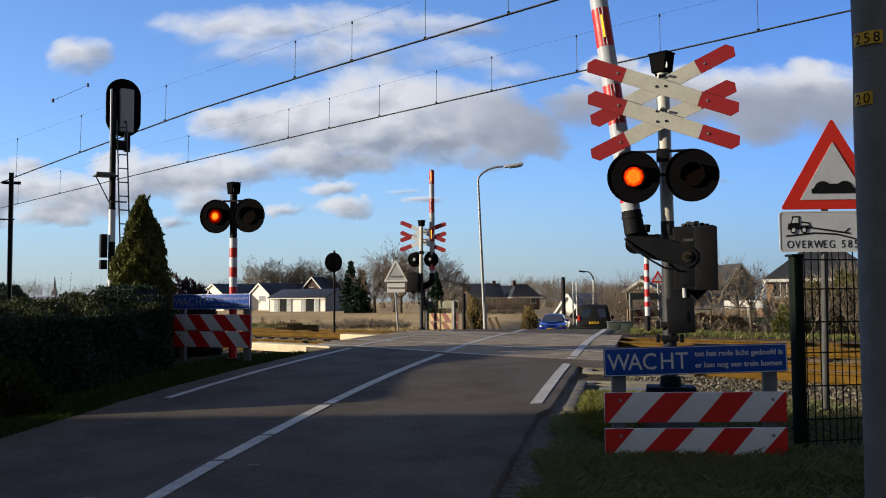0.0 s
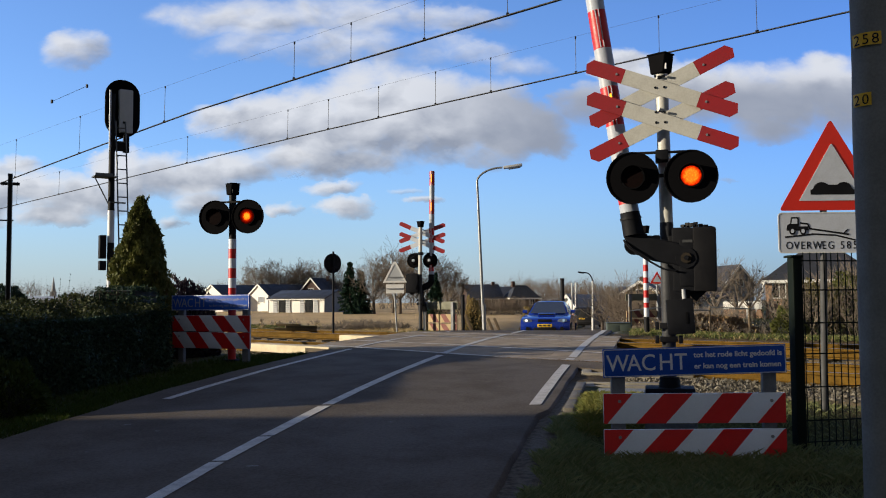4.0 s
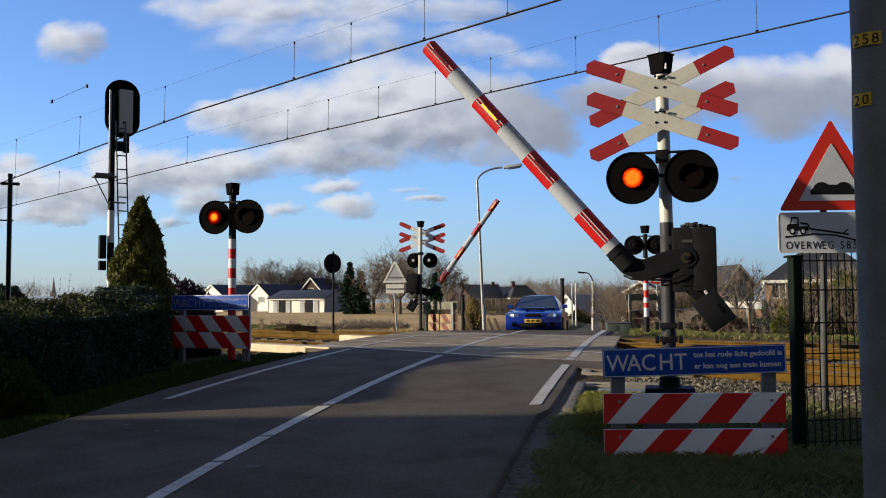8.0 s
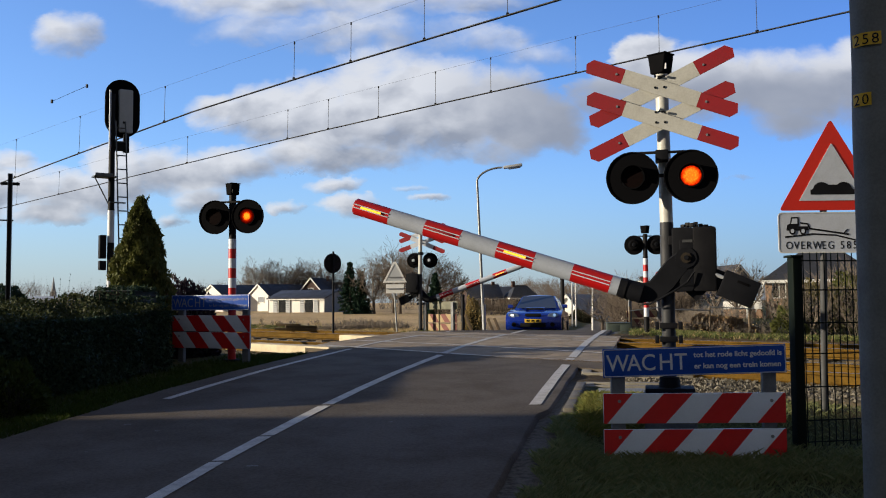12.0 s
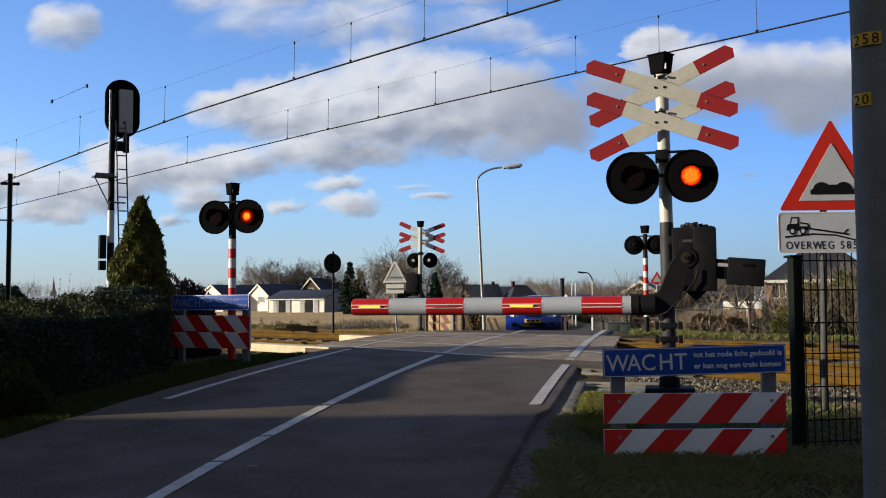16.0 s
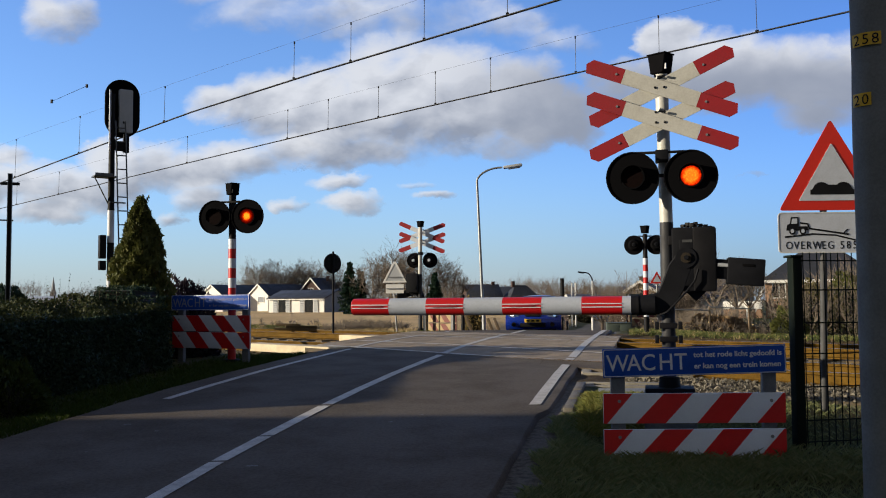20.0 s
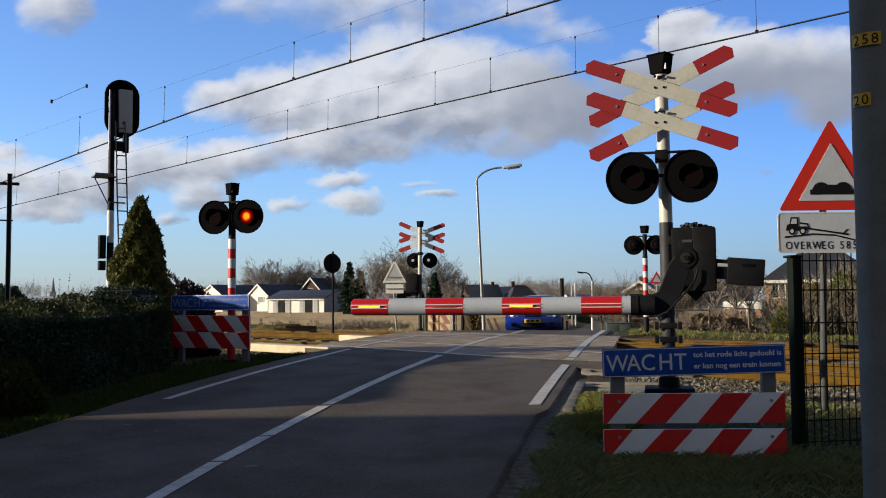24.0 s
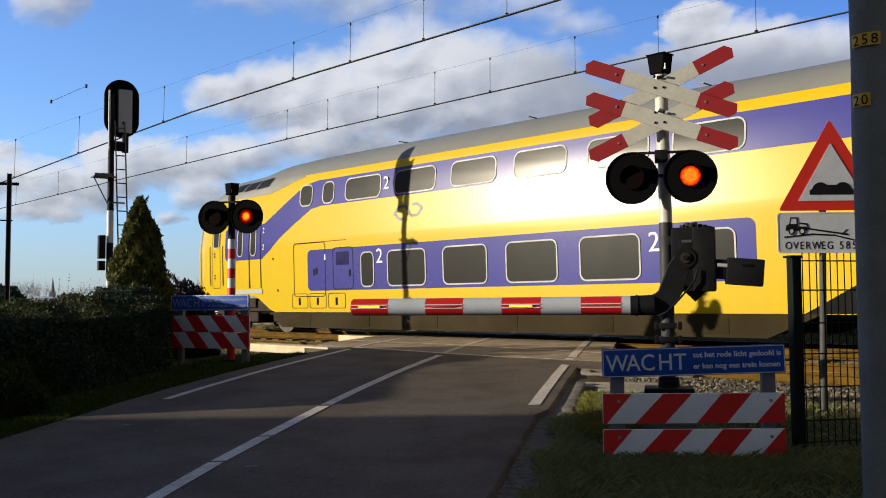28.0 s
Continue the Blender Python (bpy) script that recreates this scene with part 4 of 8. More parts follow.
def boom(name, m, label, length, flip, tip_rule, mid_rule, far_rule):
    """The swinging barrier: arm, striped boom with lamps and counterweight about the pivot at the origin. It points to -x (or +x)."""
    s = 1 if flip else -1
    b = thing(name, m, label, "barrier boom", "barrier booms")
    # curved arm from the pivot down to the boom
    path = [(0.0, 0.0), (-0.06 * 1, -0.10), (-0.11, -0.24), (-0.17, -0.355), (-0.27, -0.405), (-0.46, -0.41)]
    wid = [0.085, 0.098, 0.10, 0.095, 0.09, 0.084]
    top, bot = [], []
    for i, (px, pz) in enumerate(path):
        q0, q1 = Vector(path[max(0, i - 1)]), Vector(path[min(len(path) - 1, i + 1)])
        t = (q1 - q0).normalized()
        nrm = Vector((-t.y, t.x))
        top.append((-s * (px + nrm.x * wid[i]), pz + nrm.y * wid[i]))
        bot.append((-s * (px - nrm.x * wid[i]), pz - nrm.y * wid[i]))
    part("arm", prism(top + bot[::-1], 0.07, at=(0, -0.04, 0), bevel=0.01), M["cast"], b, "dark cast arm")
    part("pivot_boss", disc(0.090, 0.025, (0, -0.075, 0), 24), M["cast"], b)
    part("pivot_cap", disc(0.046, 0.02, (0, -0.09, 0), 16), M["bogie"], b, "grimy pivot cap")
    part("pivot_bolt", disc(0.022, 0.016, (0, -0.103, 0), 6), M["cast"], b)
    pts = [(s * -0.10, -0.10, -0.10), (s * -0.07, -0.11, -0.20), (s * 0.0, -0.11, -0.29), (s * 0.10, -0.11, -0.40), (s * 0.17, -0.10, -0.47), (s * 0.24, -0.07, -0.50)]
    for p, q in zip(pts[:-1], pts[1:]):
        part("lamp_cable", rod(p, q, 0.009, seg=6), M["cast"], b)
    # sleeve, then bands
    z0, x0 = -0.41, 0.27
    part("sleeve", rod((s * x0, -0.04, z0), (s * (x0 + 0.205), -0.04, z0), 0.088, 0.086, 20), M["cast"], b)
    part("sleeve_clamp", rod((s * (x0 + 0.14), -0.04, z0), (s * (x0 + 0.16), -0.04, z0), 0.094, seg=20), M["black"], b)
    xb = x0 + 0.205
    widths = [0.075] + [0.352] * 7
    total = sum(widths)
    k = (length - xb) / total
    x = xb
    for i, w in enumerate(widths):
        w *= k
        ra, rb = 0.083 - 0.006 * (x - xb) / length, 0.083 - 0.006 * (x + w - xb) / length
        mat = M["shadedwhite"] if i % 2 == 0 else M["red"]
        seg_ob = part("boom_band", rod((s * x, -0.04, z0), (s * (x + w), -0.04, z0), ra, rb, 20), mat, b)
        if i % 2 == 1:
            for dz in (-0.012, 0.018):
                part("reflective_stripe", box((w * 0.98, 0.006, 0.009), (s * (x + w / 2), -0.04 - rb - 0.0025, z0 + dz), 0), M["white"], seg_ob)
        if i in (3, 5, 7):
            rule = {3: far_rule, 5: mid_rule, 7: tip_rule}[i]
            lamp = part("lamp_strip", box((w * 0.60, 0.008, 0.022), (0, 0, 0), 0.002), M["fadedred"], b, "lamp strip that flashes")
            part("lit_strip", box((w * 0.58, 0.003, 0.018), (0, 0.0055, 0), 0), M["strip_on"], lamp, "glowing amber lamp strip")
            LAMPS.append((lamp, (s * (x + w / 2), -0.04 - rb - 0.008, z0 + 0.003), rule))
        x += w
    part("tip_cap", rod((s * x, -0.04, z0), (s * (x + 0.012), -0.04, z0), 0.072, 0.066, 20), M["fadedred"], b)
    # counterweight on the other side
    sag = Matrix.Rotation(radians(-s * 5.0), 4, "Y")
    part("weight_arm", box((0.36, 0.06, 0.17), (-s * 0.20, -0.02, -0.075), 0.008), M["cast"], b).matrix_basis = sag
    w = part("counterweight", box((0.305, 0.16, 0.230), (-s * 0.505, -0.02, -0.085), 0.012), M["cast"], b, "black slab counterweight")
    w.matrix_basis = sag
    part("weight_slot", box((0.10, 0.006, 0.022), (-s * 0.52, -0.102, -0.03), 0.002), M["matt"], w)
    part("weight_bolt", rod((-s * 0.27, -0.062, -0.042), (-s * 0.352, -0.062, -0.042), 0.017, seg=10), M["panelgrey"], w, "pale steel rod")
    return b


def drive_box(parent, s, h):
    """The machine housing on the mast, with cover, hinges and bolts. s: side on which it sits."""
    bx = part("drive_box", box((0.375, 0.26, 0.56), (s * 0.258, 0.03, h - 0.018), 0.02), M["cast"], parent, "dark cast drive housing")
    part("box_cover", box((0.19, 0.03, 0.56), (s * 0.343, -0.105, h - 0.018), 0.014), M["black"], bx)
    part("box_cover", box((0.14, 0.014, 0.40), (s * 0.20, -0.107, h - 0.05), 0.008), M["cast"], bx)
    part("maker_plate", box((0.085, 0.006, 0.024), (s * 0.20, -0.118, h + 0.14)), M["darkgalv"], bx)
    for dx, k, y in ((0.15, 0.025, -0.05), (0.19, 0.045, 0.0), (0.225, 0.035, -0.06), (0.26, 0.05, 0.02), (0.30, 0.03, -0.03), (0.34, 0.02, -0.05), (0.38, 0.012, 0.0)):
        part("box_bolt", box((0.03, 0.04, k), (s * (dx + 0.02), y, h + 0.265 + k / 2), 0.006, (0, 0, dx * 300)), M["black"], bx)
    part("box_foot", prism([(-0.09, 0), (0.09, 0), (0.0, -0.09)], 0.12, at=(s * 0.27, 0.03, h - 0.295)), M["black"], bx)
    part("side_clamp", box((0.12, 0.2, 0.08), (s * 0.10, 0.02, h + 0.15), 0.01), M["black"], bx)
    part("side_clamp", box((0.12, 0.2, 0.08), (s * 0.10, 0.02, h - 0.15), 0.01), M["black"], bx)


def crossing_signal(m, label, rules, back=False, lamp_z=2.265, black_to=1.89, cross_z=2.905, top=3.22, foot=0.0):
    s = thing("crossing_signal", m, label, "crossing signal", "crossing signals")
    part("mast_foot", rod((0.028, 0, foot), (0.028, 0, foot + 0.13), 0.10, 0.085, 20), M["cast"], s)
    part("mast_flange", box((0.42, 0.34, 0.045), (0.028, 0, foot + 0.02), 0.012), M["cast"], s)
    if foot:
        part("mast_plinth", box((0.44, 0.36, foot + 0.1), (0.028, 0, foot / 2 - 0.05), 0.015), M["kerb"], s, "weathered concrete plinth")
    part("lower_mast", rod((0.028, 0, 0), (0.030, 0, black_to), 0.059, 0.059, 20), M["mastgrey"], s, "dark grey lower mast")
    part("upper_mast", rod((0.030, 0, black_to), (0.012, 0, top), 0.057, 0.057, 20), M["cream"], s, "cream painted upper mast")
    for z in (0.86, 0.98):
        part("mast_clamp", box((0.15, 0.13, 0.05), (0.028, -0.01, z), 0.006), M["black"], s)
    for z in (0.86, 0.98):
        for dx in (-0.10, 0.10):
            part("clamp_bolt", box((0.035, 0.05, 0.07), (dx + 0.03, -0.05, z), 0.006), M["cast"], s)
    bell_hood(s, 0.01, top, not back)
    crossbuck(s, 0, cross_z, back)
    y = -0.22 if not back else -0.10
    part("lamp_bar", box((0.50, 0.025, 0.022), (0, y + 0.02, lamp_z + 0.222), 0.004), M["black"], s)
    part("lamp_bracket", box((0.11, 0.24, 0.09), (0, y + 0.12, lamp_z + 0.20), 0.01), M["cast"], s)
    part("lamp_frame", box((0.24, 0.02, 0.03), (0, y + 0.03, lamp_z + 0.02), 0.003), M["black"], s)
    for sx, rule in ((-1, rules[0]), (1, rules[1])):
        lamp_unit(s, sx * 0.245 - 0.008, y - 0.02, lamp_z, 0.228, rule, back, 0.44, "lamp_near")
    return s


def warning_screen(m, label, heights, text_on=True, tilt=0.0, flipx=1, group="warning screens", heavy=1.0, ink="letter", skylit=False):
    """Two posts with a blue board over two striped planks; heights: the two planks and the board."""
    s = thing("warning_screen", m, label, "warning screen", group)
    for x in (-0.62, 0.635):
        part("post", box((0.115, 0.06, heights[2] + 0.2), (x, 0.05, heights[2] / 2), 0.01), M["greypost"], s)
    for z in heights[:2]:
        pl = part("plank", box((1.50, 0.03, 0.245), (0, 0, z), 0.004), M["skylitwhite" if skylit else "white" if text_on else "wood2"], s, "white plank with red slanting stripes" if text_on else "dull plank with faded red stripes")
        for q in ([(-0.75, -0.122), (-0.722, -0.122), (-0.51, 0.122), (-0.75, 0.122)], [(-0.486, -0.122), (-0.241, -0.122), (-0.012, 0.122), (-0.25, 0.122)],
                  [(0.02, -0.122), (0.27, -0.122), (0.48, 0.122), (0.235, 0.122)], [(0.514, -0.122), (0.75, -0.122), (0.75, 0.122), (0.735, 0.122)]):
            q = [(flipx * a, c) for a, c in q]
            for y in ((-0.0165,) if text_on else (-0.0165, 0.0165)):
                part("red_stripe", prism(q, 0.003, at=(0, y, z)), M["skylitred" if skylit else "red" if text_on else "oldred"], pl)
        for x in (-0.62, 0.635):
            part("plank_bolt", disc(0.014, 0.006, (x, -0.019, z + 0.06), 8), M["galv"], pl)
    zb = heights[2]
    bd = part("message_board", box((1.51, 0.018, 0.235), (0, -0.03, zb), 0.004, (0, tilt, 0)), M["blue"] if text_on else M["boardback"], s, "blue board with white lettering" if text_on else "pale back of a board")
    if text_on:
        R = Matrix.Translation((0, -0.041, zb)) @ Matrix.Rotation(radians(tilt), 4, "Y")
        edge = part("board_border", ring(rounded(1.50, 0.225, 0.01, 1), rounded(1.488, 0.213, 0.01, 1), 0.002), M["letter"], bd)
        edge.matrix_basis = R
        for k, ch in enumerate("WACHT"):
            text("letter", ch, 0.192, R @ pose((-0.725, -0.557, -0.442, -0.298, -0.165)[k], 0, -0.066) @ Matrix.Diagonal((0.92, 1, 1, 1)), M[ink], bd, 0.001, bold=0.0010 * heavy)
        x = -0.005
        for line, z in (("tot het rode licht gedoofd is", 0.030), ("er kan nog een trein komen", -0.062)):
            text("small_lettering", line, 0.061, R @ pose(x, 0, z) @ Matrix.Diagonal((1.04, 1, 1, 1)), M[ink], bd, 0.001, bold=0.0016 * heavy)["kind"] = "stuff"
    return s


near = crossing_signal(pose(1.955, 8.1, -0.42, 0, 0, ROAD_TURN), "black and cream crossing mast with red-ended double cross and flashing lights",
                       ("NL", "NR"), foot=0.40)
drive_box(near, 1, 1.575)
NEAR_PIVOT = (2.128, 8.02, 1.149)
near_boom = boom("barrier_boom", pose(*NEAR_PIVOT, 0, 82.5, ROAD_TURN), "red and white striped barrier boom with lamp strips and dark counterweight", 3.03, False, "TIP", "BL", "BR")
warning_screen(pose(2.07, 7.64, -0.50, 0, 0, -0.5), "blue notice board over two striped planks on grey posts", (0.096, 0.39, 0.78), True, -1.3, skylit=True)

# the light post across the road, seen from the front
lp = thing("light_post", pose(-3.26, 14.15, -0.12, 0, 0, ROAD_TURN), "red and white banded post with two flashing lights on black backplates", "crossing signal", "crossing signals")
banded(lp, "post_band", (0, 0, 0), (0, 0, 1.90), 0.062, 0.060, (M["red"], M["white"]), [0, .6025, .682, .7615, .841, .9205, 1.0])
part("upper_post", rod((0, 0, 1.90), (0, 0, 2.59), 0.055, seg=16), M["black"], lp)
part("post_foot", box((0.22, 0.22, 0.06), (0, 0, 0.02), 0.01), M["cast"], lp)
part("lamp_bar", box((0.32, 0.03, 0.03), (0, -0.06, 2.47), 0.004), M["black"], lp)
bell_hood(lp, 0, 2.585)
for sx, rule in ((-1, "L"), (1, "R")):
    lamp_unit(lp, sx * 0.272 + 0.02, -0.09, 2.236, 0.262, rule, k=0.50)
warning_screen(pose(-3.57, 14.10, -0.04, 0, 0, -26.0), "blue notice board over striped planks beside the hedge", (0.262, 0.52, 0.84), True, 0.0, -1, heavy=0.0, ink="dull_letter")

# the mast and boom on the far side show their backs
far = crossing_signal(pose(-0.66, 27.5, -0.13, 0, 0, 180 + ROAD_TURN), "black and cream crossing mast seen from behind with double cross", (None, None), True,
                      lamp_z=2.17, black_to=1.75, cross_z=2.87, top=3.17)
drive_box(far, 1, 1.50)
FAR_PIVOT = (-0.75, 27.75, 1.15)
far_boom = boom("barrier_boom", pose(*FAR_PIVOT, 0, -86, ROAD_TURN), "red and white striped barrier boom of the far side", 3.6, True, "FTIP", "BR", "BL")
warning_screen(pose(-0.10, 27.4, -0.14, 0, 0, 131), "back of a notice board over two sunlit striped planks", (0.16, 0.44, 0.82), False, 0, 1)
fp = thing("light_post", pose(4.87, 22.0, -0.12, 0, 0, 180 + ROAD_TURN), "red and white banded post with two lights seen from behind", "crossing signal", "crossing signals")
banded(fp, "post_band", (0, 0, 0), (0, 0, 1.98), 0.065, 0.06, (M["black"],) + (M["white"], M["red"]) * 4 + (M["white"], M["black"]), [0, .26, .37, .43, .49, .58, .665, .735, .81, .89, .97, 1.0])
part("upper_post", rod((0, 0, 1.98), (0, 0, 2.5), 0.055, seg=16), M["black"], fp)
part("lamp_bar", box((0.32, 0.03, 0.03), (0, 0, 2.45), 0.004), M["black"], fp)
bell_hood(fp, 0, 2.52)
for sx in (-1, 1):
    lamp_unit(fp, sx * 0.262, -0.02, 2.24, 0.235, None, "dark")
warning_screen(pose(6.99, 32.0, -0.48, 0, 0, 206), "back of a notice board over two faded striped planks", (0.50, 0.80, 1.38), False, 0, 1)
# ---- railway signal, wires, poles ----
def railway_signal(x, y):
    s = thing("railway_signal", pose(x, y, 0, 0, 0, 33), "banded signal mast with oval black head, ladder and platform", "railway signal")
    s.scale = (0.993, 0.993, 0.993)
    part("mast_footing", box((0.5, 0.5, 0.3), (0, 0, -0.2), 0.02), M["kerb"], s)
    banded(s, "mast_band", (0, 0, -0.1), (0, 0, 2.85), 0.075, 0.072, (M["white"], M["black"]), [0, .09, .20, .30, .41, .515, .75, .985, 1.0])
    part("upper_mast", rod((0, 0, 2.85), (0, 0, 5.35), 0.068, 0.06, 16), M["black"], s)
    part("mast_pipe", rod((-0.06, -0.06, 4.1), (-0.06, -0.06, 5.42), 0.022, seg=10), M["white"], s)
    out = rounded(0.74, 1.28, 0.365, 10)
    head = part("signal_head", prism(shifted(out, 0.24, 5.07), 0.06, at=(0, 0.12, 0), bevel=0.012), M["matt"], s, "oval black signal head")
    part("rear_cover", prism(shifted(rounded(0.29, 0.95, 0.02, 2), 0.29, 5.0), 0.10, at=(0, 0.04, 0), bevel=0.008), M["panelgrey"], head, "pale grey rear cover")
    part("cover_latch", box((0.03, 0.02, 0.05), (0.24, -0.02, 4.74), 0.004), M["black"], head)
    part("junction_box", box((0.28, 0.16, 0.20), (0.16, 0.0, 4.22), 0.015), M["black"], head)
    part("head_bracket", box((0.12, 0.10, 0.42), (0.30, 0.02, 4.30), 0.01), M["black"], head)
    pf = part("platform", box((0.46, 0.34, 0.03), (-0.16, -0.05, 3.52), 0.004), M["ladder"], s)
    part("platform_lip", box((0.36, 0.02, 0.06), (-0.20, -0.22, 3.55)), M["ladder"], pf)
    part("platform_brace", rod((-0.36, -0.05, 3.51), (-0.06, 0, 2.95), 0.014, seg=8), M["ladder"], pf)
    part("ladder_stand_off", box((0.34, 0.03, 0.03), (0.12, -0.05, 2.98)), M["ladder"], s)
    part("ladder_stand_off", box((0.34, 0.03, 0.03), (0.12, -0.05, 1.66)), M["ladder"], s)
    for dx in (0.11, 0.315):
        part("ladder_rail", rod((dx + 0.10, -0.10, 0.4), (dx - 0.06, -0.10, 4.75), 0.016, seg=8), M["ladder"], s)
    for i in range(14):
        z = 0.7 + i * 0.30
        sh = 0.10 - 0.16 * (z - 0.4) / 4.35
        part("rung", rod((0.11 + sh, -0.10, z), (0.315 + sh, -0.10, z), 0.014, seg=8), M["ladder"], s)
    part("relay_box", box((0.14, 0.16, 0.50), (-0.17, 0, 2.02), 0.015), M["black"], s)
    part("relay_box", box((0.14, 0.16, 0.20), (-0.17, 0, 1.62), 0.015), M["black"], s)


railway_signal(-7.09, 19.49)


def wire_line(name, pts, r, parent, material=None):
    c = bpy.data.curves.new(name, "CURVE")
    c.dimensions, c.bevel_depth, c.bevel_resolution = "3D", r, 1
    sp = c.splines.new("POLY")
    sp.points.add(len(pts) - 1)
    for p, q in zip(sp.points, pts):
        p.co = (*q, 1)
    tmp = new(name + "_curve", c)
    mesh = bpy.data.meshes.new_from_object(tmp.evaluated_get(bpy.context.evaluated_depsgraph_get()))
    bpy.data.objects.remove(tmp)
    mesh.materials.clear()
    return link(name, mesh, material or M["wire"], parent)


def overhead_line(d, drops, z0, sag):
    """Contact wires, the carrying wire over them and the droppers between."""
    w = thing("overhead_line", pose(0, 0, 0), "dark contact wires hung by droppers from a thin carrying wire", "overhead line", "overhead lines")
    for o in (-0.02, 0.02):
        wire_line("contact_wire", [along(d + o, q, z0 - sag * abs(q - 18) ** 1.15 * (q > 18)) for q in range(-60, 161, 5)], 0.0105, w)

    def carry(q):
        return z0 + 0.72 + 0.10 * abs(math.sin((q - 4) / 11.0))
    wire_line("carrying_wire", [along(d, q, carry(q)) for q in range(-60, 161, 4)], 0.0022, w)
    for q in drops:
        zz = z0 - sag * abs(q - 18) ** 1.15 * (q > 18)
        part("dropper", rod(along(d, q, zz), along(d + 0.03, q + 0.02, carry(q)), 0.006, seg=6), M["wire"], w)
        part("clip", box((0.05, 0.06, 0.05), along(d, q, zz + 0.015)), M["wire"], w)
        part("clip", box((0.03, 0.03, 0.05), along(d + 0.03, q + 0.02, carry(q) - 0.01)), M["wire"], w)


overhead_line(11.36, [-14, -9, -4.5, 0.5, 4.8, 7.6, 9.8, 11.8, 13.9, 15.8, 21.4, 26.5, 31.5, 37, 43, 50], 5.53, 0.025)
overhead_line(15.38, [-9, -5, -1, 2.6, 5.2, 7.4, 9.4, 11.4, 13.8, 15.6, 17.7, 19.8, 21.7, 27.4, 32.5, 37.8, 42.4], 5.55, 0.0067)
wires = [o for o in bpy.data.objects if o.name.startswith("overhead_line")]
link_rod = part("tie_rod", rod((-11.2, 26.0, 6.62), (-10.2, 26.0, 7.06), 0.006, seg=8), M["wire"], wires[0], "thin insulated tie rod")
for p in ((-11.2, 26.0, 6.62), (-10.2, 26.0, 7.06)):
    part("insulator_knob", rod((p[0], p[1], p[2] - 0.05), (p[0], p[1], p[2] + 0.05), 0.035, seg=10), M["wire"], link_rod)

tm = thing("steel_mast", pose(-12.35, 26.0, -0.3, 0, 0, 20), "dark steel trackside mast with a short cross arm", "mast")
# flanges coloured paler than the web to carry the mast's sunlit side
for x in (-0.055, 0.055):
    part("flange", box((0.014, 0.11, 4.85), (x, 0, 2.42)), M["galv"], tm)
part("web", box((0.096, 0.010, 4.85), (0, 0, 2.42)), M["black"], tm)
part("cross_arm", box((0.5, 0.08, 0.08), (0, 0, 4.55), 0.01), M["black"], tm)
part("step_bar", box((0.4, 0.04, 0.04), (-0.1, 0, 3.5), 0.006), M["black"], tm)


def roadside_pole(x, y):
    p = thing("roadside_pole", pose(x, y, float(ground_z(x, y))), "thick weathered grey pole with yellow number plates", "pole")
    bm = bmesh.new()
    rings = []
    for i in range(37):
        z = -0.3 + i * 0.25
        r = 0.150 - 0.0042 * i * 0.25 + (0.004 if 2.2 < z < 2.9 else 0)
        row = []
        for k in range(28):
            a = 2 * math.pi * k / 28
            rr = r + 0.004 * noise.noise(Vector((math.cos(a) * 2, math.sin(a) * 2, z * 1.2))) + 0.0025 * noise.noise(Vector((math.cos(a) * 9, math.sin(a) * 9, z * 0.4)))
            row.append(bm.verts.new((rr * math.cos(a), rr * math.sin(a), z)))
        rings.append(row)
    for a, b in zip(rings[:-1], rings[1:]):
        for k in range(28):
            bm.faces.new((a[k], a[(k + 1) % 28], b[(k + 1) % 28], b[k]))
    bm.faces.new(rings[-1])
    part("pole_shaft", bm, M["pole"], p)

    def plate(z, body, w, h, size, a0):
        # the plate is bent round the shaft
        n = 10
        bm = bmesh.new()
        vs = []
        for zz in (z - h / 2, z + h / 2):
            for rr in (0.1475, 0.152):
                for i in range(n + 1):
                    a = a0 + (i / n - 0.5) * w / 0.15
                    vs.append(bm.verts.new((rr * math.sin(a), -rr * math.cos(a), zz)))
        m = n + 1
        for i in range(n):
            for q in ((m + i, m + i + 1, 3 * m + i + 1, 3 * m + i), (i, 2 * m + i, 2 * m + i + 1, i + 1), (2 * m + i, 3 * m + i, 3 * m + i + 1, 2 * m + i + 1), (i, i + 1, m + i + 1, m + i)):
                bm.faces.new([vs[j] for j in q])
        bmesh.ops.recalc_face_normals(bm, faces=bm.faces)
        pl = part("number_plate", bm, M["yellowplate"], p, "yellow number plate")
        for i, ch in enumerate(body):
            a = a0 + (i - (len(body) - 1) / 2) * 0.058 / 0.15
            t = text("digit", ch, size, pose(0, 0, 0), M["black"], pl, 0.001, "CENTER")
            t.matrix_basis = Matrix.Rotation(a, 4, "Z") @ pose(0, -0.1535, z - size * 0.36)
    plate(3.105, "258", 0.19, 0.085, 0.095, -0.72)
    plate(2.71, "20", 0.13, 0.085, 0.095, -1.0)


roadside_pole(2.868, 6.0)


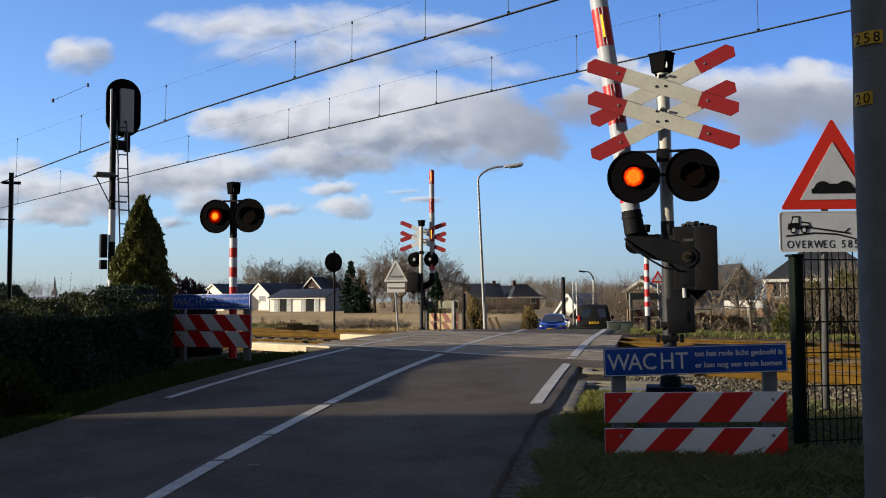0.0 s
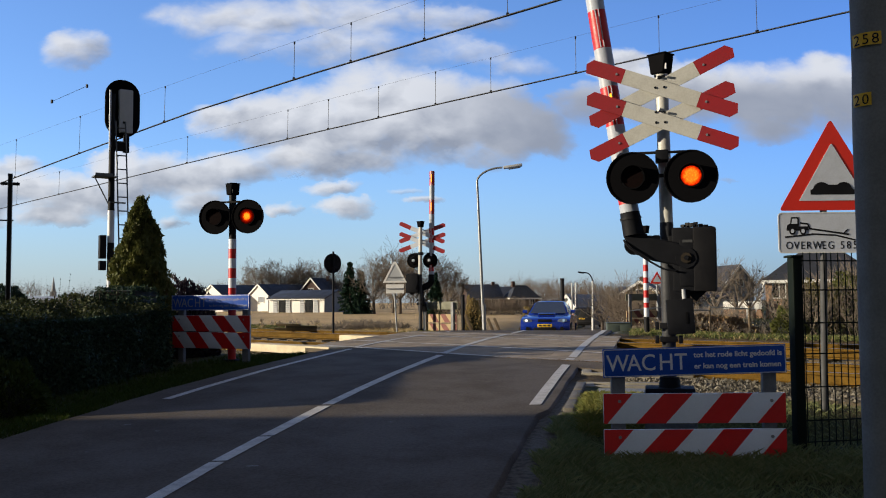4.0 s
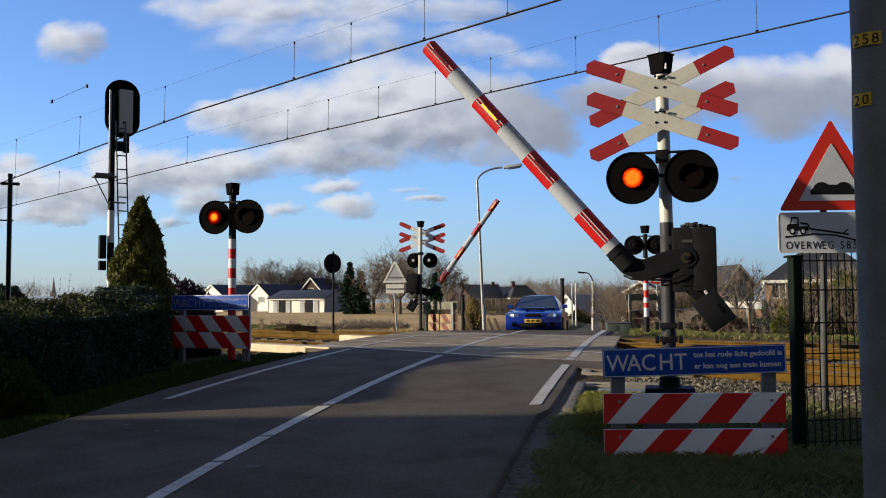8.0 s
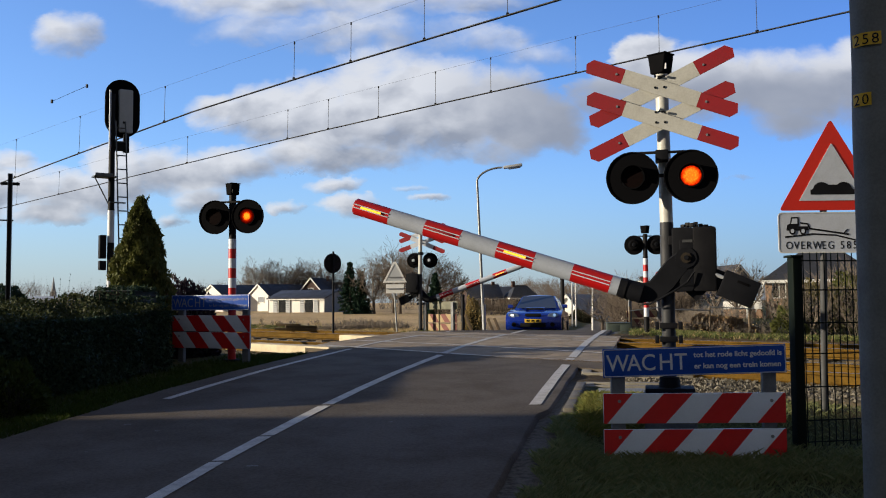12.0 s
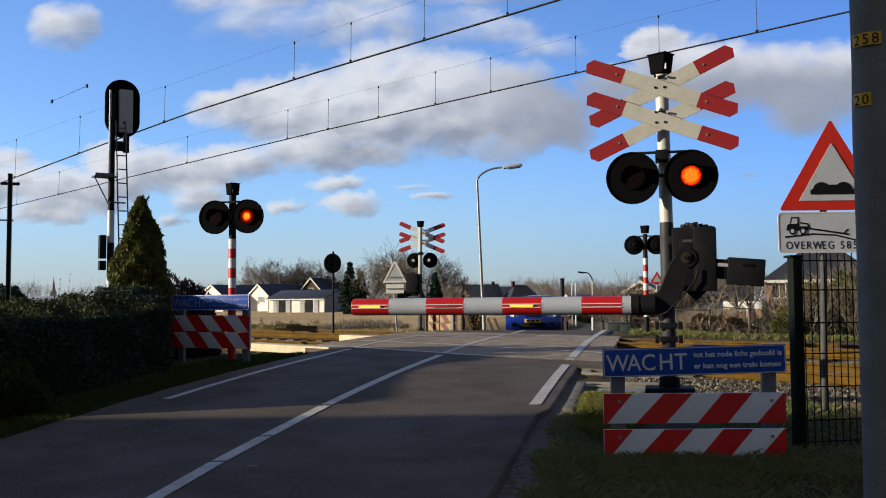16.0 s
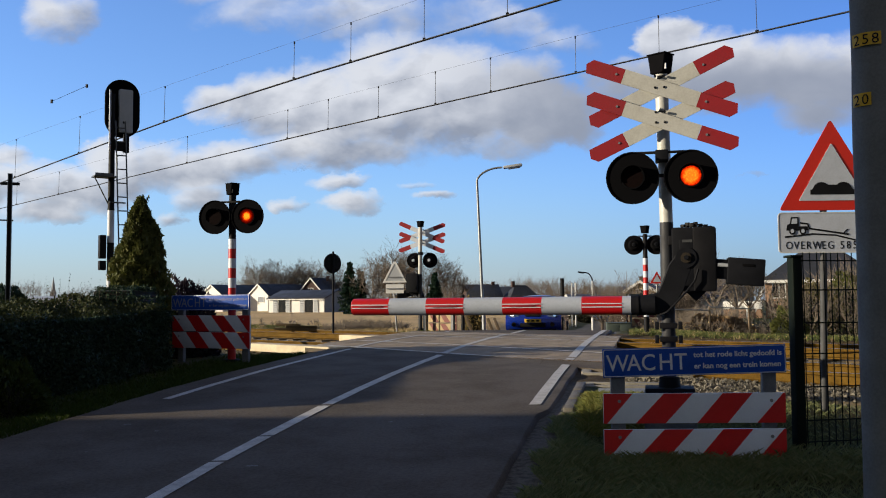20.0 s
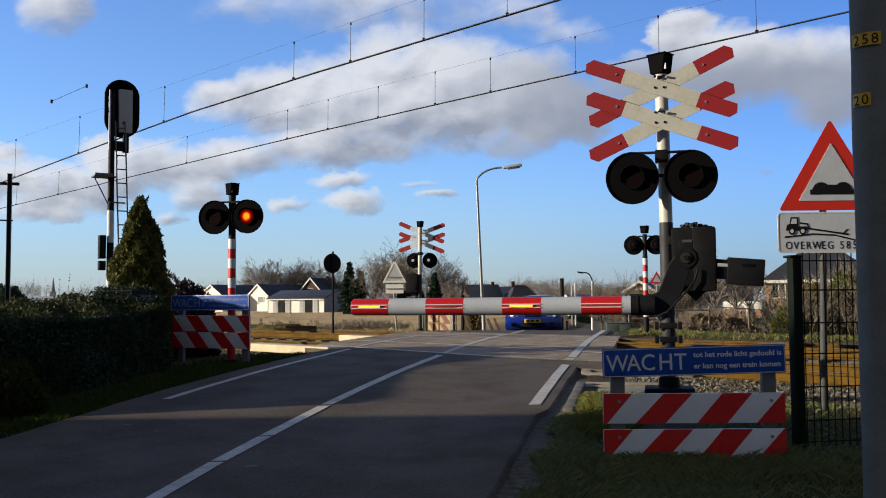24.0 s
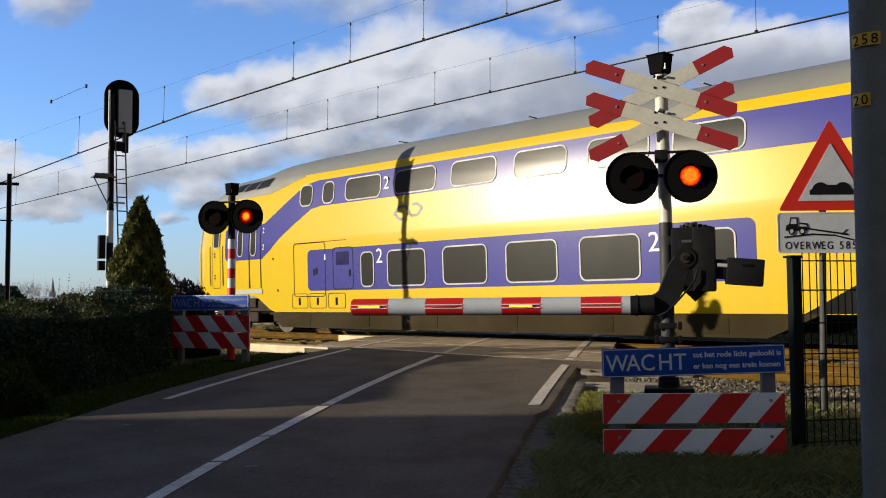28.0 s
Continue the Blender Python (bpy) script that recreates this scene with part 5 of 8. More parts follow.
# ---- sign, fence ----
def humps_sign(x, y):
    s = thing("warning_sign", pose(x, y, -0.040, 0, 0, -2), "red triangular hump sign over a white panel with black truck", "road sign")
    s.scale = (1.052, 1.052, 1.052)
    a = 0.485
    h = a * math.sqrt(3)

    def tri(k, r):
        pts, c = [], [(0, h * 2 / 3 * k), (-a * k, -h / 3 * k), (a * k, -h / 3 * k)]
        for i in range(3):
            p, q0, q1 = Vector(c[i]), Vector(c[i - 1]), Vector(c[(i + 1) % 3])
            e0, e1 = p + (q0 - p).normalized() * r, p + (q1 - p).normalized() * r
            pts += [((1 - t) ** 2 * e0 + 2 * t * (1 - t) * p + t * t * e1)[:] for t in (0, .25, .5, .75, 1)]
        return pts
    z = 1.87
    pl = part("sign_plate", prism(shifted(tri(1.0, 0.04), 0, z), 0.006), M["signred"], s, "red triangular plate")
    part("sign_field", prism(shifted(tri(0.63, 0.012), 0, z - 0.015), 0.004, at=(0, -0.006, 0)), M["white"], pl)
    hump = [(-0.20, -0.10), (0.20, -0.10), (0.20, -0.055), (0.185, -0.055)]
    hump += [(0.10 + 0.075 * math.cos(t), -0.055 + 0.068 * math.sin(t)) for t in np.linspace(0.25, math.pi - 0.7, 8)]
    hump += [(-0.10 + 0.075 * math.cos(t), -0.055 + 0.068 * math.sin(t)) for t in np.linspace(0.7, math.pi - 0.25, 8)]
    hump += [(-0.185, -0.055), (-0.20, -0.055)]
    part("hump_symbol", prism(shifted(hump, 0, z - 0.035), 0.003, at=(0, -0.010, 0)), M["black"], pl)
    pn = part("sub_panel", prism(shifted(rounded(1.00, 0.372, 0.035, 4), 0, 1.387), 0.008, bevel=0.002), M["white"], s, "white panel with a low-loader symbol and lettering")
    part("panel_rim", ring(shifted(rounded(1.00, 0.372, 0.035, 4), 0, 1.387), shifted(rounded(0.98, 0.352, 0.028, 4), 0, 1.387), 0.002, (0, -0.0055, 0)), M["trim"], pn)
    x = -0.436
    for ch in "OVERWEG 585":
        if ch != " ":
            text("letter", ch, 0.100, pose(x, -0.005, 1.238) @ Matrix.Diagonal((0.82, 1, 1, 1)), M["black"], pn, 0.001)
        x += {"O": 0.076, "V": 0.062, "E": 0.054, "R": 0.060, "W": 0.084, "G": 0.068, " ": 0.048}.get(ch, 0.060) * 0.965

    def ink(bm):
        shrink(bm)
        part("pictogram", bm, M["black"], pn)

    def shrink(bm):
        bmesh.ops.transform(bm, matrix=Matrix.Translation((ox, 0, oz)) @ Matrix.Diagonal((0.80, 1, 0.95, 1)) @ Matrix.Translation((-ox, 0, -oz)), verts=bm.verts)
        return bm
    y = -0.0062
    ox, oz = -0.425, 1.388
    ink(prism(shifted([(0, 0.035), (0.01, 0.075), (0.04, 0.085), (0.055, 0.15), (0.14, 0.15), (0.14, 0.06), (0.24, 0.06), (0.25, 0.02), (0.0, 0.02)], ox, oz), 0.002, at=(0, y, 0)))
    part("pictogram_window", shrink(prism(shifted([(0.055, 0.085), (0.068, 0.135), (0.122, 0.135), (0.122, 0.085)], ox, oz), 0.002, at=(0, y - 0.002, 0))), M["white"], pn)
    for wx in (0.065, 0.185):
        ink(disc(0.036, 0.002, (ox + wx, y - 0.002, oz + 0.015), 18))
        part("pictogram_window", shrink(disc(0.020, 0.002, (ox + wx, y - 0.004, oz + 0.015), 14)), M["white"], pn)
    ink(prism(shifted([(0.155, 0.10), (0.155, 0.085), (0.235, 0.075), (0.255, 0.03), (0.70, -0.03), (0.70, -0.012), (0.265, 0.045), (0.245, 0.09)], ox, oz), 0.002, at=(0, y, 0)))
    ink(prism(shifted([(-0.02, -0.035), (-0.02, -0.05), (0.30, -0.022), (0.55, -0.035), (0.80, -0.09), (0.80, -0.075), (0.55, -0.02), (0.30, -0.007)], ox, oz), 0.002, at=(0, y, 0)))
    ink(prism(shifted([(0.62, -0.02), (0.64, -0.02), (0.70, 0.03), (0.68, 0.03)], ox, oz), 0.002, at=(0, y, 0)))
    part("sign_pole", rod((-0.13, 0.03, -0.60), (-0.06, 0.03, 2.2), 0.03, seg=14), M["darkgalv"], s, "leaning dull galvanised pole")
    for zz in (1.25, 1.42, 1.62, 1.95):
        part("pole_clamp", box((0.14, 0.05, 0.03), (-0.085, 0.03, zz), 0.004), M["galv"], s)


humps_sign(3.745, 8.75)


def mesh_fence():
    f = thing("mesh_fence", pose(2.98, 7.78, -0.52, 0, 0, 12), "dark green welded mesh fence with a square post", "fence")
    part("fence_post", box((0.088, 0.088, 1.66), (0.01, 0, 0.83), 0.008), M["greenpost"], f)
    part("post_cap", box((0.115, 0.115, 0.02), (0, 0, 1.665), 0.004), M["greenpost"], f)
    part("fence_post", box((0.08, 0.08, 1.70), (2.5, 0, 0.85), 0.008), M["greenpost"], f)
    for i in range(74):
        part("upright_wire", rod((0.09 + i * 0.067, 0, 0.06), (0.09 + i * 0.067, 0, 1.70), 0.0048, seg=6), M["greenpost"], f)
    for z in (0.1, 0.28, 0.56, 0.84, 1.10, 1.38, 1.63):
        part("cross_wire", rod((0.05, -0.006, z), (5.0, -0.006, z), 0.0058, seg=6), M["greenpost"], f)


mesh_fence()


def street_lamp(x, y, h, reach, m_turn, label, r=0.055, lean=0.06, arm=0.35, head="panelgrey"):
    g = float(ground_z(x, y))
    s = thing("street_lamp", pose(x, y, g, 0, 0, m_turn), label, "street lamp", "street lamps")
    h -= g
    bm = rod((0, 0, 0), (-lean, 0, h - arm), r, r * 0.7, 14)
    part("lamp_column", bm, M["galv" if head == "panelgrey" else "trim"], s)
    part("column_base", rod((0, 0, 0), (-0.008, 0, 1.1), r * 1.12, r * 1.08, 14), M["galv" if head == "panelgrey" else "trim"], s)
    prev = Vector((-lean, 0, h - arm))
    bm = bmesh.new()
    for i in range(1, 9):
        t = i / 8
        q = Vector((-lean + (reach * 0.75 + lean - 0.06) * t ** 1.6, 0, h - arm + (arm + 0.07) * math.sin(t * math.pi / 2)))
        rod(prev, q, r * 0.6 if head == "panelgrey" else 0.045, r * 0.58 if head == "panelgrey" else 0.045, 10, bm)
        prev = q
    part("lamp_bracket", bm, M["galv" if head == "panelgrey" else head], s)
    e = prev + Vector((reach * 0.25 + 0.35, 0, 0.06))
    mid = (prev + e) / 2
    part("lamp_housing", box((0.62, 0.20, 0.09), tuple(mid + Vector((0.05, 0, 0.0))), 0.03, (0, -7, 0)), M[head], s)
    part("lamp_bowl", box((0.40, 0.15, 0.05), tuple(mid + Vector((0.1, 0, -0.055))), 0.02, (0, -7, 0)), M["headglass" if head == "panelgrey" else head], s)


street_lamp(1.33, 30.0, 5.12, 0.95, -8, "tall grey street lamp with a curved arm", lean=0.19)
street_lamp(11.70, 72.0, 2.94, 0.72, 180, "slim white street lamp column beside the far road", 0.085, 0.03, 0.58, "cast")


def slim_post(x, y, z0, z1, r, material, label, name="marker_post"):
    s = thing(name, pose(x, y, z0), label, "post", "posts")
    part("post_shaft", rod((0, 0, -0.3), (0, 0, z1 - z0), r, r * 0.9, 12), material, s)
    part("post_cap", rod((0, 0, z1 - z0), (0, 0, z1 - z0 + r * 0.6), r * 1.1, r * 0.7, 12), material, s)
    part("post_collar", rod((0, 0, 0.02), (0, 0, 0.1), r * 1.25, r * 1.2, 12), material, s)


slim_post(11.93, 85.0, -1.9, 2.44, 0.078, M["trim"], "white post among the far gardens")
slim_post(12.27, 85.0, -1.9, 2.44, 0.078, M["trim"], "white post among the far gardens")
slim_post(11.05, 85.0, -1.9, 2.79, 0.20, M["black"], "thick dark post by the far road")

# signs seen from behind
rs = thing("round_sign", pose(-2.88, 24.0, -0.15, 0, 0, 217), "round road sign on a thin pole, seen from behind", "road sign", "signs seen from behind")
part("sign_pole", rod((0, 0, -0.2), (0, 0, 2.28), 0.028, seg=12), M["cast"], rs)
part("sign_disc", disc(0.26, 0.012, (0, -0.035, 1.97)), M["black"], rs, "dark back of a round plate")
for z in (1.85, 2.08):
    part("sign_bracket", box((0.30, 0.03, 0.03), (0, 0.0, z), 0.004), M["black"], rs)
ts = thing("triangular_sign", pose(-1.43, 27.2, -0.15, 0, 0, 172), "grey back of a triangular sign on a thin pole", "road sign", "signs seen from behind")
part("sign_pole", rod((-0.07, 0, -0.2), (0.09, 0, 2.25), 0.026, seg=12), M["galv"], ts)
part("sign_plate", prism([(-0.36, 1.52), (0.36, 1.52), (0.035, 2.14), (-0.035, 2.14)], 0.01, at=(0, 0.03, 0)), M["panelgrey"], ts)
part("plate_rim", ring([(-0.36, 1.52), (0.36, 1.52), (0.035, 2.14), (-0.035, 2.14)], [(-0.28, 1.57), (0.28, 1.57), (0.01, 2.07), (-0.01, 2.07)], 0.02, (0, 0.035, 0)), M["trim"], ts)
part("sub_panel", prism([(-0.27, 1.20), (0.27, 1.20), (0.27, 1.47), (-0.27, 1.47)], 0.01, at=(0, 0.03, 0)), M["trim"], ts)
part("sign_bracket", box((0.5, 0.03, 0.03), (0, 0.05, 1.34)), M["galv"], ts)
part("sign_bracket", box((0.4, 0.03, 0.03), (0, 0.05, 1.68)), M["galv"], ts)

fs = thing("far_warning_sign", pose(9.33, 40.0, -0.82), "small red-rimmed triangular warning sign by the far road", "road sign", "signs seen from behind")
part("sign_pole", rod((0, 0, -0.3), (0, 0, 2.82), 0.028, seg=10), M["galv"], fs)
tp = part("sign_plate", prism([(-0.31, 2.34), (0.31, 2.34), (0, 2.88)], 0.012, at=(0, -0.05, 0)), M["signred"], fs)
part("sign_field", prism([(-0.18, 2.41), (0.18, 2.41), (0, 2.73)], 0.004, at=(0, -0.06, 0)), M["white"], tp)

# trackside furniture beyond the tracks
cb = thing("trackside_cabinet", pose(5.15, 27.0, -0.32, 0, 0, -4), "low green-grey steel trackside cabinet in the verge", "cabinet")
part("cabinet_body", box((0.70, 0.35, 0.44), (0, 0, 0.22), 0.012), M["greenbox"], cb)
part("cabinet_lid", box((0.74, 0.39, 0.03), (0, 0, 0.455), 0.01), M["greenbox"], cb)
part("cabinet_door", box((0.32, 0.012, 0.34), (-0.17, -0.178, 0.22), 0.003), M["greenbox"], cb)
part("cabinet_door", box((0.32, 0.012, 0.34), (0.17, -0.178, 0.22), 0.003), M["greenbox"], cb)
slim_post(0.62, 29.0, -0.35, 0.98, 0.06, M["black"], "dark square-cut post beside the far barrier")
pl = thing("plank_heap", pose(-4.25, 26.4, -0.02, 0, 0, 10), "heap of old timber planks beside the track", "timber")
for i, (x, z, ln, a) in enumerate(((0, 0.05, 1.2, 0), (0.15, 0.12, 0.9, 6), (-0.2, 0.18, 0.7, -9), (0.3, 0.05, 0.6, 20))):
    part("plank", box((ln, 0.2, 0.07), (x, 0.05 * i, z), 0.006, (0, 2, a)), M["sleeper"], pl)
for x, y, h in ((0.95, 28.4, 0.75), (1.62, 29.0, 0.6), (1.85, 29.4, 0.6)):
    st = thing("leaning_stake", pose(x, y, -0.3, 0, -22, 0), "leaning weathered wooden stake", "stake", "stakes")
    part("stake", box((0.09, 0.09, h), (0, 0, h / 2), 0.006), M["wood"], st)


def rail_fence():
    f = thing("wooden_fence", pose(5.6, 27.6, -0.3, 0, 0, 6), "weathered wooden post and rail fence", "fence")
    for i in range(4):
        part("fence_post", box((0.05, 0.05, 0.9), (i * 1.25, 0, 0.45), 0.008), M["wood"], f)
    for i in range(3):
        part("fence_rail", box((1.3, 0.025, 0.035), (0.62 + i * 1.25, -0.04, 0.84 - 0.05 * (i % 2)), 0.006, (0, (-6, 2, 3)[i], 0)), M["galv"], f)


rail_fence()


# ---- houses and barns ----
def house(name, m, label, wide, deep, wall_h, ridge, wall, roof, gable_front=False, openings=(), chimney=None, category="house", hip=False):
    """Walls with set-in windows and doors, a pitched roof with overhang. Front towards -y."""
    h = thing(name, m, label, category, "buildings")
    if gable_front:
        front = [(-wide / 2, -1.0), (wide / 2, -1.0), (wide / 2, wall_h), (0, ridge), (-wide / 2, wall_h)]
        bm = prism(front, deep, at=(0, deep / 2, 0))
        part("wall", bm, wall, h)
        for s in (-1, 1):
            ln = math.hypot(wide / 2 + 0.35, (ridge - wall_h) * (1 + 0.35 / (wide / 2)))
            a = math.degrees(math.atan2(ridge - wall_h, wide / 2))
            part("roof", box((ln, deep + 0.5, 0.16), (s * (wide / 4 + 0.14), deep / 2, (ridge + wall_h) / 2 + 0.02), 0.02, (0, s * a, 0)), roof, h)
            part("bargeboard", box((ln, 0.08, 0.24), (s * (wide / 4 + 0.14), -0.26, (ridge + wall_h) / 2 - 0.02), 0, (0, s * a, 0)), M["trim"], h)
    elif hip:
        part("wall", box((wide, deep, wall_h + 1.0), (0, deep / 2, (wall_h - 1.0) / 2)), wall, h)
        e, w, d = 0.4, wide / 2 + 0.4, deep / 2
        v = [(-w, -e, wall_h), (w, -e, wall_h), (w, deep + e, wall_h), (-w, deep + e, wall_h), (-w + d * 0.8, d, ridge), (w - d * 0.8, d, ridge)]
        raw("roof", v, [(3, 2, 1, 0), (0, 1, 5, 4), (1, 2, 5), (2, 3, 4, 5), (3, 0, 4)], roof, h)
        part("eaves_board", box((wide + 0.9, 0.06, 0.24), (0, -0.44, wall_h - 0.02)), M["trim"], h)
        part("eaves_board", box((0.06, deep + 0.8, 0.24), (-w - 0.03, d, wall_h - 0.02)), M["trim"], h)
    else:
        side = [(0, -1.0), (deep, -1.0), (deep, wall_h), (deep / 2, ridge), (0, wall_h)]
        part("wall", prism(side, wide, "yz"), wall, h)
        for s in (-1, 1):
            ln = math.hypot(deep / 2 + 0.35, (ridge - wall_h) * (1 + 0.35 / (deep / 2)))
            a = math.degrees(math.atan2(ridge - wall_h, deep / 2))
            part("roof", box((wide + 0.6, ln, 0.16), (0, deep / 2 + s * (deep / 4 + 0.14), (ridge + wall_h) / 2 + 0.02), 0.02, (-s * a, 0, 0)), roof, h)
        part("gutter", box((wide + 0.5, 0.14, 0.12), (0, -0.40, wall_h - 0.16)), M["trim"], h)
    for kind, x, z, w, hh in openings:
        fr = part("window" if kind == "w" else "door", ring(shifted(rounded(w + 0.16, hh + 0.16, 0.01, 1), x, z), shifted(rounded(w, hh, 0.01, 1), x, z), 0.12, (0, -0.03, 0)), M["trim"], h)
        part("pane", box((w, 0.05, hh), (x, -0.01, z)), M["darkwin"] if kind != "g" else M["greywall"], fr)
        if kind == "w":
            part("glazing_bar", box((0.06, 0.06, hh), (x, -0.04, z)), M["trim"], fr)
    if chimney:
        part("chimney", box((0.5, 0.5, 1.0), (chimney, deep / 2, ridge + 0.15), 0.03), M["darkbrick"], h)
    return h


GF = -0.70
bn = house("barn", pose(-23.6, 147.0, GF - 0.25, 0, 0, -25), "long white barn with dark doors, pale shutters and grey roof", 10.6, 7.7, 2.5, 3.75, M["render"], M["roofgrey"],
           openings=(("d", -2.65, 1.1, 1.45, 2.3), ("d", 2.5, 1.1, 1.55, 2.3)), category="barn")
for x in (-3.95, -1.45, 1.2, 3.8):
    sh = part("shutter", box((0.80, 0.08, 2.3), (x, -0.10, 1.1)), M["panelgrey"], bn)
    for k in range(7):
        part("louvre", box((0.66, 0.03, 0.12), (x, -0.15, 0.2 + 0.3 * k), 0, (30, 0, 0)), M["greywall"], sh)
# grey sheet over the right gable: the end wall's shade as colour
part("end_wall_cladding", prism([(0.05, -0.9), (7.65, -0.9), (7.65, 2.45), (3.85, 3.7), (0.05, 2.45)], 0.04, "yz", (5.33, 0, 0)), M["greywall"], bn)
house("barn", pose(-35.3, 175.0, GF, 0, 0, -35), "white gabled barn with a long grey roof", 5.2, 18, 3.0, 5.0, M["render"], M["roofgrey"], True, (("g", 0.8, 2.2, 1.6, 1.0),), category="barn")
house("barn", pose(-44.5, 176.0, GF, 0, 0, -35), "white gabled barn with a long grey roof", 6.5, 16, 2.9, 5.0, M["render"], M["roofgrey"], True, category="barn")
house("farmhouse", pose(-26.3, 182.0, GF, 0, 0, -20), "brick farmhouse with steep dark roof", 6.0, 9, 3.0, 6.3, M["darkbrick"], M["roof"], True, (("w", 0, 3.9, 1.0, 1.0),), 1.5)
house("greenhouse", pose(-134, 300, GF, 0, 0, 0), "long low pale greenhouse", 24, 8, 2.8, 4.2, M["render"], M["panelgrey"], category="greenhouse")
ch = thing("church", pose(-383, 900, -2, 0, 0, 0), "distant church with a slender spire", "church")
part("tower", box((4.5, 4.5, 16), (0, 0, 8)), M["greywall"], ch)
part("spire", rod((0, 0, 16), (0, 0, 30), 2.4, 0.15, 8), M["greywall"], ch)
part("nave", prism([(-6, 0), (6, 0), (6, 8), (0, 14), (-6, 8)], 26, "xz", (10, 14, 0)), M["greywall"], ch)
house("house", pose(7.0, 150, GF, 0, 0, 10), "dark brick house with steep tiled roof", 5.4, 7, 2.1, 4.2, M["darkbrick"], M["roof"], False, (("w", -2, 1.5, 1.1, 1.2), ("w", 1.5, 1.5, 1.1, 1.2)), 2)
house("house", pose(13.4, 150, GF, 0, 0, 14), "dark house with a steep hipped roof and chimney", 4.6, 4.4, 2.0, 4.2, M["darkbrick"], M["roof"], False, (("w", -1.2, 1.5, 0.8, 1.0), ("w", 1.2, 1.5, 0.8, 1.0)), -1.3, hip=True)
house("house", pose(9.2, 165, GF, 0, 0, -15), "brick house with dark roof", 7.5, 8, 2.3, 4.1, M["darkbrick"], M["roof"], False, (("w", -2, 1.5, 1.1, 1.2),), -2)
house("cottage", pose(14.6, 108, GF, 0, 0, -38), "white gabled cottage with a long pale grey roof", 3.0, 9, 0.1, 2.0, M["render"], M["greywall"], True)
house("house", pose(35.6, 110, GF, 0, 0, 8), "small grey gabled house behind bare trees", 3.6, 8, 3.4, 5.5, M["greywall"], M["roofgrey"], True, (("w", 0, 3.6, 0.8, 0.9),))
house("house", pose(19.35, 90, GF, 0, 0, -18), "yellowish brick house with white bargeboards and chimney", 3.1, 8, 2.3, 3.3, M["wood2"], M["roof"], True, (("w", 0, 2.2, 0.7, 0.7),), -0.2)
bh = house("house", pose(29.95, 72.4, GF, 0, 0, -22), "pinkish brick house with dark hipped roof and white trim", 8.5, 8, 2.95, 5.6, M["brick"], M["roof"], False, (("w", -3.2, 2.2, 0.9, 1.1), ("w", -0.6, 1.9, 1.3, 1.5), ("w", 2.2, 1.9, 1.3, 1.5)), hip=True)
part("conservatory_post", rod((-5.0, -0.5, 0.5), (-4.25, -0.5, 2.9), 0.10, seg=8), M["trim"], bh)
part("conservatory_wall", box((3.0, 0.5, 0.62), (-6.0, -0.4, 1.05), 0.02), M["render"], bh)
part("conservatory_wall", box((3.0, 0.45, 1.6), (-6.0, -0.36, -0.1), 0.02), M["brick"], bh)
part("conservatory_post", box((0.22, 0.2, 1.35), (-5.6, -0.8, 0.62), 0.02), M["trim"], bh)
house("bungalow", pose(24.5, 96, GF, 0, 0, -6), "pale bungalow half hidden by shrubs", 11, 8, 1.7, 2.9, M["render"], M["roofgrey"], False, (("w", -3, 1.4, 1.5, 1.1), ("w", 0.5, 1.4, 1.5, 1.1)))
house("house", pose(36.2, 64, GF, 0, 0, -32), "large house with a broad dark roof", 13, 9, 1.6, 4.6, M["darkbrick"], M["roof"], False, (("w", -3.5, 1.4, 1.0, 1.3),))

# unseen houses, added to shade the foreground and hold back sky light
house("unseen_shade_house", pose(25.0, -6.0, -1.0, 0, 0, -78), "unseen brick house added to block sky light from the right", 14, 9, 4.2, 8.5, M["darkbrick"], M["roof"], False, (("w", -3.5, 2, 1.2, 1.3), ("w", 0.5, 2, 1.2, 1.3)), 2)
house("unseen_shade_house", pose(-14.106, -9.202, -1.0, 0, 0, 74.5), "unseen brick house added to block sky light from behind left", 12, 9, 4.2, 8.5, M["darkbrick"], M["roof"], False, (("w", -3.5, 2, 1.2, 1.3), ("w", 0.5, 2, 1.2, 1.3)), 2)
house("unseen_shade_house", pose(-8.46, -0.431, -1.0, 0, 0, 74.0), "unseen tall brick house added to darken the left of the road", 9, 2.5, 6.6, 8.2, M["darkbrick"], M["roof"], False, (("w", -2.5, 2, 1.2, 1.3), ("w", 2.0, 2, 1.2, 1.3)))
house("unseen_shade_house", pose(-19.62, 7.115, -0.95, 0, 0, 176.5), "unseen brick house with low eaves added to shade the foreground", 12, 9.5, 3.0, 7.85, M["darkbrick"], M["roof"], False,
      (("w", -3.5, 0.9, 1.2, 0.9), ("w", 0.5, 0.9, 1.2, 0.9)), 2)
# ---- double-deck train ----
MOVERS = []
SECTION = [(0.55, 1.462), (1.0, 1.475), (1.6, 1.492), (2.2, 1.508), (2.36, 1.512), (2.39, 1.511), (2.6, 1.4995), (3.1, 1.472), (3.5, 1.448), (3.9, 1.402), (4.05, 1.365), (4.2, 1.29),
           (4.35, 1.14), (4.5, 0.90), (4.62, 0.52), (4.67, 0.0)]
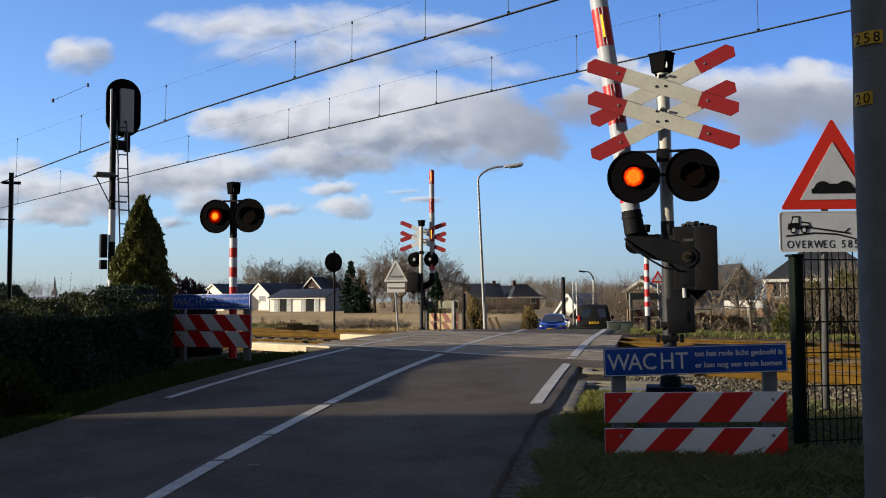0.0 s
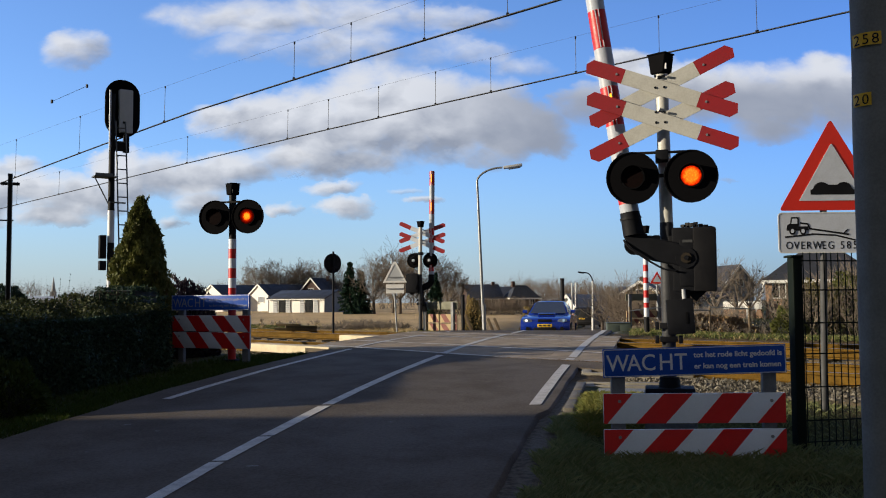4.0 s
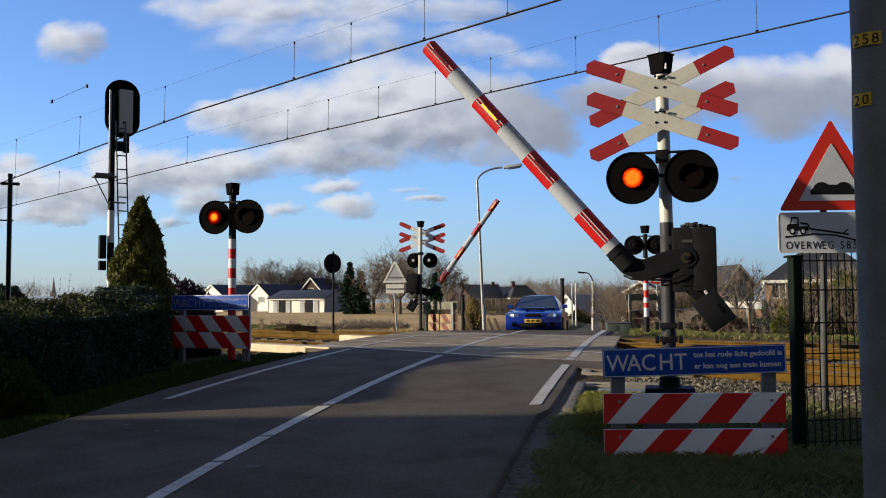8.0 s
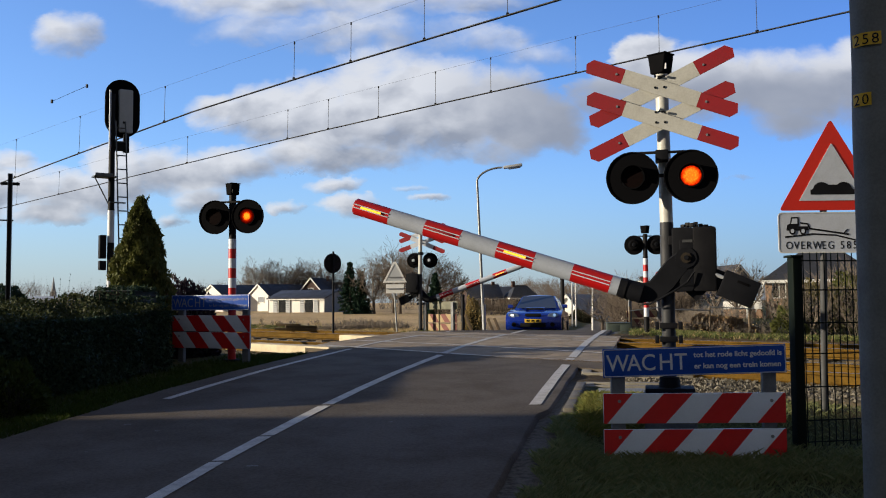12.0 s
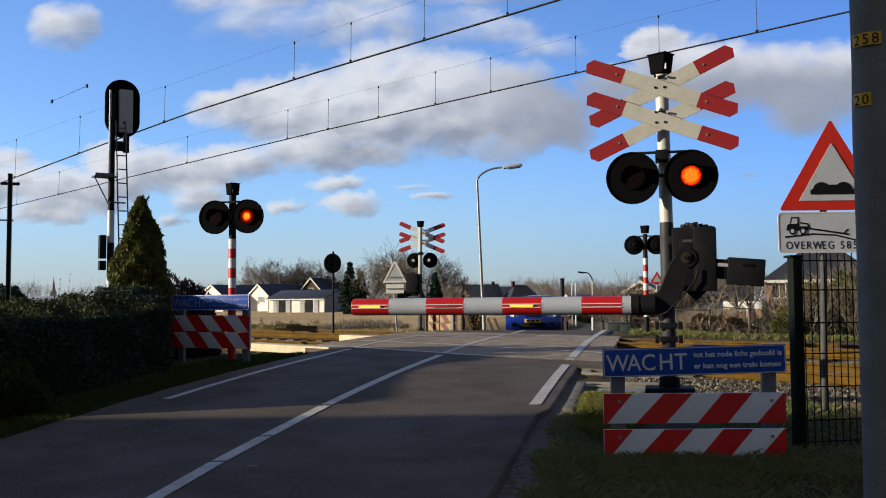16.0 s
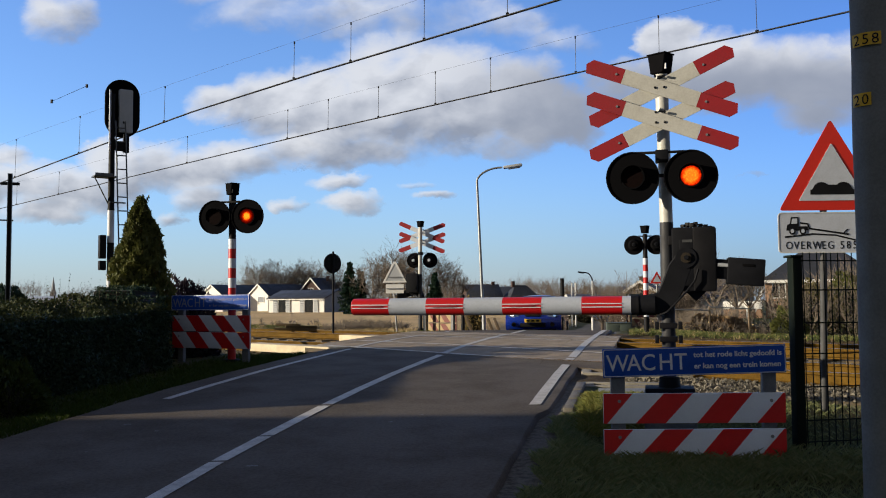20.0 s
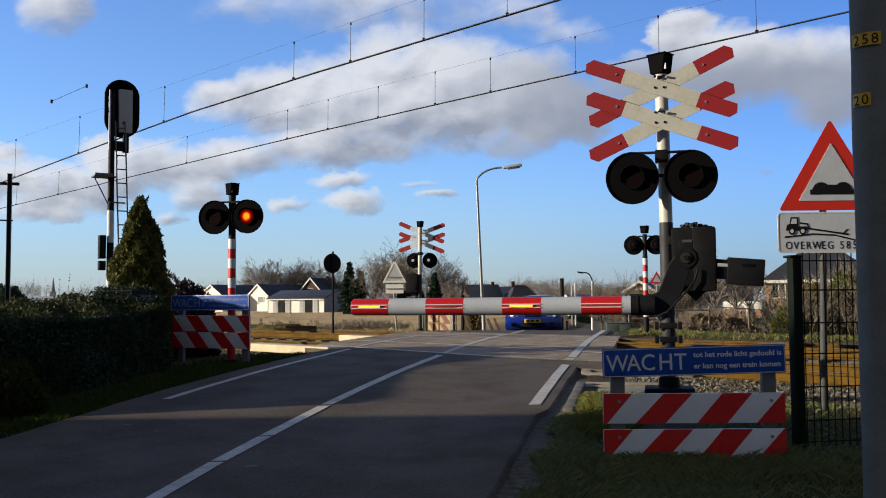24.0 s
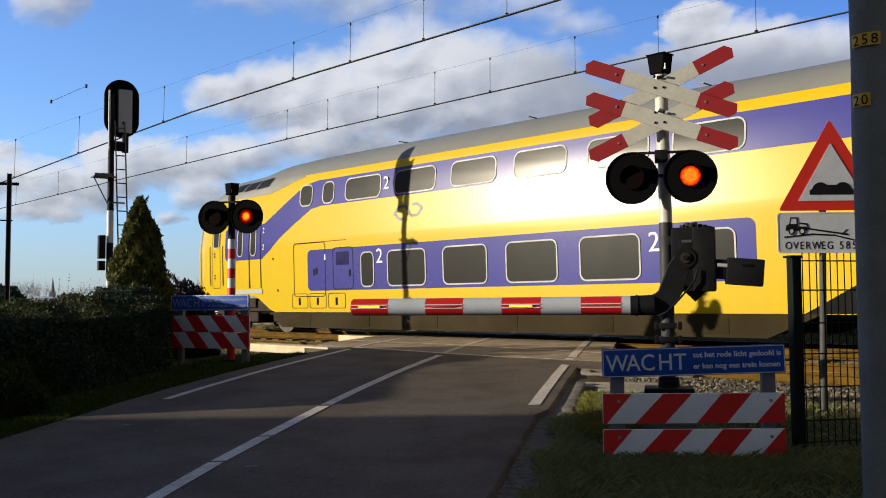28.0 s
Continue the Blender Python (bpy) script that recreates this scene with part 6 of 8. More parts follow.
# stations from the nose back: distance, half width over 1.51, roof height, lowest edge
STATIONS = [(0.28, 0.16, 2.55, 1.06), (0.32, 0.34, 2.75, 1.04), (0.40, 0.55, 3.0, 1.03), (0.55, 0.73, 3.12, 1.02), (0.76, 0.86, 3.25, 1.02), (1.05, 0.94, 3.45, 1.02),
            (1.4, 0.985, 3.92, 1.02), (1.9, 1.0, 4.24, 1.02), (2.4, 1.0, 4.40, 1.02), (3.4, 1.0, 4.44, 1.02), (3.8, 1.0, 4.48, 1.0), (4.1, 1.0, 4.53, 0.92),
            (4.4, 1.0, 4.58, 0.77), (4.65, 1.0, 4.61, 0.63), (4.9, 1.0, 4.635, 0.56), (5.6, 1.0, 4.66, 0.55), (6.2, 1.0, 4.67, 0.55)]


def side_point(s, z, full):
    """Half width of the train's body at distance s behind the nose and height z."""
    if full or s >= 6.2:
        return float(np.interp(z, [a for a, b in SECTION], [b for a, b in SECTION]))
    ss = [a[0] for a in STATIONS]
    k, top = float(np.interp(s, ss, [a[1] for a in STATIONS])), float(np.interp(s, ss, [a[2] for a in STATIONS]))
    zz = z if z < 2.2 else 2.2 + (z - 2.2) * (4.67 - 2.2) / max(0.2, top - 2.2)
    return k * float(np.interp(zz, [a for a, b in SECTION], [b for a, b in SECTION]))


def body_rows(length, nose):
    rows = []
    st = STATIONS if nose else [(0.0, 1.0, 4.67, 0.55), (0.5, 1.0, 4.67, 0.55)]
    st = st + [(s, 1.0, 4.67, 0.55) for s in np.arange(7.5, length - 0.2, 1.5)] + [(length, 1.0, 4.67, 0.55)]
    for s, k, top, low in st:
        row = []
        for z, y in SECTION:
            zz = z if z < 2.2 else 2.2 + (z - 2.2) * (top - 2.2) / (4.67 - 2.2)
            if z < 1.6:
                zz = low + (z - 0.55) * (1.6 - low) / (1.6 - 0.55)
            row.append((s, y * k, zz))
        rows.append(row)
    return rows


def shell(name, rows, i0, i1, material, parent, x0=0.0, label=""):
    """Both sides of the body between two levels of the section, closed over the top where they meet."""
    v, f = [], []
    n = i1 - i0 + 1
    for row in rows:
        for sgn in (1, -1):
            for s, y, z in row[i0:i1 + 1]:
                v.append((-(s + x0), sgn * y, z))
    for j in range(len(rows) - 1):
        for b in (0, n):
            for i in range(n - 1):
                a = j * 2 * n + b + i
                q = (a, a + 1, a + 1 + 2 * n, a + 2 * n)
                f.append(q if b == 0 else q[::-1])
    ob = raw(name, v, f, material, parent, label, shade=True)
    return ob


def side_panel(name, outline, material, parent, proud, x0, full, sides=(1, -1), label=""):
    """A painted or glazed field laid on the body's side: outline by distance and height."""
    made = None
    for sgn in sides:
        bm = bmesh.new()
        bm.faces.new([bm.verts.new((s, 0, z)) for s, z in outline])
        for z in (1.3, 1.7, 2.2, 2.36, 2.39, 2.6, 3.1, 3.5, 3.75, 3.82, 3.88, 3.94, 4.0, 4.06, 4.12, 4.18):
            g = bm.verts[:] + bm.edges[:] + bm.faces[:]
            bmesh.ops.bisect_plane(bm, geom=g, plane_co=(0, 0, z), plane_no=(0, 0, 1))
        for s in (0.40, 0.55, 0.76, 1.05, 1.4, 1.9, 2.4, 3.4, 3.8, 4.4, 5.0, 5.6, 6.2):
            if not full:
                g = bm.verts[:] + bm.edges[:] + bm.faces[:]
                bmesh.ops.bisect_plane(bm, geom=g, plane_co=(s, 0, 0), plane_no=(1, 0, 0))
        for v in bm.verts:
            s, z = v.co.x, v.co.z
            v.co = (-(s + x0), sgn * (side_point(s, z, full) + proud), z)
        bmesh.ops.recalc_face_normals(bm, faces=bm.faces)
        if sum(f.normal.y for f in bm.faces) * sgn < 0:
            bmesh.ops.reverse_faces(bm, faces=bm.faces)
        made = part(name, bm, material, parent, label)
    return made


def rim(name, w, h, s, z, r, wide, proud, x0, full, material, parent, sides=(1, -1)):
    for sgn in sides:
        a, b = rounded(w + 2 * wide, h + 2 * wide, r + wide, 4), rounded(w, h, r, 4)
        bm = bmesh.new()
        rows = []
        for pts, pr in ((a, 0.002), (a, proud), (b, proud), (b, 0.002)):
            rows.append([bm.verts.new((-(s + px + x0), sgn * (side_point(s + px, z + pz, full) + pr), z + pz)) for px, pz in pts])
        n = len(a)
        for p, q in zip(rows[:-1], rows[1:]):
            for i in range(n):
                bm.faces.new((p[i], p[(i + 1) % n], q[(i + 1) % n], q[i]))
        bmesh.ops.recalc_face_normals(bm, faces=bm.faces)
        part(name, bm, material, parent)


def train_window(car, s0, s1, z0, z1, x0, full, r=0.12):
    s, z, w, h = (s0 + s1) / 2, (z0 + z1) / 2, s1 - s0 - 0.08, z1 - z0 - 0.08
    p = side_panel("window", shifted(rounded(w, h, r), s, z), M["vglass"], car, 0.010, x0, full, label="grey tinted window")
    rim("window_rim", w, h, s, z, r, 0.030, 0.018, x0, full, M["vframe"], car)


def bogie(car, s):
    fr = part("bogie", box((3.2, 0.14, 0.22), (-s, 1.02, 0.62), 0.04), M["bogie"], car, "grimy bogie")
    part("bogie_frame", box((3.2, 0.14, 0.22), (-s, -1.02, 0.62), 0.04), M["bogie"], fr)
    part("bolster", box((0.6, 2.2, 0.25), (-s, 0, 0.62), 0.03), M["bogie"], fr)
    for dx in (-1.10, 1.10):
        part("axle", rod((-s + dx, -0.75, 0.42), (-s + dx, 0.75, 0.42), 0.08, seg=12), M["bogie"], fr)
        for y in (-0.75, 0.75):
            bm = rod((-s + dx, y - 0.065, 0.42), (-s + dx, y + 0.065, 0.42), 0.42, seg=32)
            bm = rod((-s + dx, y - 0.08, 0.42), (-s + dx, y + 0.08, 0.42), 0.14, seg=16, bm=bm)
            part("wheel", bm, M["wheel"], fr)
        for y in (-1.02, 1.02):
            part("axle_box", box((0.34, 0.22, 0.30), (-s + dx, y, 0.44), 0.04), M["bogie"], fr)
            part("spring", rod((-s + dx * 0.7, y, 0.48), (-s + dx * 0.7, y, 0.85), 0.09, seg=10), M["bogie"], fr)
    for y in (-1.1, 1.1):
        part("brake_unit", box((0.5, 0.12, 0.28), (-s, y, 0.42), 0.03), M["bogie"], fr)
        part("guard_iron", box((0.08, 0.05, 0.5), (-s + 1.75, y * 0.7, 0.38), 0.01), M["bogie"], fr)


def coach(tr, x0, length, nose):
    rows = body_rows(length, nose)
    car = shell("body", rows, 0, 10, M["vyellow"], tr, x0, "glossy yellow coach body")
    rf = shell("roof", rows, 10, 15, M["vroof"], tr, x0, "dull grey curved roof")
    full = not nose
    # closing walls
    for row, s in ((rows[0], rows[0][0][0]), (rows[-1], length)):
        pts = [(y, z) for _, y, z in row] + [(-y, z) for _, y, z in row[::-1][1:]]
        bm = bmesh.new()
        bm.faces.new([bm.verts.new((-(s + x0), y, z)) for y, z in pts])
        part("end_wall", bm, M["vyellow"] if s < 1 and nose else M["vblack"], car)
    # skirt between the bogies, dusty brown
    a0, a1 = (4.75, 18.4) if nose else (5.6, length - 5.6)
    for sgn in (1, -1):
        bm = prism([(-(a0 + x0), 0.56), (-(a1 + 0.9 + x0), 0.56), (-(a1 + x0), 0.17), (-(a0 + 0.5 + x0), 0.17)], 0.06, at=(0, sgn * 1.475, 0))
        sk = part("skirt", bm, M["vskirt"], car, "dusty brown skirt")
        for k in range(6):
            s = a0 + 1.2 + k * (a1 - a0 - 2.4) / 5
            part("skirt_hatch", box((1.1, 0.012, 0.26), (-(s + x0), sgn * 1.508, 0.36), 0.004), M["vskirt"], sk)
    part("underframe", box((length - 1.5, 2.5, 0.30), (-(length / 2 + x0 + 0.3), 0, 0.72), 0.03), M["bogie"], car)
    if nose:
        b0, b1 = 6.35, 18.25
        low = shifted(rounded(b1 - b0, 1.02, 0.14, 4), (b0 + b1) / 2, 1.60)
        side_panel("blue_band", low, M["vblue"], car, 0.004, x0, False, label="violet-blue lower band")
        up = [(2.52, 2.06), (2.60, 1.97), (4.33, 1.97), (4.65, 2.16), (5.12, 2.47), (5.67, 2.77), (6.45, 3.15), (6.83, 3.20), (length - 0.6, 3.20), (length - 0.6, 3.86), (6.7, 3.86), (6.26, 3.80),
              (5.87, 3.65), (4.45, 2.93), (4.2, 2.88), (2.62, 2.88), (2.52, 2.80)]
        side_panel("blue_band", up, M["vblue"], car, 0.004, x0, False, label="violet-blue upper band")
        for w in ((8.42, 8.92), (9.36, 10.65), (11.15, 12.46), (12.94, 14.27), (14.76, 16.11), (17.30, 17.92)):
            train_window(car, w[0], w[1], 1.14, 1.99, x0, False)
        for w in ((5.96, 6.52), (6.90, 7.39), (7.79, 9.13), (9.56, 10.94), (11.37, 12.70), (13.14, 14.49), (14.94, 16.30), (16.74, 18.12)):
            train_window(car, w[0], w[1], 3.22, 3.80, x0, False, 0.14)
        # doors, hatches and fine joints
        def joint(pts, w=0.022, closed=True, mat="vblack"):
            n = len(pts)
            for i in range(n if closed else n - 1):
                (sa, za), (sb, zb) = pts[i], pts[(i + 1) % n]
                dz, ds = zb - za, sb - sa
                ln = math.hypot(dz, ds)
                ox, oz = -dz / ln * w / 2, ds / ln * w / 2
                side_panel("joint", [(sa + ox, za + oz), (sb + ox, zb + oz), (sb - ox, zb - oz), (sa - ox, za - oz)], M[mat], car, 0.0075, x0, False, (1,))
        joint([(2.98, 1.20), (2.98, 3.08), (3.10, 3.18), (4.18, 3.18), (4.27, 3.1), (4.27, 1.20)], 0.035, False)
        joint([(3.72, 1.20), (3.72, 3.18)], 0.04, False)
        joint(shifted(rounded(0.42, 1.95, 0.08, 3), 2.04, 2.20), 0.014)
        for z in (1.50, 1.58, 2.12, 2.20):
            joint([(1.93, z), (2.0, z)], 0.04, False)
        for s, w in ((3.28, 0.15), (3.92, 0.15)):
            train_window(car, s - w / 2 - 0.08, s + w / 2 + 0.08, 2.05, 2.84, x0, False, 0.10)
        train_window(car, 1.88, 2.22, 2.34, 2.95, x0, False, 0.07)
        for s in (1.68, 2.36):
            side_panel("grab_rail_recess", [(s, 1.30), (s + 0.05, 1.30), (s + 0.05, 2.42), (s, 2.42)], M["rail"], car, 0.006, x0, False, (1,))
        side_panel("door_step", [(3.05, 1.05), (4.33, 1.05), (4.33, 1.17), (3.05, 1.17)], M["vframe"], car, 0.012, x0, False, (1,))
        joint(shifted(rounded(0.76, 1.0, 0.10, 3), 7.76, 1.62), 0.018)
        joint(shifted(rounded(1.30, 1.34, 0.10, 3), 6.42, 1.62), 0.018)
        for s, z in ((6.62, 1.55), (6.72, 1.58), (8.02, 1.50)):
            side_panel("latch", shifted(rounded(0.07, 0.17, 0.03, 2), s, z), M["vblack"], car, 0.010, x0, False, (1,))
        side_panel("notice", [(7.05, 1.84), (7.09, 1.84), (7.09, 1.98), (7.05, 1.98)], M["letter"], car, 0.010, x0, False, (1,))
        joint([(5.75, 2.30), (7.9, 2.30)], 0.012, False)
        for s, z in ((4.85, 1.95), (5.05, 1.12)):
            side_panel("lock", shifted(rounded(0.05, 0.06, 0.02, 2), s, z), M["vblack"], car, 0.010, x0, False, (1,))
        side_panel("louvre", [(7.5, 1.70), (7.98, 1.70), (7.98, 2.02), (7.5, 2.02)], M["vblue2"], car, 0.009, x0, False, (1,))
        for s in (6.0, 6.75, 7.5):
            joint(shifted(rounded(0.66, 0.36, 0.05, 2), s, 0.84), 0.014)
            side_panel("hatch_latch", [(s - 0.05, 0.74), (s + 0.03, 0.74), (s + 0.03, 0.92), (s - 0.05, 0.92)], M["vblack"], car, 0.009, x0, False, (1,))
        # class numbers and the operator's mark as plain shapes
        for s, z, k in ((8.98, 1.70, 0.48), (16.25, 1.64, 0.50), (9.20, 3.40, 0.42), (4.36, 2.66, 0.2), (4.36, 2.22, 0.2)):
            t = text("class_number", "2", k, pose(0, 0, 0), M["letter"], car, 0.001)
            t.matrix_basis = Matrix.Translation((-(s + x0), side_point(s, z, False) + 0.012, z)) @ pose(0, 0, 0, 0, 0, 180)
        for q in ([(9.60, 2.80), (9.78, 2.95), (9.98, 2.95), (10.16, 2.72), (10.36, 2.72), (10.52, 2.87)], [(9.60, 2.80), (9.78, 2.66), (9.92, 2.66)], [(10.52, 2.87), (10.36, 2.97), (10.20, 2.97)]):
            joint(q, 0.06, False, "vmark")
        # cab glass in the grey roof and windscreen
        side_panel("grey_shoulder", [(1.55, 3.45), (1.9, 3.62), (2.5, 3.68), (4.6, 3.70), (5.2, 3.82), (5.67, 3.93), (6.1, 4.02), (6.1, 4.08), (5.0, 4.06), (2.4, 3.92), (1.7, 3.66)],
                   M["vroof"], car, 0.006, x0, False, label="dull grey shoulder below the cab roof")
        for s0, s1, z0 in ((2.62, 3.18, 3.86), (3.26, 3.82, 3.87), (3.90, 4.50, 3.88)):
            side_panel("cab_glass", [(s0, z0), (s1, z0 + 0.04), (s1 + 0.16, z0 + 0.27), (s0 + 0.18, z0 + 0.24)], M["vglassdark"], car, 0.022, x0, False)
        for sgn in (1, -1):
            part("marker_lamp", disc(0.09, 0.05, (0, 0, 0), 16), M["headglass"], car).matrix_basis = pose(-(0.22 + x0), sgn * 0.75, 1.35, 0, 0, 90)
        part("coupler", box((0.7, 0.3, 0.35), (-(0.15 + x0), 0, 0.75), 0.05), M["bogie"], car)
        part("snow_plough", prism([(-(0.25 + x0), 0.50), (-(1.7 + x0), 0.56), (-(1.5 + x0), 0.2), (-(0.6 + x0), 0.2)], 2.3), M["vblack"], car)
        # pantograph well and roof seams
        for s in (9, 13, 17, 21):
            part("roof_seam", box((0.03, 1.6, 0.02), (-(s + x0), 0, 4.62), 0.004), M["vroof"], rf)
        bogie(car, 3.4)
        bogie(car, length - 3.9)
        arch = [(19.0, 0.56), (19.9, 1.05), (length - 2.3, 1.05), (length - 1.6, 0.56)]
        side_panel("wheel_arch", arch, M["vblack"], car, 0.008, x0, False, (1, -1))
        # gear hung under the cab: brake cylinders, a sand box, pipes and steps
        for s, z, w, h in ((1.35, 0.78, 0.5, 0.34), (2.0, 0.66, 0.34, 0.5), (3.4, 0.80, 0.7, 0.26), (4.95, 0.52, 0.3, 0.4)):
            part("under_gear", box((w, 0.3, h), (-(s + x0), 1.16, z), 0.03), M["bogie"], car)
        for z in (0.50, 0.70, 0.90):
            part("cab_step", box((0.45, 0.12, 0.03), (-(1.75 + x0), 1.36, z), 0.004), M["vframe"], car)
        part("brake_pipe", rod((-(0.6 + x0), 1.22, 0.95), (-(5.2 + x0), 1.22, 0.95), 0.03, seg=8), M["vframe"], car)
    else:
        side_panel("blue_band", shifted(rounded(14.5, 1.02, 0.14, 4), length / 2, 1.60), M["vblue"], car, 0.004, x0, True)
        side_panel("blue_band", [(0.6, 3.17), (length - 0.6, 3.17), (length - 0.6, 3.84), (0.6, 3.84)], M["vblue"], car, 0.004, x0, True)
        for k in range(7):
            s = length / 2 - 5.4 + k * 1.8
            train_window(car, s - 0.66, s + 0.66, 1.14, 1.99, x0, True)
        for k in range(11):
            s = length / 2 - 9.0 + k * 1.8
            train_window(car, s - 0.68, s + 0.68, 3.22, 3.80, x0, True, 0.14)
        for s in (3.8, length - 3.8):
            bogie(car, s + x0)
    return car


M["vmark"] = surface("mark_slate_blue", (0.10, 0.11, 0.20), None, 3, 0.5, bump=0.0)
M["vblue2"] = surface("dark_blue_louvre", (0.012, 0.012, 0.085), None, 3, 0.7, bump=0.0, spec=0.1)
M["vglassdark"] = surface("cab_glass", (0.012, 0.013, 0.015), None, 3, 0.5, bump=0.0, spec=0.1)
train = thing("train", pose(*along(15.38, -983, 0.0), 0, 0, 135), "yellow and violet-blue double-deck train with grey roof", "train")
coach(train, 0.0, 27.4, True)
coach(train, 28.0, 26.5, False)
SPEED, ARRIVE = 35.1, 25.03
MOVERS.append((train, [(t, Matrix.Translation(along(15.38, ARRIVE - SPEED * (28.0 - t), 0.0)) @ pose(0, 0, 0, 0, 0, 135)) for t in (0.0, 14.0, 26.0, 27.0, 28.0)]))


# ---- cars ----
def car_body(profile, width, floor, name, material, parent, tumble=0.12, belt=0.85):
    """A body drawn by its side outline: roof points narrower than the belt line, ends rounded in plan."""
    v, f = [], []
    n = len(profile)
    lanes = (-1.0, -0.90, -0.6, 0.0, 0.6, 0.90, 1.0)
    xs = [p[0] for p in profile]
    x0, x1 = min(xs), max(xs)
    for k in lanes:
        for x, z in profile:
            w = width / 2 * (1 - tumble * max(0.0, (z - belt)) / 0.6)
            e = 0.10 * abs(k) ** 3
            xx = x0 + e + (x - x0) * (x1 - x0 - 2 * e) / (x1 - x0)
            zz = z - (0.035 * k * k if z > belt - 0.2 else 0)
            v.append((xx, k * w, zz))
    m = len(lanes)
    for j in range(m - 1):
        for i in range(n):
            f.append((j * n + i, j * n + (i + 1) % n, (j + 1) * n + (i + 1) % n, (j + 1) * n + i))
    f.append(tuple(range(n))[::-1])
    f.append(tuple((m - 1) * n + i for i in range(n)))
    ob = raw(name, v, f, material, parent)
    bm = bmesh.new()
    bm.from_mesh(ob.data)
    bmesh.ops.recalc_face_normals(bm, faces=bm.faces)
    for q in bm.faces:
        q.smooth = True
    for e in bm.edges:
        if len(e.link_faces) == 2 and e.calc_face_angle(0) > 0.6:
            e.smooth = False
    bm.to_mesh(ob.data)
    bm.free()
    return ob


def car_wheel(parent, x, y, r, sgn, rim_mat):
    w = part("wheel", rod((x, y - 0.10, r), (x, y + 0.10, r), r, seg=28), M["tyre"], parent)
    part("rim", rod((x, y + sgn * 0.085, r), (x, y + sgn * 0.11, r), r * 0.66, seg=20), rim_mat, w)
    part("hub", rod((x, y + sgn * 0.10, r), (x, y + sgn * 0.12, r), r * 0.18, seg=12), M["cast"], w)


def blue_saloon():
    """Faces -x."""
    c = thing("blue_car", pose(0, 0, 0), "bright blue sporty saloon car with one lit headlamp", "car", "cars")
    low = [(-2.14, 0.26), (-2.20, 0.36), (-2.205, 0.50), (-2.17, 0.60), (-2.09, 0.69), (-1.95, 0.755), (-1.5, 0.84), (-1.0, 0.905), (-0.9, 0.92), (0.3, 0.94), (1.35, 0.95), (2.05, 0.98), (2.16, 0.90), (2.20, 0.55), (2.12, 0.28), (-2.05, 0.20)]
    b = car_body(low, 1.74, 0.2, "body", M["carblue"], c, 0.10, 0.8)
    cab = [(-0.98, 0.90), (-0.60, 1.17), (-0.28, 1.38), (-0.05, 1.435), (0.35, 1.45), (0.75, 1.435), (1.0, 1.39), (1.35, 1.17), (1.66, 0.97), (1.5, 0.90)]
    k = car_body(cab, 1.52, 0.9, "cabin", M["carblue"], c, 0.34, 0.9)

    def quad(name, pts, mat, host, label=""):
        raw(name, pts, [tuple(range(len(pts)))], mat, host, label)
    quad("windscreen", [(-0.945, -0.66, 0.945), (-0.945, 0.66, 0.945), (-0.30, 0.50, 1.385), (-0.30, -0.50, 1.385)], M["carglass"], k)
    quad("rear_window", [(1.60, -0.62, 1.04), (1.60, 0.62, 1.04), (1.07, 0.50, 1.375), (1.07, -0.50, 1.375)][::-1], M["darkwin"], k)
    for s in (-1, 1):
        quad("side_window", [(-0.62, s * 0.755, 0.98), (1.22, s * 0.755, 0.98), (0.86, s * 0.605, 1.31), (-0.14, s * 0.605, 1.31)], M["darkwin"], k)
        part("pillar", box((0.05, 0.02, 0.42), (0.38, s * 0.71, 1.16), 0.004, (s * 20, 0, 0)), M["carblue"], k)
        part("mirror", box((0.12, 0.17, 0.12), (-0.62, s * 0.89, 1.02), 0.03), M["carblue"], c)
        bm = prism([(s * a, e) for a, e in ((0.44, 0.60), (0.50, 0.575), (0.66, 0.575), (0.76, 0.61), (0.79, 0.67), (0.74, 0.715), (0.60, 0.725), (0.47, 0.69))], 0.10, "yz", (-2.09, 0, 0), bevel=0.012)
        hl = part("headlamp", bm, M["headglass"], c)
        part("lamp_reflector", rod((-2.155, s * 0.66, 0.655), (-2.13, s * 0.66, 0.655), 0.05, seg=14), M["glint"], hl)
        if s == 1:
            part("lit_bulb", box((0.03, 0.09, 0.06), (-2.168, s * 0.66, 0.655), 0.02, (0, 14, 0)), M["headlamp"], hl, "lit headlamp bulb")
        part("fog_lamp", rod((-2.215, s * 0.60, 0.36), (-2.17, s * 0.60, 0.36), 0.07, seg=16), M["vblack"], c)
        part("side_skirt", box((2.3, 0.05, 0.10), (0, s * 0.85, 0.24), 0.02), M["carblue"], c)
        car_wheel(c, -1.32, s * 0.79, 0.315, s, M["alloy"])
        car_wheel(c, 1.28, s * 0.79, 0.315, s, M["alloy"])
        part("tail_lamp", box((0.06, 0.30, 0.14), (2.17, s * 0.66, 0.80), 0.02), M["fadedred"], c)
    part("grille", box((0.04, 0.50, 0.09), (-2.178, 0, 0.655), 0.03), M["vblack"], c)
    part("lower_intake", box((0.05, 0.80, 0.12), (-2.195, 0, 0.345), 0.03), M["vblack"], c)
    sc = part("bonnet_scoop", box((0.5, 0.62, 0.10), (-1.30, 0, 0.90), 0.03, (0, -7, 0)), M["carblue"], c)
    part("scoop_mouth", box((0.02, 0.52, 0.055), (-1.555, 0, 0.885), 0.006), M["vblack"], sc)
    np_ = part("number_plate", box((0.02, 0.52, 0.11), (-2.225, 0, 0.475), 0.003), M["numberplate"], c, "yellow plate")
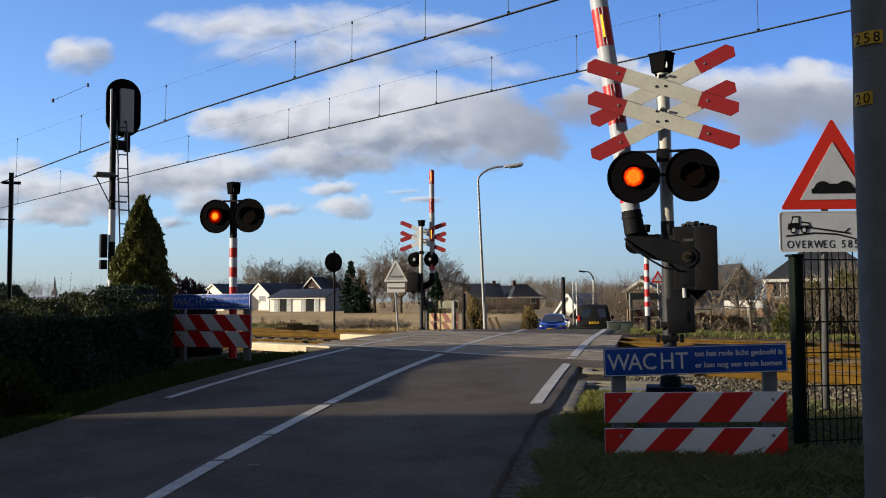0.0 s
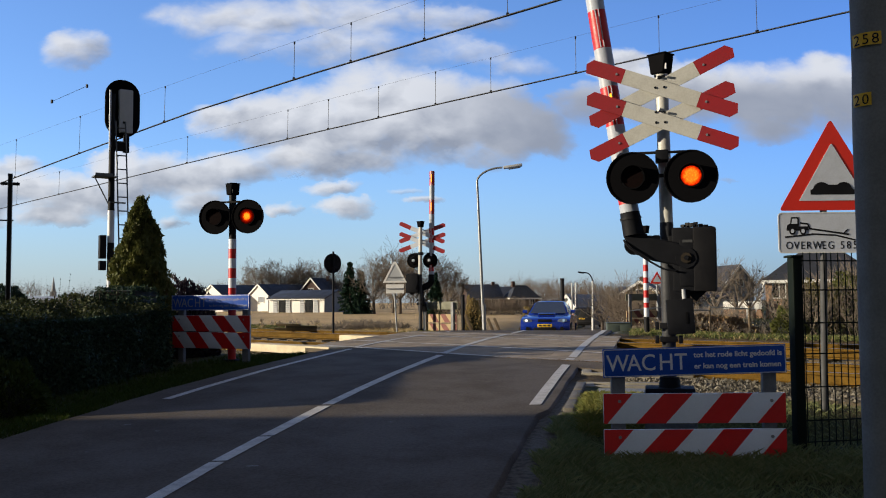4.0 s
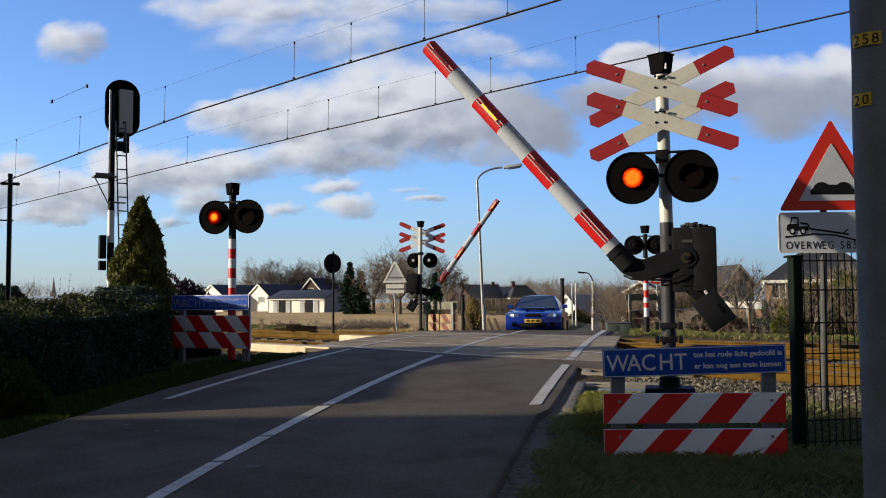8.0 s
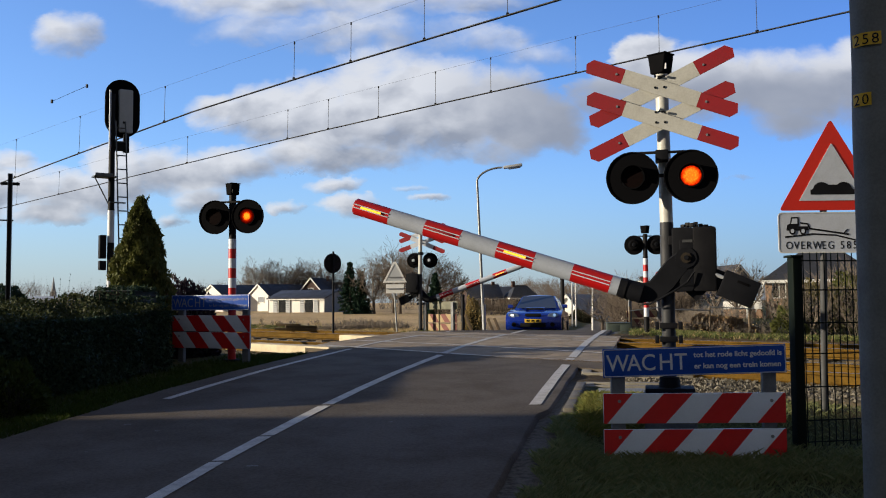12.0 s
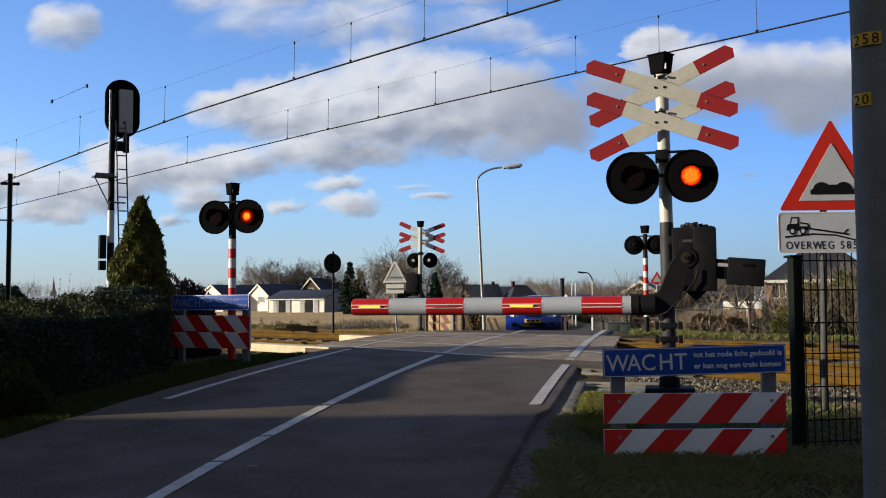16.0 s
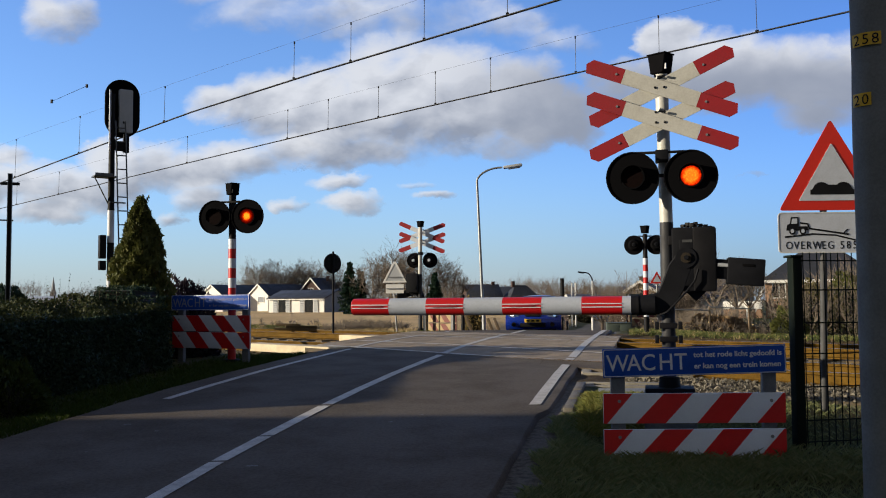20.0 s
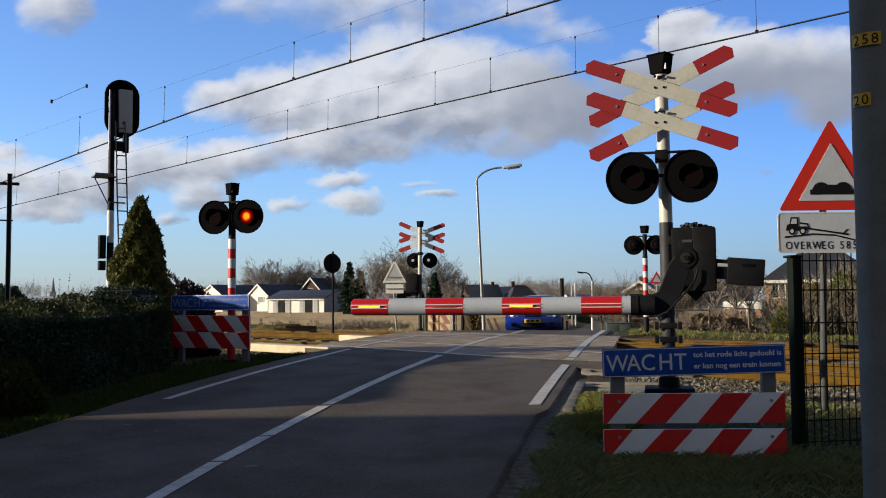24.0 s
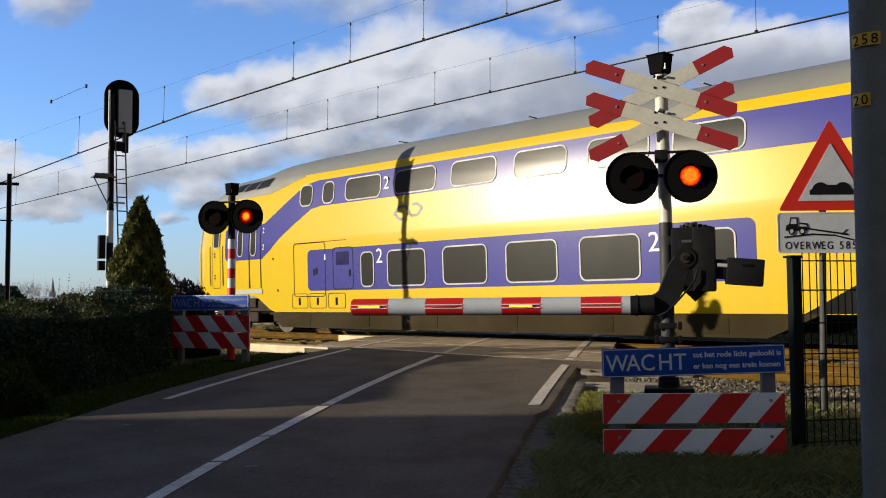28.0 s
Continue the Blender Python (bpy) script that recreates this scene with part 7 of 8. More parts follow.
    for k2 in range(3):
        part("plate_bar", box((0.004, 0.10, 0.055), (-2.2375, -0.15 + 0.15 * k2, 0.475)), M["black"], np_)
    part("splitter", box((0.14, 1.5, 0.03), (-2.13, 0, 0.20), 0.008), M["vblack"], c)
    part("spoiler", box((0.22, 1.2, 0.03), (2.0, 0, 1.16), 0.01), M["carblue"], c)
    for s in (-0.5, 0.5):
        part("spoiler_foot", box((0.1, 0.04, 0.2), (2.0, s, 1.07), 0.006), M["carblue"], c)
    part("roof_bar", box((0.05, 0.7, 0.02), (0.35, 0, 1.452), 0.006), M["vblack"], c)
    return c


def dark_van():
    """Faces -x as built; its tail is at +x."""
    c = thing("dark_van", pose(0, 0, 0), "dark grey-black van with red tail lamps driving away", "van", "cars")
    prof = [(-2.15, 0.35), (-2.18, 0.75), (-2.0, 0.98), (-1.35, 1.10), (-0.75, 1.72), (-0.4, 1.82), (1.9, 1.82), (2.08, 1.70), (2.16, 0.9), (2.14, 0.35), (1.9, 0.25), (-1.9, 0.25)]
    car_body(prof, 1.80, 0.25, "body", M["vanblack"], c, 0.16, 1.0)
    raw("rear_window", [(2.125, -0.66, 1.12), (2.125, 0.66, 1.12), (2.085, 0.58, 1.58), (2.085, -0.58, 1.58)], [(0, 1, 2, 3)], M["darkwin"], c)
    part("wiper", box((0.012, 0.5, 0.02), (2.13, 0.1, 1.16), 0.003), M["vblack"], c)
    part("tail_door_seam", box((0.01, 1.45, 0.012), (2.165, 0, 0.72)), M["vblack"], c)
    np_ = part("number_plate", box((0.02, 0.52, 0.11), (2.17, 0, 0.85), 0.003), M["numberplate"], c)
    for k in range(3):
        part("plate_bar", box((0.004, 0.10, 0.055), (2.183, -0.15 + 0.15 * k, 0.85)), M["black"], np_)
    part("bumper", box((0.12, 1.75, 0.22), (2.12, 0, 0.45), 0.04), M["vblack"], c)
    for s in (-1, 1):
        part("tail_lamp", box((0.08, 0.11, 0.28), (2.11, s * 0.80, 1.08), 0.02), M["taillamp"] if s == -1 else M["lens"], c)
        car_wheel(c, -1.35, s * 0.78, 0.32, s, M["cast"])
        car_wheel(c, 1.35, s * 0.78, 0.32, s, M["cast"])
        part("mirror", box((0.1, 0.16, 0.2), (-1.0, s * 0.98, 1.15), 0.02), M["vanblack"], c)
    return c


def drive(ob, points, face_back):
    """Rows for a car: time, place on the plan, heading in degrees (the way its local -x points, as a turn about z)."""
    rows = []
    for t, x, y, h in points:
        a, b = radians(h), 1.2
        dx, dy = math.cos(a), math.sin(a)
        z1, z2 = float(road_z(x - dx * b, y - dy * b)), float(road_z(x + dx * b, y + dy * b))
        pitch = math.degrees(math.atan2(z2 - z1, 2 * b))
        rows.append((t, Matrix.Translation((x, y, (z1 + z2) / 2 + 0.012)) @ pose(0, 0, 0, 0, 0, h) @ pose(0, 0, 0, 0, -pitch, 0)))
    MOVERS.append((ob, rows))


saloon = blue_saloon()
drive(saloon, [(0.0, 7.05, 59.0, 78), (1.0, 6.0, 51.0, 78), (2.0, 5.4, 44.5, 78), (3.0, 4.85, 39.0, 78), (3.5, 4.45, 36.6, 78), (4.5, 3.65, 32.9, 78), (5.5, 3.25, 31.0, 79), (6.2, 3.2, 30.7, 79), (28.0, 3.2, 30.7, 79)], False)
van = dark_van()
drive(van, [(0.0, 8.25, 50.5, 260), (1.0, 9.15, 58.5, 260), (2.0, 10.05, 66.5, 260), (3.0, 10.75, 74.5, 259), (4.0, 12.9, 82.0, 247), (5.0, 16.5, 88.5, 237), (7.0, 26.0, 97.0, 225), (28.0, 26.2, 97.2, 225)], True)
# ---- plants ----
def hedge():
    """A clipped hedge along the verge: a core coloured as inner shade, twigs and many leaves, taller tips on top."""
    h = thing("clipped_hedge", pose(0, 0, 0), "dense dark evergreen hedge clipped square along the verge", "hedge")
    g = np.random.default_rng(5)

    def front(y):
        return -6.77 + 0.2215 * y
    v, f = [], []
    ys = np.linspace(9.0, 12.95, 12)
    for y in ys:
        b = float(ground_z(front(y), y))
        t = 0.72 + 0.024 * (y - 9.5) + 0.03 * math.sin(y * 2.1)
        for dx, z in ((-0.06, b - 0.1), (-0.10, t - 0.22), (-1.20, t - 0.02), (-1.25, b - 0.1)):
            v.append((front(y) + dx, y, z))
    for j in range(len(ys) - 1):
        for i in range(4):
            f.append((4 * j + i, 4 * j + (i + 1) % 4, 4 * j + 4 + (i + 1) % 4, 4 * j + 4 + i))
    n = 4 * (len(ys) - 1)
    f += [(0, 1, 2, 3), (n + 3, n + 2, n + 1, n)]
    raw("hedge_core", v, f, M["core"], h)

    # block added behind the front hedge to keep sun off the notice board
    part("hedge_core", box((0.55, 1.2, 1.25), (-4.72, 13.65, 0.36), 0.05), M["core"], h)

    def pts(kind, m):
        y = g.uniform(8.95, 13.0, m)
        bulge = 0.05 * np.sin(y * 1.9) + 0.04 * np.sin(y * 5.3 + 1)
        base = ground_z(front(y), y)
        if kind == "front":
            z = base + (0.58 + 0.03 * (y - 9.5) - base) * g.uniform(0, 1, m)
            x = front(y) + bulge + g.normal(0, 0.03, m) + 0.03 * np.sin(z * 9 + y * 3)
        elif kind == "top":
            x = front(y) - g.uniform(0, 1.3, m)
            z = 0.75 + 0.026 * (y - 9.5) + 0.03 * np.sin(y * 2.1) + np.abs(g.normal(0, 0.032, m)) + 0.03 * np.sin(x * 6 + y * 4) - 0.20 * (1 - (front(y) - x) / 1.3)
        elif kind == "turn":
            x = g.uniform(-5.05, -4.42, m)
            y = np.where(g.uniform(0, 1, m) < 0.5, 14.28, 13.02) + g.normal(0, 0.05, m)
            y = np.where(g.uniform(0, 1, m) < 0.3, g.uniform(13.05, 14.25, m), y)
            z = np.where((y > 13.2) & (y < 14.1), 0.98 + np.abs(g.normal(0, 0.03, m)), g.uniform(-0.2, 1.0, m))
            x = np.where(g.uniform(0, 1, m) < 0.2, -4.42, x)
        else:
            y = 12.95 + g.normal(0, 0.06, m)
            x = front(y) - g.uniform(0, 1.3, m)
            z = base + (0.9 - base) * g.uniform(0, 1, m)
        return np.stack([x, y, z], 1)
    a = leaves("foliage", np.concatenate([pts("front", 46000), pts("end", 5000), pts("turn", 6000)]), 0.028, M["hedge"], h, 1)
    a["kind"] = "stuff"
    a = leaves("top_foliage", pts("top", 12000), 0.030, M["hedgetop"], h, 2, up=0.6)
    a["kind"] = "stuff"
    # sprigs that stand up from the top
    v, f = [], []
    tips = []
    for _ in range(14):
        y = g.uniform(11.2, 13)
        x = front(y) - g.uniform(0.6, 1.2)
        k = g.uniform(0.08, 0.26)
        d = g.normal(0, 0.04, 2)
        b = len(v)
        v += [(x - 0.003, y, 0.66), (x + 0.003, y, 0.66), (x + d[0], y + d[1], 0.92 + k)]
        f.append((b, b + 1, b + 2))
        for q in np.linspace(0.4, 1, 6):
            tips.append((x + d[0] * q + g.normal(0, 0.01), y + d[1] * q, 0.82 + (0.10 + k) * q))
    raw("sprig_stems", v, f, M["twig"], h)["kind"] = "stuff"
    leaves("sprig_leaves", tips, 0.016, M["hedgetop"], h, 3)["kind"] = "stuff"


hedge()


def cypress(x, y, z0, z1, r):
    c = thing("cypress", pose(x, y, z0), "slim dark green conical cypress behind the hedge", "tree")
    H = z1 - z0
    part("trunk", rod((0, 0, -0.2), (0, 0, H * 0.9), 0.07, 0.015, 10), M["bark"], c)
    g = np.random.default_rng(8)
    m = 15000
    t = g.uniform(0, 1, m) ** 0.75
    prof = np.interp(t, [0, 0.12, 0.35, 0.6, 0.8, 0.93, 1.0], [0.8, 0.98, 1.0, 0.82, 0.52, 0.24, 0.05])
    a = g.uniform(0, 2 * math.pi, m)
    lump = 1 + 0.13 * np.sin(a * 3 + t * 17) + 0.09 * np.sin(a * 7 - t * 31) + 0.06 * np.sin(a * 11 + t * 50)
    rr = r * prof * lump * (1 - 0.25 * g.uniform(0, 1, m) ** 2)
    P = np.stack([rr * np.cos(a), rr * np.sin(a), t * H], 1)
    leaves("crown", P, 0.045, M["conifer"], c, 9, 2.2, up=1.6)["kind"] = "stuff"
    q = []
    for k in range(9):
        a, dd = g.uniform(0, 6.28), g.uniform(0.02, 0.1)
        for s in np.linspace(0, 1, 14):
            q.append((dd * math.cos(a) * (0.6 + s), dd * math.sin(a) * (0.6 + s), H * 0.96 + 0.14 * s))
    leaves("top_sprays", np.array(q), 0.03, M["conifer"], c, 10, 2.4, up=1.5)["kind"] = "stuff"
    v, f = [], []
    for i in range(9):
        zz = H * i / 8 * 0.96
        rad = 0.72 * r * float(np.interp(i / 8, [0, 0.12, 0.35, 0.6, 0.8, 0.93, 1.0], [0.8, 0.98, 1.0, 0.82, 0.52, 0.24, 0.05]))
        v += [(rad * math.cos(k * 0.524), rad * math.sin(k * 0.524), zz) for k in range(12)]
    for i in range(8):
        f += [(12 * i + k, 12 * i + (k + 1) % 12, 12 * i + 12 + (k + 1) % 12, 12 * i + 12 + k) for k in range(12)]
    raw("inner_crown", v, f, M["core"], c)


cypress(-4.80, 14.5, -0.12, 2.46, 0.47)


def bush(name, x, y, z0, z1, r, material, label, count=5000, size=0.04, seed=3, sq=1.0):
    b = thing(name, pose(x, y, z0), label, "bush", "bushes")
    g = np.random.default_rng(seed)
    d = g.normal(size=(count, 3))
    d /= np.linalg.norm(d, axis=1)[:, None]
    d[:, 2] = np.abs(d[:, 2])
    lump = 1 + 0.10 * np.sin(d[:, 0] * 7 + seed) * np.sin(d[:, 1] * 6) + 0.08 * np.sin(d[:, 2] * 11 + d[:, 0] * 5)
    k = lump * (1 - 0.3 * g.uniform(0, 1, count) ** 2)
    H = z1 - z0
    P = np.stack([d[:, 0] * k * r, d[:, 1] * k * r * sq, d[:, 2] * k * H], 1)
    leaves("foliage", P, size, material, b, seed, 1.8, up=0.4)["kind"] = "stuff"
    bm = bmesh.new()
    bmesh.ops.create_icosphere(bm, subdivisions=2, radius=1.0)
    for q in bm.verts:
        q.co = Vector((q.co.x * r * 0.78, q.co.y * r * 0.78 * sq, max(-0.1, q.co.z) * H * 0.80))
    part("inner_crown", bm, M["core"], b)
    return b


bush("purple_bush", -4.34, 15.45, -0.12, 1.22, 0.60, M["purple"], "dark purple-brown rounded bush beside the hedge", 5000, 0.045, 4)
bush("dwarf_conifer", -4.40, 9.38, -0.40, 0.24, 0.36, M["limebush"], "low yellow-green conifer before the hedge", 4000, 0.035, 6)


bush("bramble_heap", 8.7, 29.3, -0.45, 0.30, 1.35, M["rust"], "rust-brown heap of brambles beyond the track", 5000, 0.06, 14, 0.5)
bush("bramble_heap", 6.9, 29.0, -0.45, 0.05, 0.8, M["rust"], "low rust-brown brambles beyond the track", 2500, 0.06, 15, 0.5)
bush("dark_shrub", 10.3, 27.4, -0.45, 0.55, 0.55, M["conifer"], "dark green shrub by the fence", 3000, 0.05, 16)
bush("dark_shrub", 12.0, 29.5, -0.45, 1.35, 1.0, M["olive"], "tall olive-brown shrub beyond the track", 5000, 0.06, 26)
bush("dark_shrub", 13.6, 30.5, -0.45, 1.7, 1.1, M["conifer"], "tall dark evergreen shrub beyond the track", 5000, 0.06, 27)
# first one is an added shrub that darkens the cottage's lower wall
bush("garden_bush", 14.9, 100.0, -1.9, -0.1, 1.3, M["gardenleaf"], "dark shrub added to darken the white cottage's lower wall", 2500, 0.12, 19)
bush("garden_bush", 1.45, 45.0, -1.0, 1.0, 0.55, M["tanbush"], "straw-brown rounded garden bush", 2500, 0.08, 17)
bush("garden_bush", 5.2, 56.0, -1.0, 0.45, 0.50, M["tanbush"], "straw-brown bush beside the far road", 1800, 0.08, 18)


def twig_mesh(name, paths, material, parent, sides=3):
    """Tapered branches: each path is (p0, p1, r0, r1)."""
    v, f = [], []
    for p0, p1, r0, r1 in paths:
        p0, p1 = Vector(p0), Vector(p1)
        t = (p1 - p0).normalized()
        a = t.orthogonal().normalized()
        b = t.cross(a)
        base = len(v)
        for p, r in ((p0, r0), (p1, r1)):
            for k in range(sides):
                q = 2 * math.pi * k / sides
                v.append(tuple(p + (a * math.cos(q) + b * math.sin(q)) * r))
        for k in range(sides):
            f.append((base + k, base + (k + 1) % sides, base + sides + (k + 1) % sides, base + sides + k))
    return raw(name, v, f, material, parent)


def grow(g, p, d, ln, r, depth, out, droop=0.0, least=0.004):
    steps = 3
    for i in range(steps):
        d2 = (d + Vector((g.gauss(0, .16), g.gauss(0, .16), g.gauss(0.05, .10) - droop))).normalized()
        q = p + d2 * ln / steps
        r2 = max(least, r * 0.86)
        out.append((p, q, r, r2))
        p, d, r = q, d2, r2
        if depth > 0 and i > 0:
            for _ in range(g.choice((1, 2, 2))):
                side = Vector((g.gauss(0, 1), g.gauss(0, 1), g.gauss(0.1, .6))).normalized()
                grow(g, p, (d * 0.62 + side * 0.72).normalized(), ln * g.uniform(0.5, 0.75), r * 0.62, depth - 1, out, droop, least)
    if depth > 0:
        grow(g, p, d, ln * 0.72, r * 0.8, depth - 1, out, droop, least)


def bare_tree(x, y, h, seed, label="bare winter tree with a spreading crown of fine twigs", depth=4, fine=1.0):
    g = random.Random(seed)
    z = float(ground_z(x, y))
    t = thing("bare_tree", pose(x, y, z, 0, 0, seed * 37), label, "tree", "bare trees")
    out = []
    trunk = h * 0.22
    r = h * 0.022
    part("trunk", rod((0, 0, -0.3), (0.02 * h, 0, trunk), r * 1.25, r, 10), M["bark"], t)
    least = max(0.006, h * 0.0022 * fine)
    for k in range(6):
        a = k * 1.05 + g.uniform(-.4, .4)
        up = g.uniform(0.5, 1.3)
        grow(g, Vector((0.02 * h, 0, trunk * g.uniform(0.85, 1.0))), Vector((math.cos(a), math.sin(a), up)).normalized(), h * g.uniform(0.24, 0.34), r * 0.62, depth - 1, out, -0.02, least)
    grow(g, Vector((0.02 * h, 0, trunk)), Vector((0.05, 0, 1)), h * 0.33, r * 0.8, depth - 1, out, 0, least)
    twig_mesh("crown", out, M["twig"], t)["kind"] = "stuff"
    return t


for i, (x, y, h) in enumerate(((-39.8, 190, 10.4), (-32.5, 185, 11.0), (-29.0, 190, 10.0), (-25.5, 188, 10.2), (-35.5, 195, 9.6), (-21.5, 190, 9.0),
                               (-9.2, 122, 8.0), (-5.6, 118, 9.0), (-2.4, 124, 8.2), (-7.2, 130, 8.4), (0.6, 128, 7.0),
                               (11.4, 66, 4.2), (11.9, 62, 4.4), (13.0, 68, 4.6), (14.2, 64, 4.0), (17.2, 58, 4.7), (19.2, 60, 4.4), (22.0, 66, 4.4), (15.6, 72, 4.6))):
    bare_tree(x, y, h, 20 + i, depth=5 if y > 100 else 4, fine=0.7)


def fir(x, y, h, seed):
    z = float(ground_z(x, y))
    c = thing("fir_tree", pose(x, y, z), "dark green fir with layered boughs", "tree")
    part("trunk", rod((0, 0, -0.2), (0, 0, h * 0.95), 0.16, 0.03, 8), M["bark"], c)
    g = np.random.default_rng(seed)
    P = []
    for k in range(13):
        t = k / 13
        rr = (1 - t) ** 0.8 * h * 0.27
        for b in range(9):
            a = g.uniform(0, 6.28)
            ln = rr * g.uniform(0.6, 1.15)
            s = g.uniform(0.15, 1, 60)
            P.append(np.stack([np.cos(a) * ln * s + g.normal(0, .08, 60), np.sin(a) * ln * s + g.normal(0, .08, 60), h * (0.06 + 0.92 * t) - 0.25 * s * ln + g.normal(0, .10, 60)], 1))
    leaves("crown", np.concatenate(P), 0.22, M["fir"], c, seed, 1.6)["kind"] = "stuff"


fir(-12.2, 120, 7.2, 3)
fir(-11.0, 123, 6.0, 4)
fir(-1.0, 110, 5.2, 5)


def thicket(name, x0, x1, y0, y1, h, count, label, seed, material="twig", leafy=0, leaf="drygrass"):
    """A bank of bare shrubs: many thin stems that fork."""
    g = random.Random(seed)
    t = thing(name, pose(0, 0, 0), label, "shrubs", "thickets", "stuff")
    out, P = [], []
    for _ in range(count):
        x, y = g.uniform(x0, x1), g.uniform(y0, y1)
        z = float(ground_z(x, y))
        hh = h * g.uniform(0.45, 1.1)
        p = Vector((x, y, z))
        for k in range(4):
            d = Vector((g.gauss(0, .35), g.gauss(0, .35), 1)).normalized()
            q = p + d * hh * 0.55
            r = 0.006 + hh * 0.004
            out.append((p, q, r, r * 0.7))
            for j in range(4):
                e = (d + Vector((g.gauss(0, .45), g.gauss(0, .45), g.gauss(0, .2)))).normalized()
                q2 = q + e * hh * g.uniform(0.25, 0.5)
                out.append((q, q2, r * 0.7, r * 0.35))
                for _ in range(2):
                    e2 = (e + Vector((g.gauss(0, .5), g.gauss(0, .5), g.gauss(0, .3)))).normalized()
                    m0 = q.lerp(q2, g.uniform(.3, .9))
                    out.append((m0, m0 + e2 * hh * 0.22, r * 0.5, r * 0.25))
        for _ in range(leafy):
            P.append((x + g.gauss(0, hh * .3), y + g.gauss(0, hh * .3), z + abs(g.gauss(0.35, .3)) * hh))
    ob = twig_mesh("stems", out, M[material], t)
    ob["kind"] = "stuff"
    if P:
        leaves("dead_leaves", P, 0.06, M[leaf], t, seed)["kind"] = "stuff"


thicket("shrub_bank", 6.4, 12.5, 27.5, 33, 0.62, 240, "brown bare brambles and dry grass beyond the track", 31, leafy=8)
thicket("shrub_bank", 10.0, 14.5, 40, 50, 1.25, 90, "tangle of bare garden shrubs", 32, "twig")
thicket("shrub_bank", 10.6, 14.6, 52, 60, 2.9, 170, "tall bare bushes by the far road", 33, "bark")
thicket("reed_hedge", 10.6, 17, 26.5, 30, 1.9, 130, "tall dark hedge of ivy and bare stems behind the fence", 34, "twig", 85, "ivy")
thicket("reed_hedge", 13.6, 20, 30.5, 33, 2.9, 100, "tall bare brown saplings behind the hedge", 36, "twig")
thicket("shrub_bank", -8, 1.5, 33, 40, 0.35, 40, "dry weeds along the field edge", 35, leafy=16)
thicket("tree_line", -60, 70, 205, 240, 6.5, 420, "bare tree line behind the houses", 37, "bark")
thicket("shrub_bank", -1, 10, 100, 118, 2.0, 160, "dark garden shrubs before the far houses", 40, "bark", 50, "gardenleaf")
thicket("tree_line", 0, 40, 172, 190, 4.5, 140, "bare trees between the houses", 39, "bark")
thicket("tree_line", -330, 330, 420, 520, 14.0, 500, "low far woods on the horizon", 38, "bark")
bush("round_tree", -119, 250, -0.7, 6.4, 6.0, M["hedge"], "distant rounded evergreen tree crown", 2500, 0.5, 12)


def blades(name, region, count, h, material, seed, label, bend=0.45, wide=0.0065):
    """Grass: bent three-sided blades."""
    g = np.random.default_rng(seed)
    P = region(g, count)
    n = len(P)
    hh = h * g.uniform(0.4, 1.3, n)
    a = g.uniform(0, 6.28, n)
    lean = g.normal(0, bend, (n, 2)) * hh[:, None]
    w = wide * (0.55 + 0.45 * g.uniform(0, 1, n))
    ox, oy = np.cos(a) * w, np.sin(a) * w
    z = P[:, 2]
    v = np.stack([np.stack([P[:, 0] - ox, P[:, 1] - oy, z], 1), np.stack([P[:, 0] + ox, P[:, 1] + oy, z], 1),
                  np.stack([P[:, 0] + lean[:, 0] * .4 + ox * .7, P[:, 1] + lean[:, 1] * .4 + oy * .7, z + hh * .6], 1),
                  np.stack([P[:, 0] + lean[:, 0], P[:, 1] + lean[:, 1], z + hh], 1)], 1).reshape(-1, 3)
    f = np.arange(4 * n).reshape(-1, 4)
    ob = raw(name, v.tolist(), f.tolist(), material)
    tagged(ob, label, "grass", kind="stuff")


def right_verge(g, n):
    y = g.uniform(3.2, 9.6, n)
    w = 2.58 - 0.09 * smooth(8.95, 8.6, y) + np.abs(g.gamma(1.2, 0.85, n)) + 0.06 * np.sin(y * 5.1) + 0.04 * np.sin(y * 13)
    x = ROADX(y) + w
    keep = (w < 6.5) & ~((y > 8.9) & (w < 2.63))
    x, y = x[keep], y[keep]
    return np.stack([x, y, ground_z(x, y) - 0.01], 1)


def kerb_grass(g, n):
    y = g.uniform(8.2, 9.75, n)
    w = np.minimum(2.72 + np.abs(g.normal(0, 0.26, n)), 3.4)
    x = ROADX(y) + w
    return np.stack([x, y, ground_z(x, y) - 0.01], 1)


def tussocks(g, n):
    """Clumps of longer grass along the verge and under the boards."""
    k = 150
    cy = g.uniform(3.4, 9.4, k)
    cx = ROADX(cy) + 2.75 + np.abs(g.gamma(1.3, 0.8, k))
    cx[:20], cy[:20] = g.uniform(1.2, 3.0, 20), g.uniform(7.0, 7.4, 20)
    i = g.integers(0, k, n)
    x, y = cx[i] + g.normal(0, 0.09, n), cy[i] + g.normal(0, 0.09, n)
    keep = (x - ROADX(y) > 2.6) & ~((y > 8.75) & (x - ROADX(y) < 2.75))
    x, y = x[keep], y[keep]
    return np.stack([x, y, ground_z(x, y) - 0.01], 1)


def left_verge(g, n):
    y = g.uniform(5.5, 15.5, n)
    w = 2.40 + np.abs(g.gamma(1.4, 0.35, n))
    x = ROADX(y) - w
    keep = w < 3.7
    x, y = x[keep], y[keep]
    return np.stack([x, y, ground_z(x, y) - 0.01], 1)


def far_verge(g, n):
    d, q = g.uniform(18.3, 21.5, n), g.uniform(-6, 40, n)
    x, y = NX * d - NX * q, NY * d + NY * q
    keep = np.abs(x - ROADX(y)) > 2.9
    x, y = x[keep], y[keep]
    return np.stack([x, y, ground_z(x, y) - 0.01], 1)


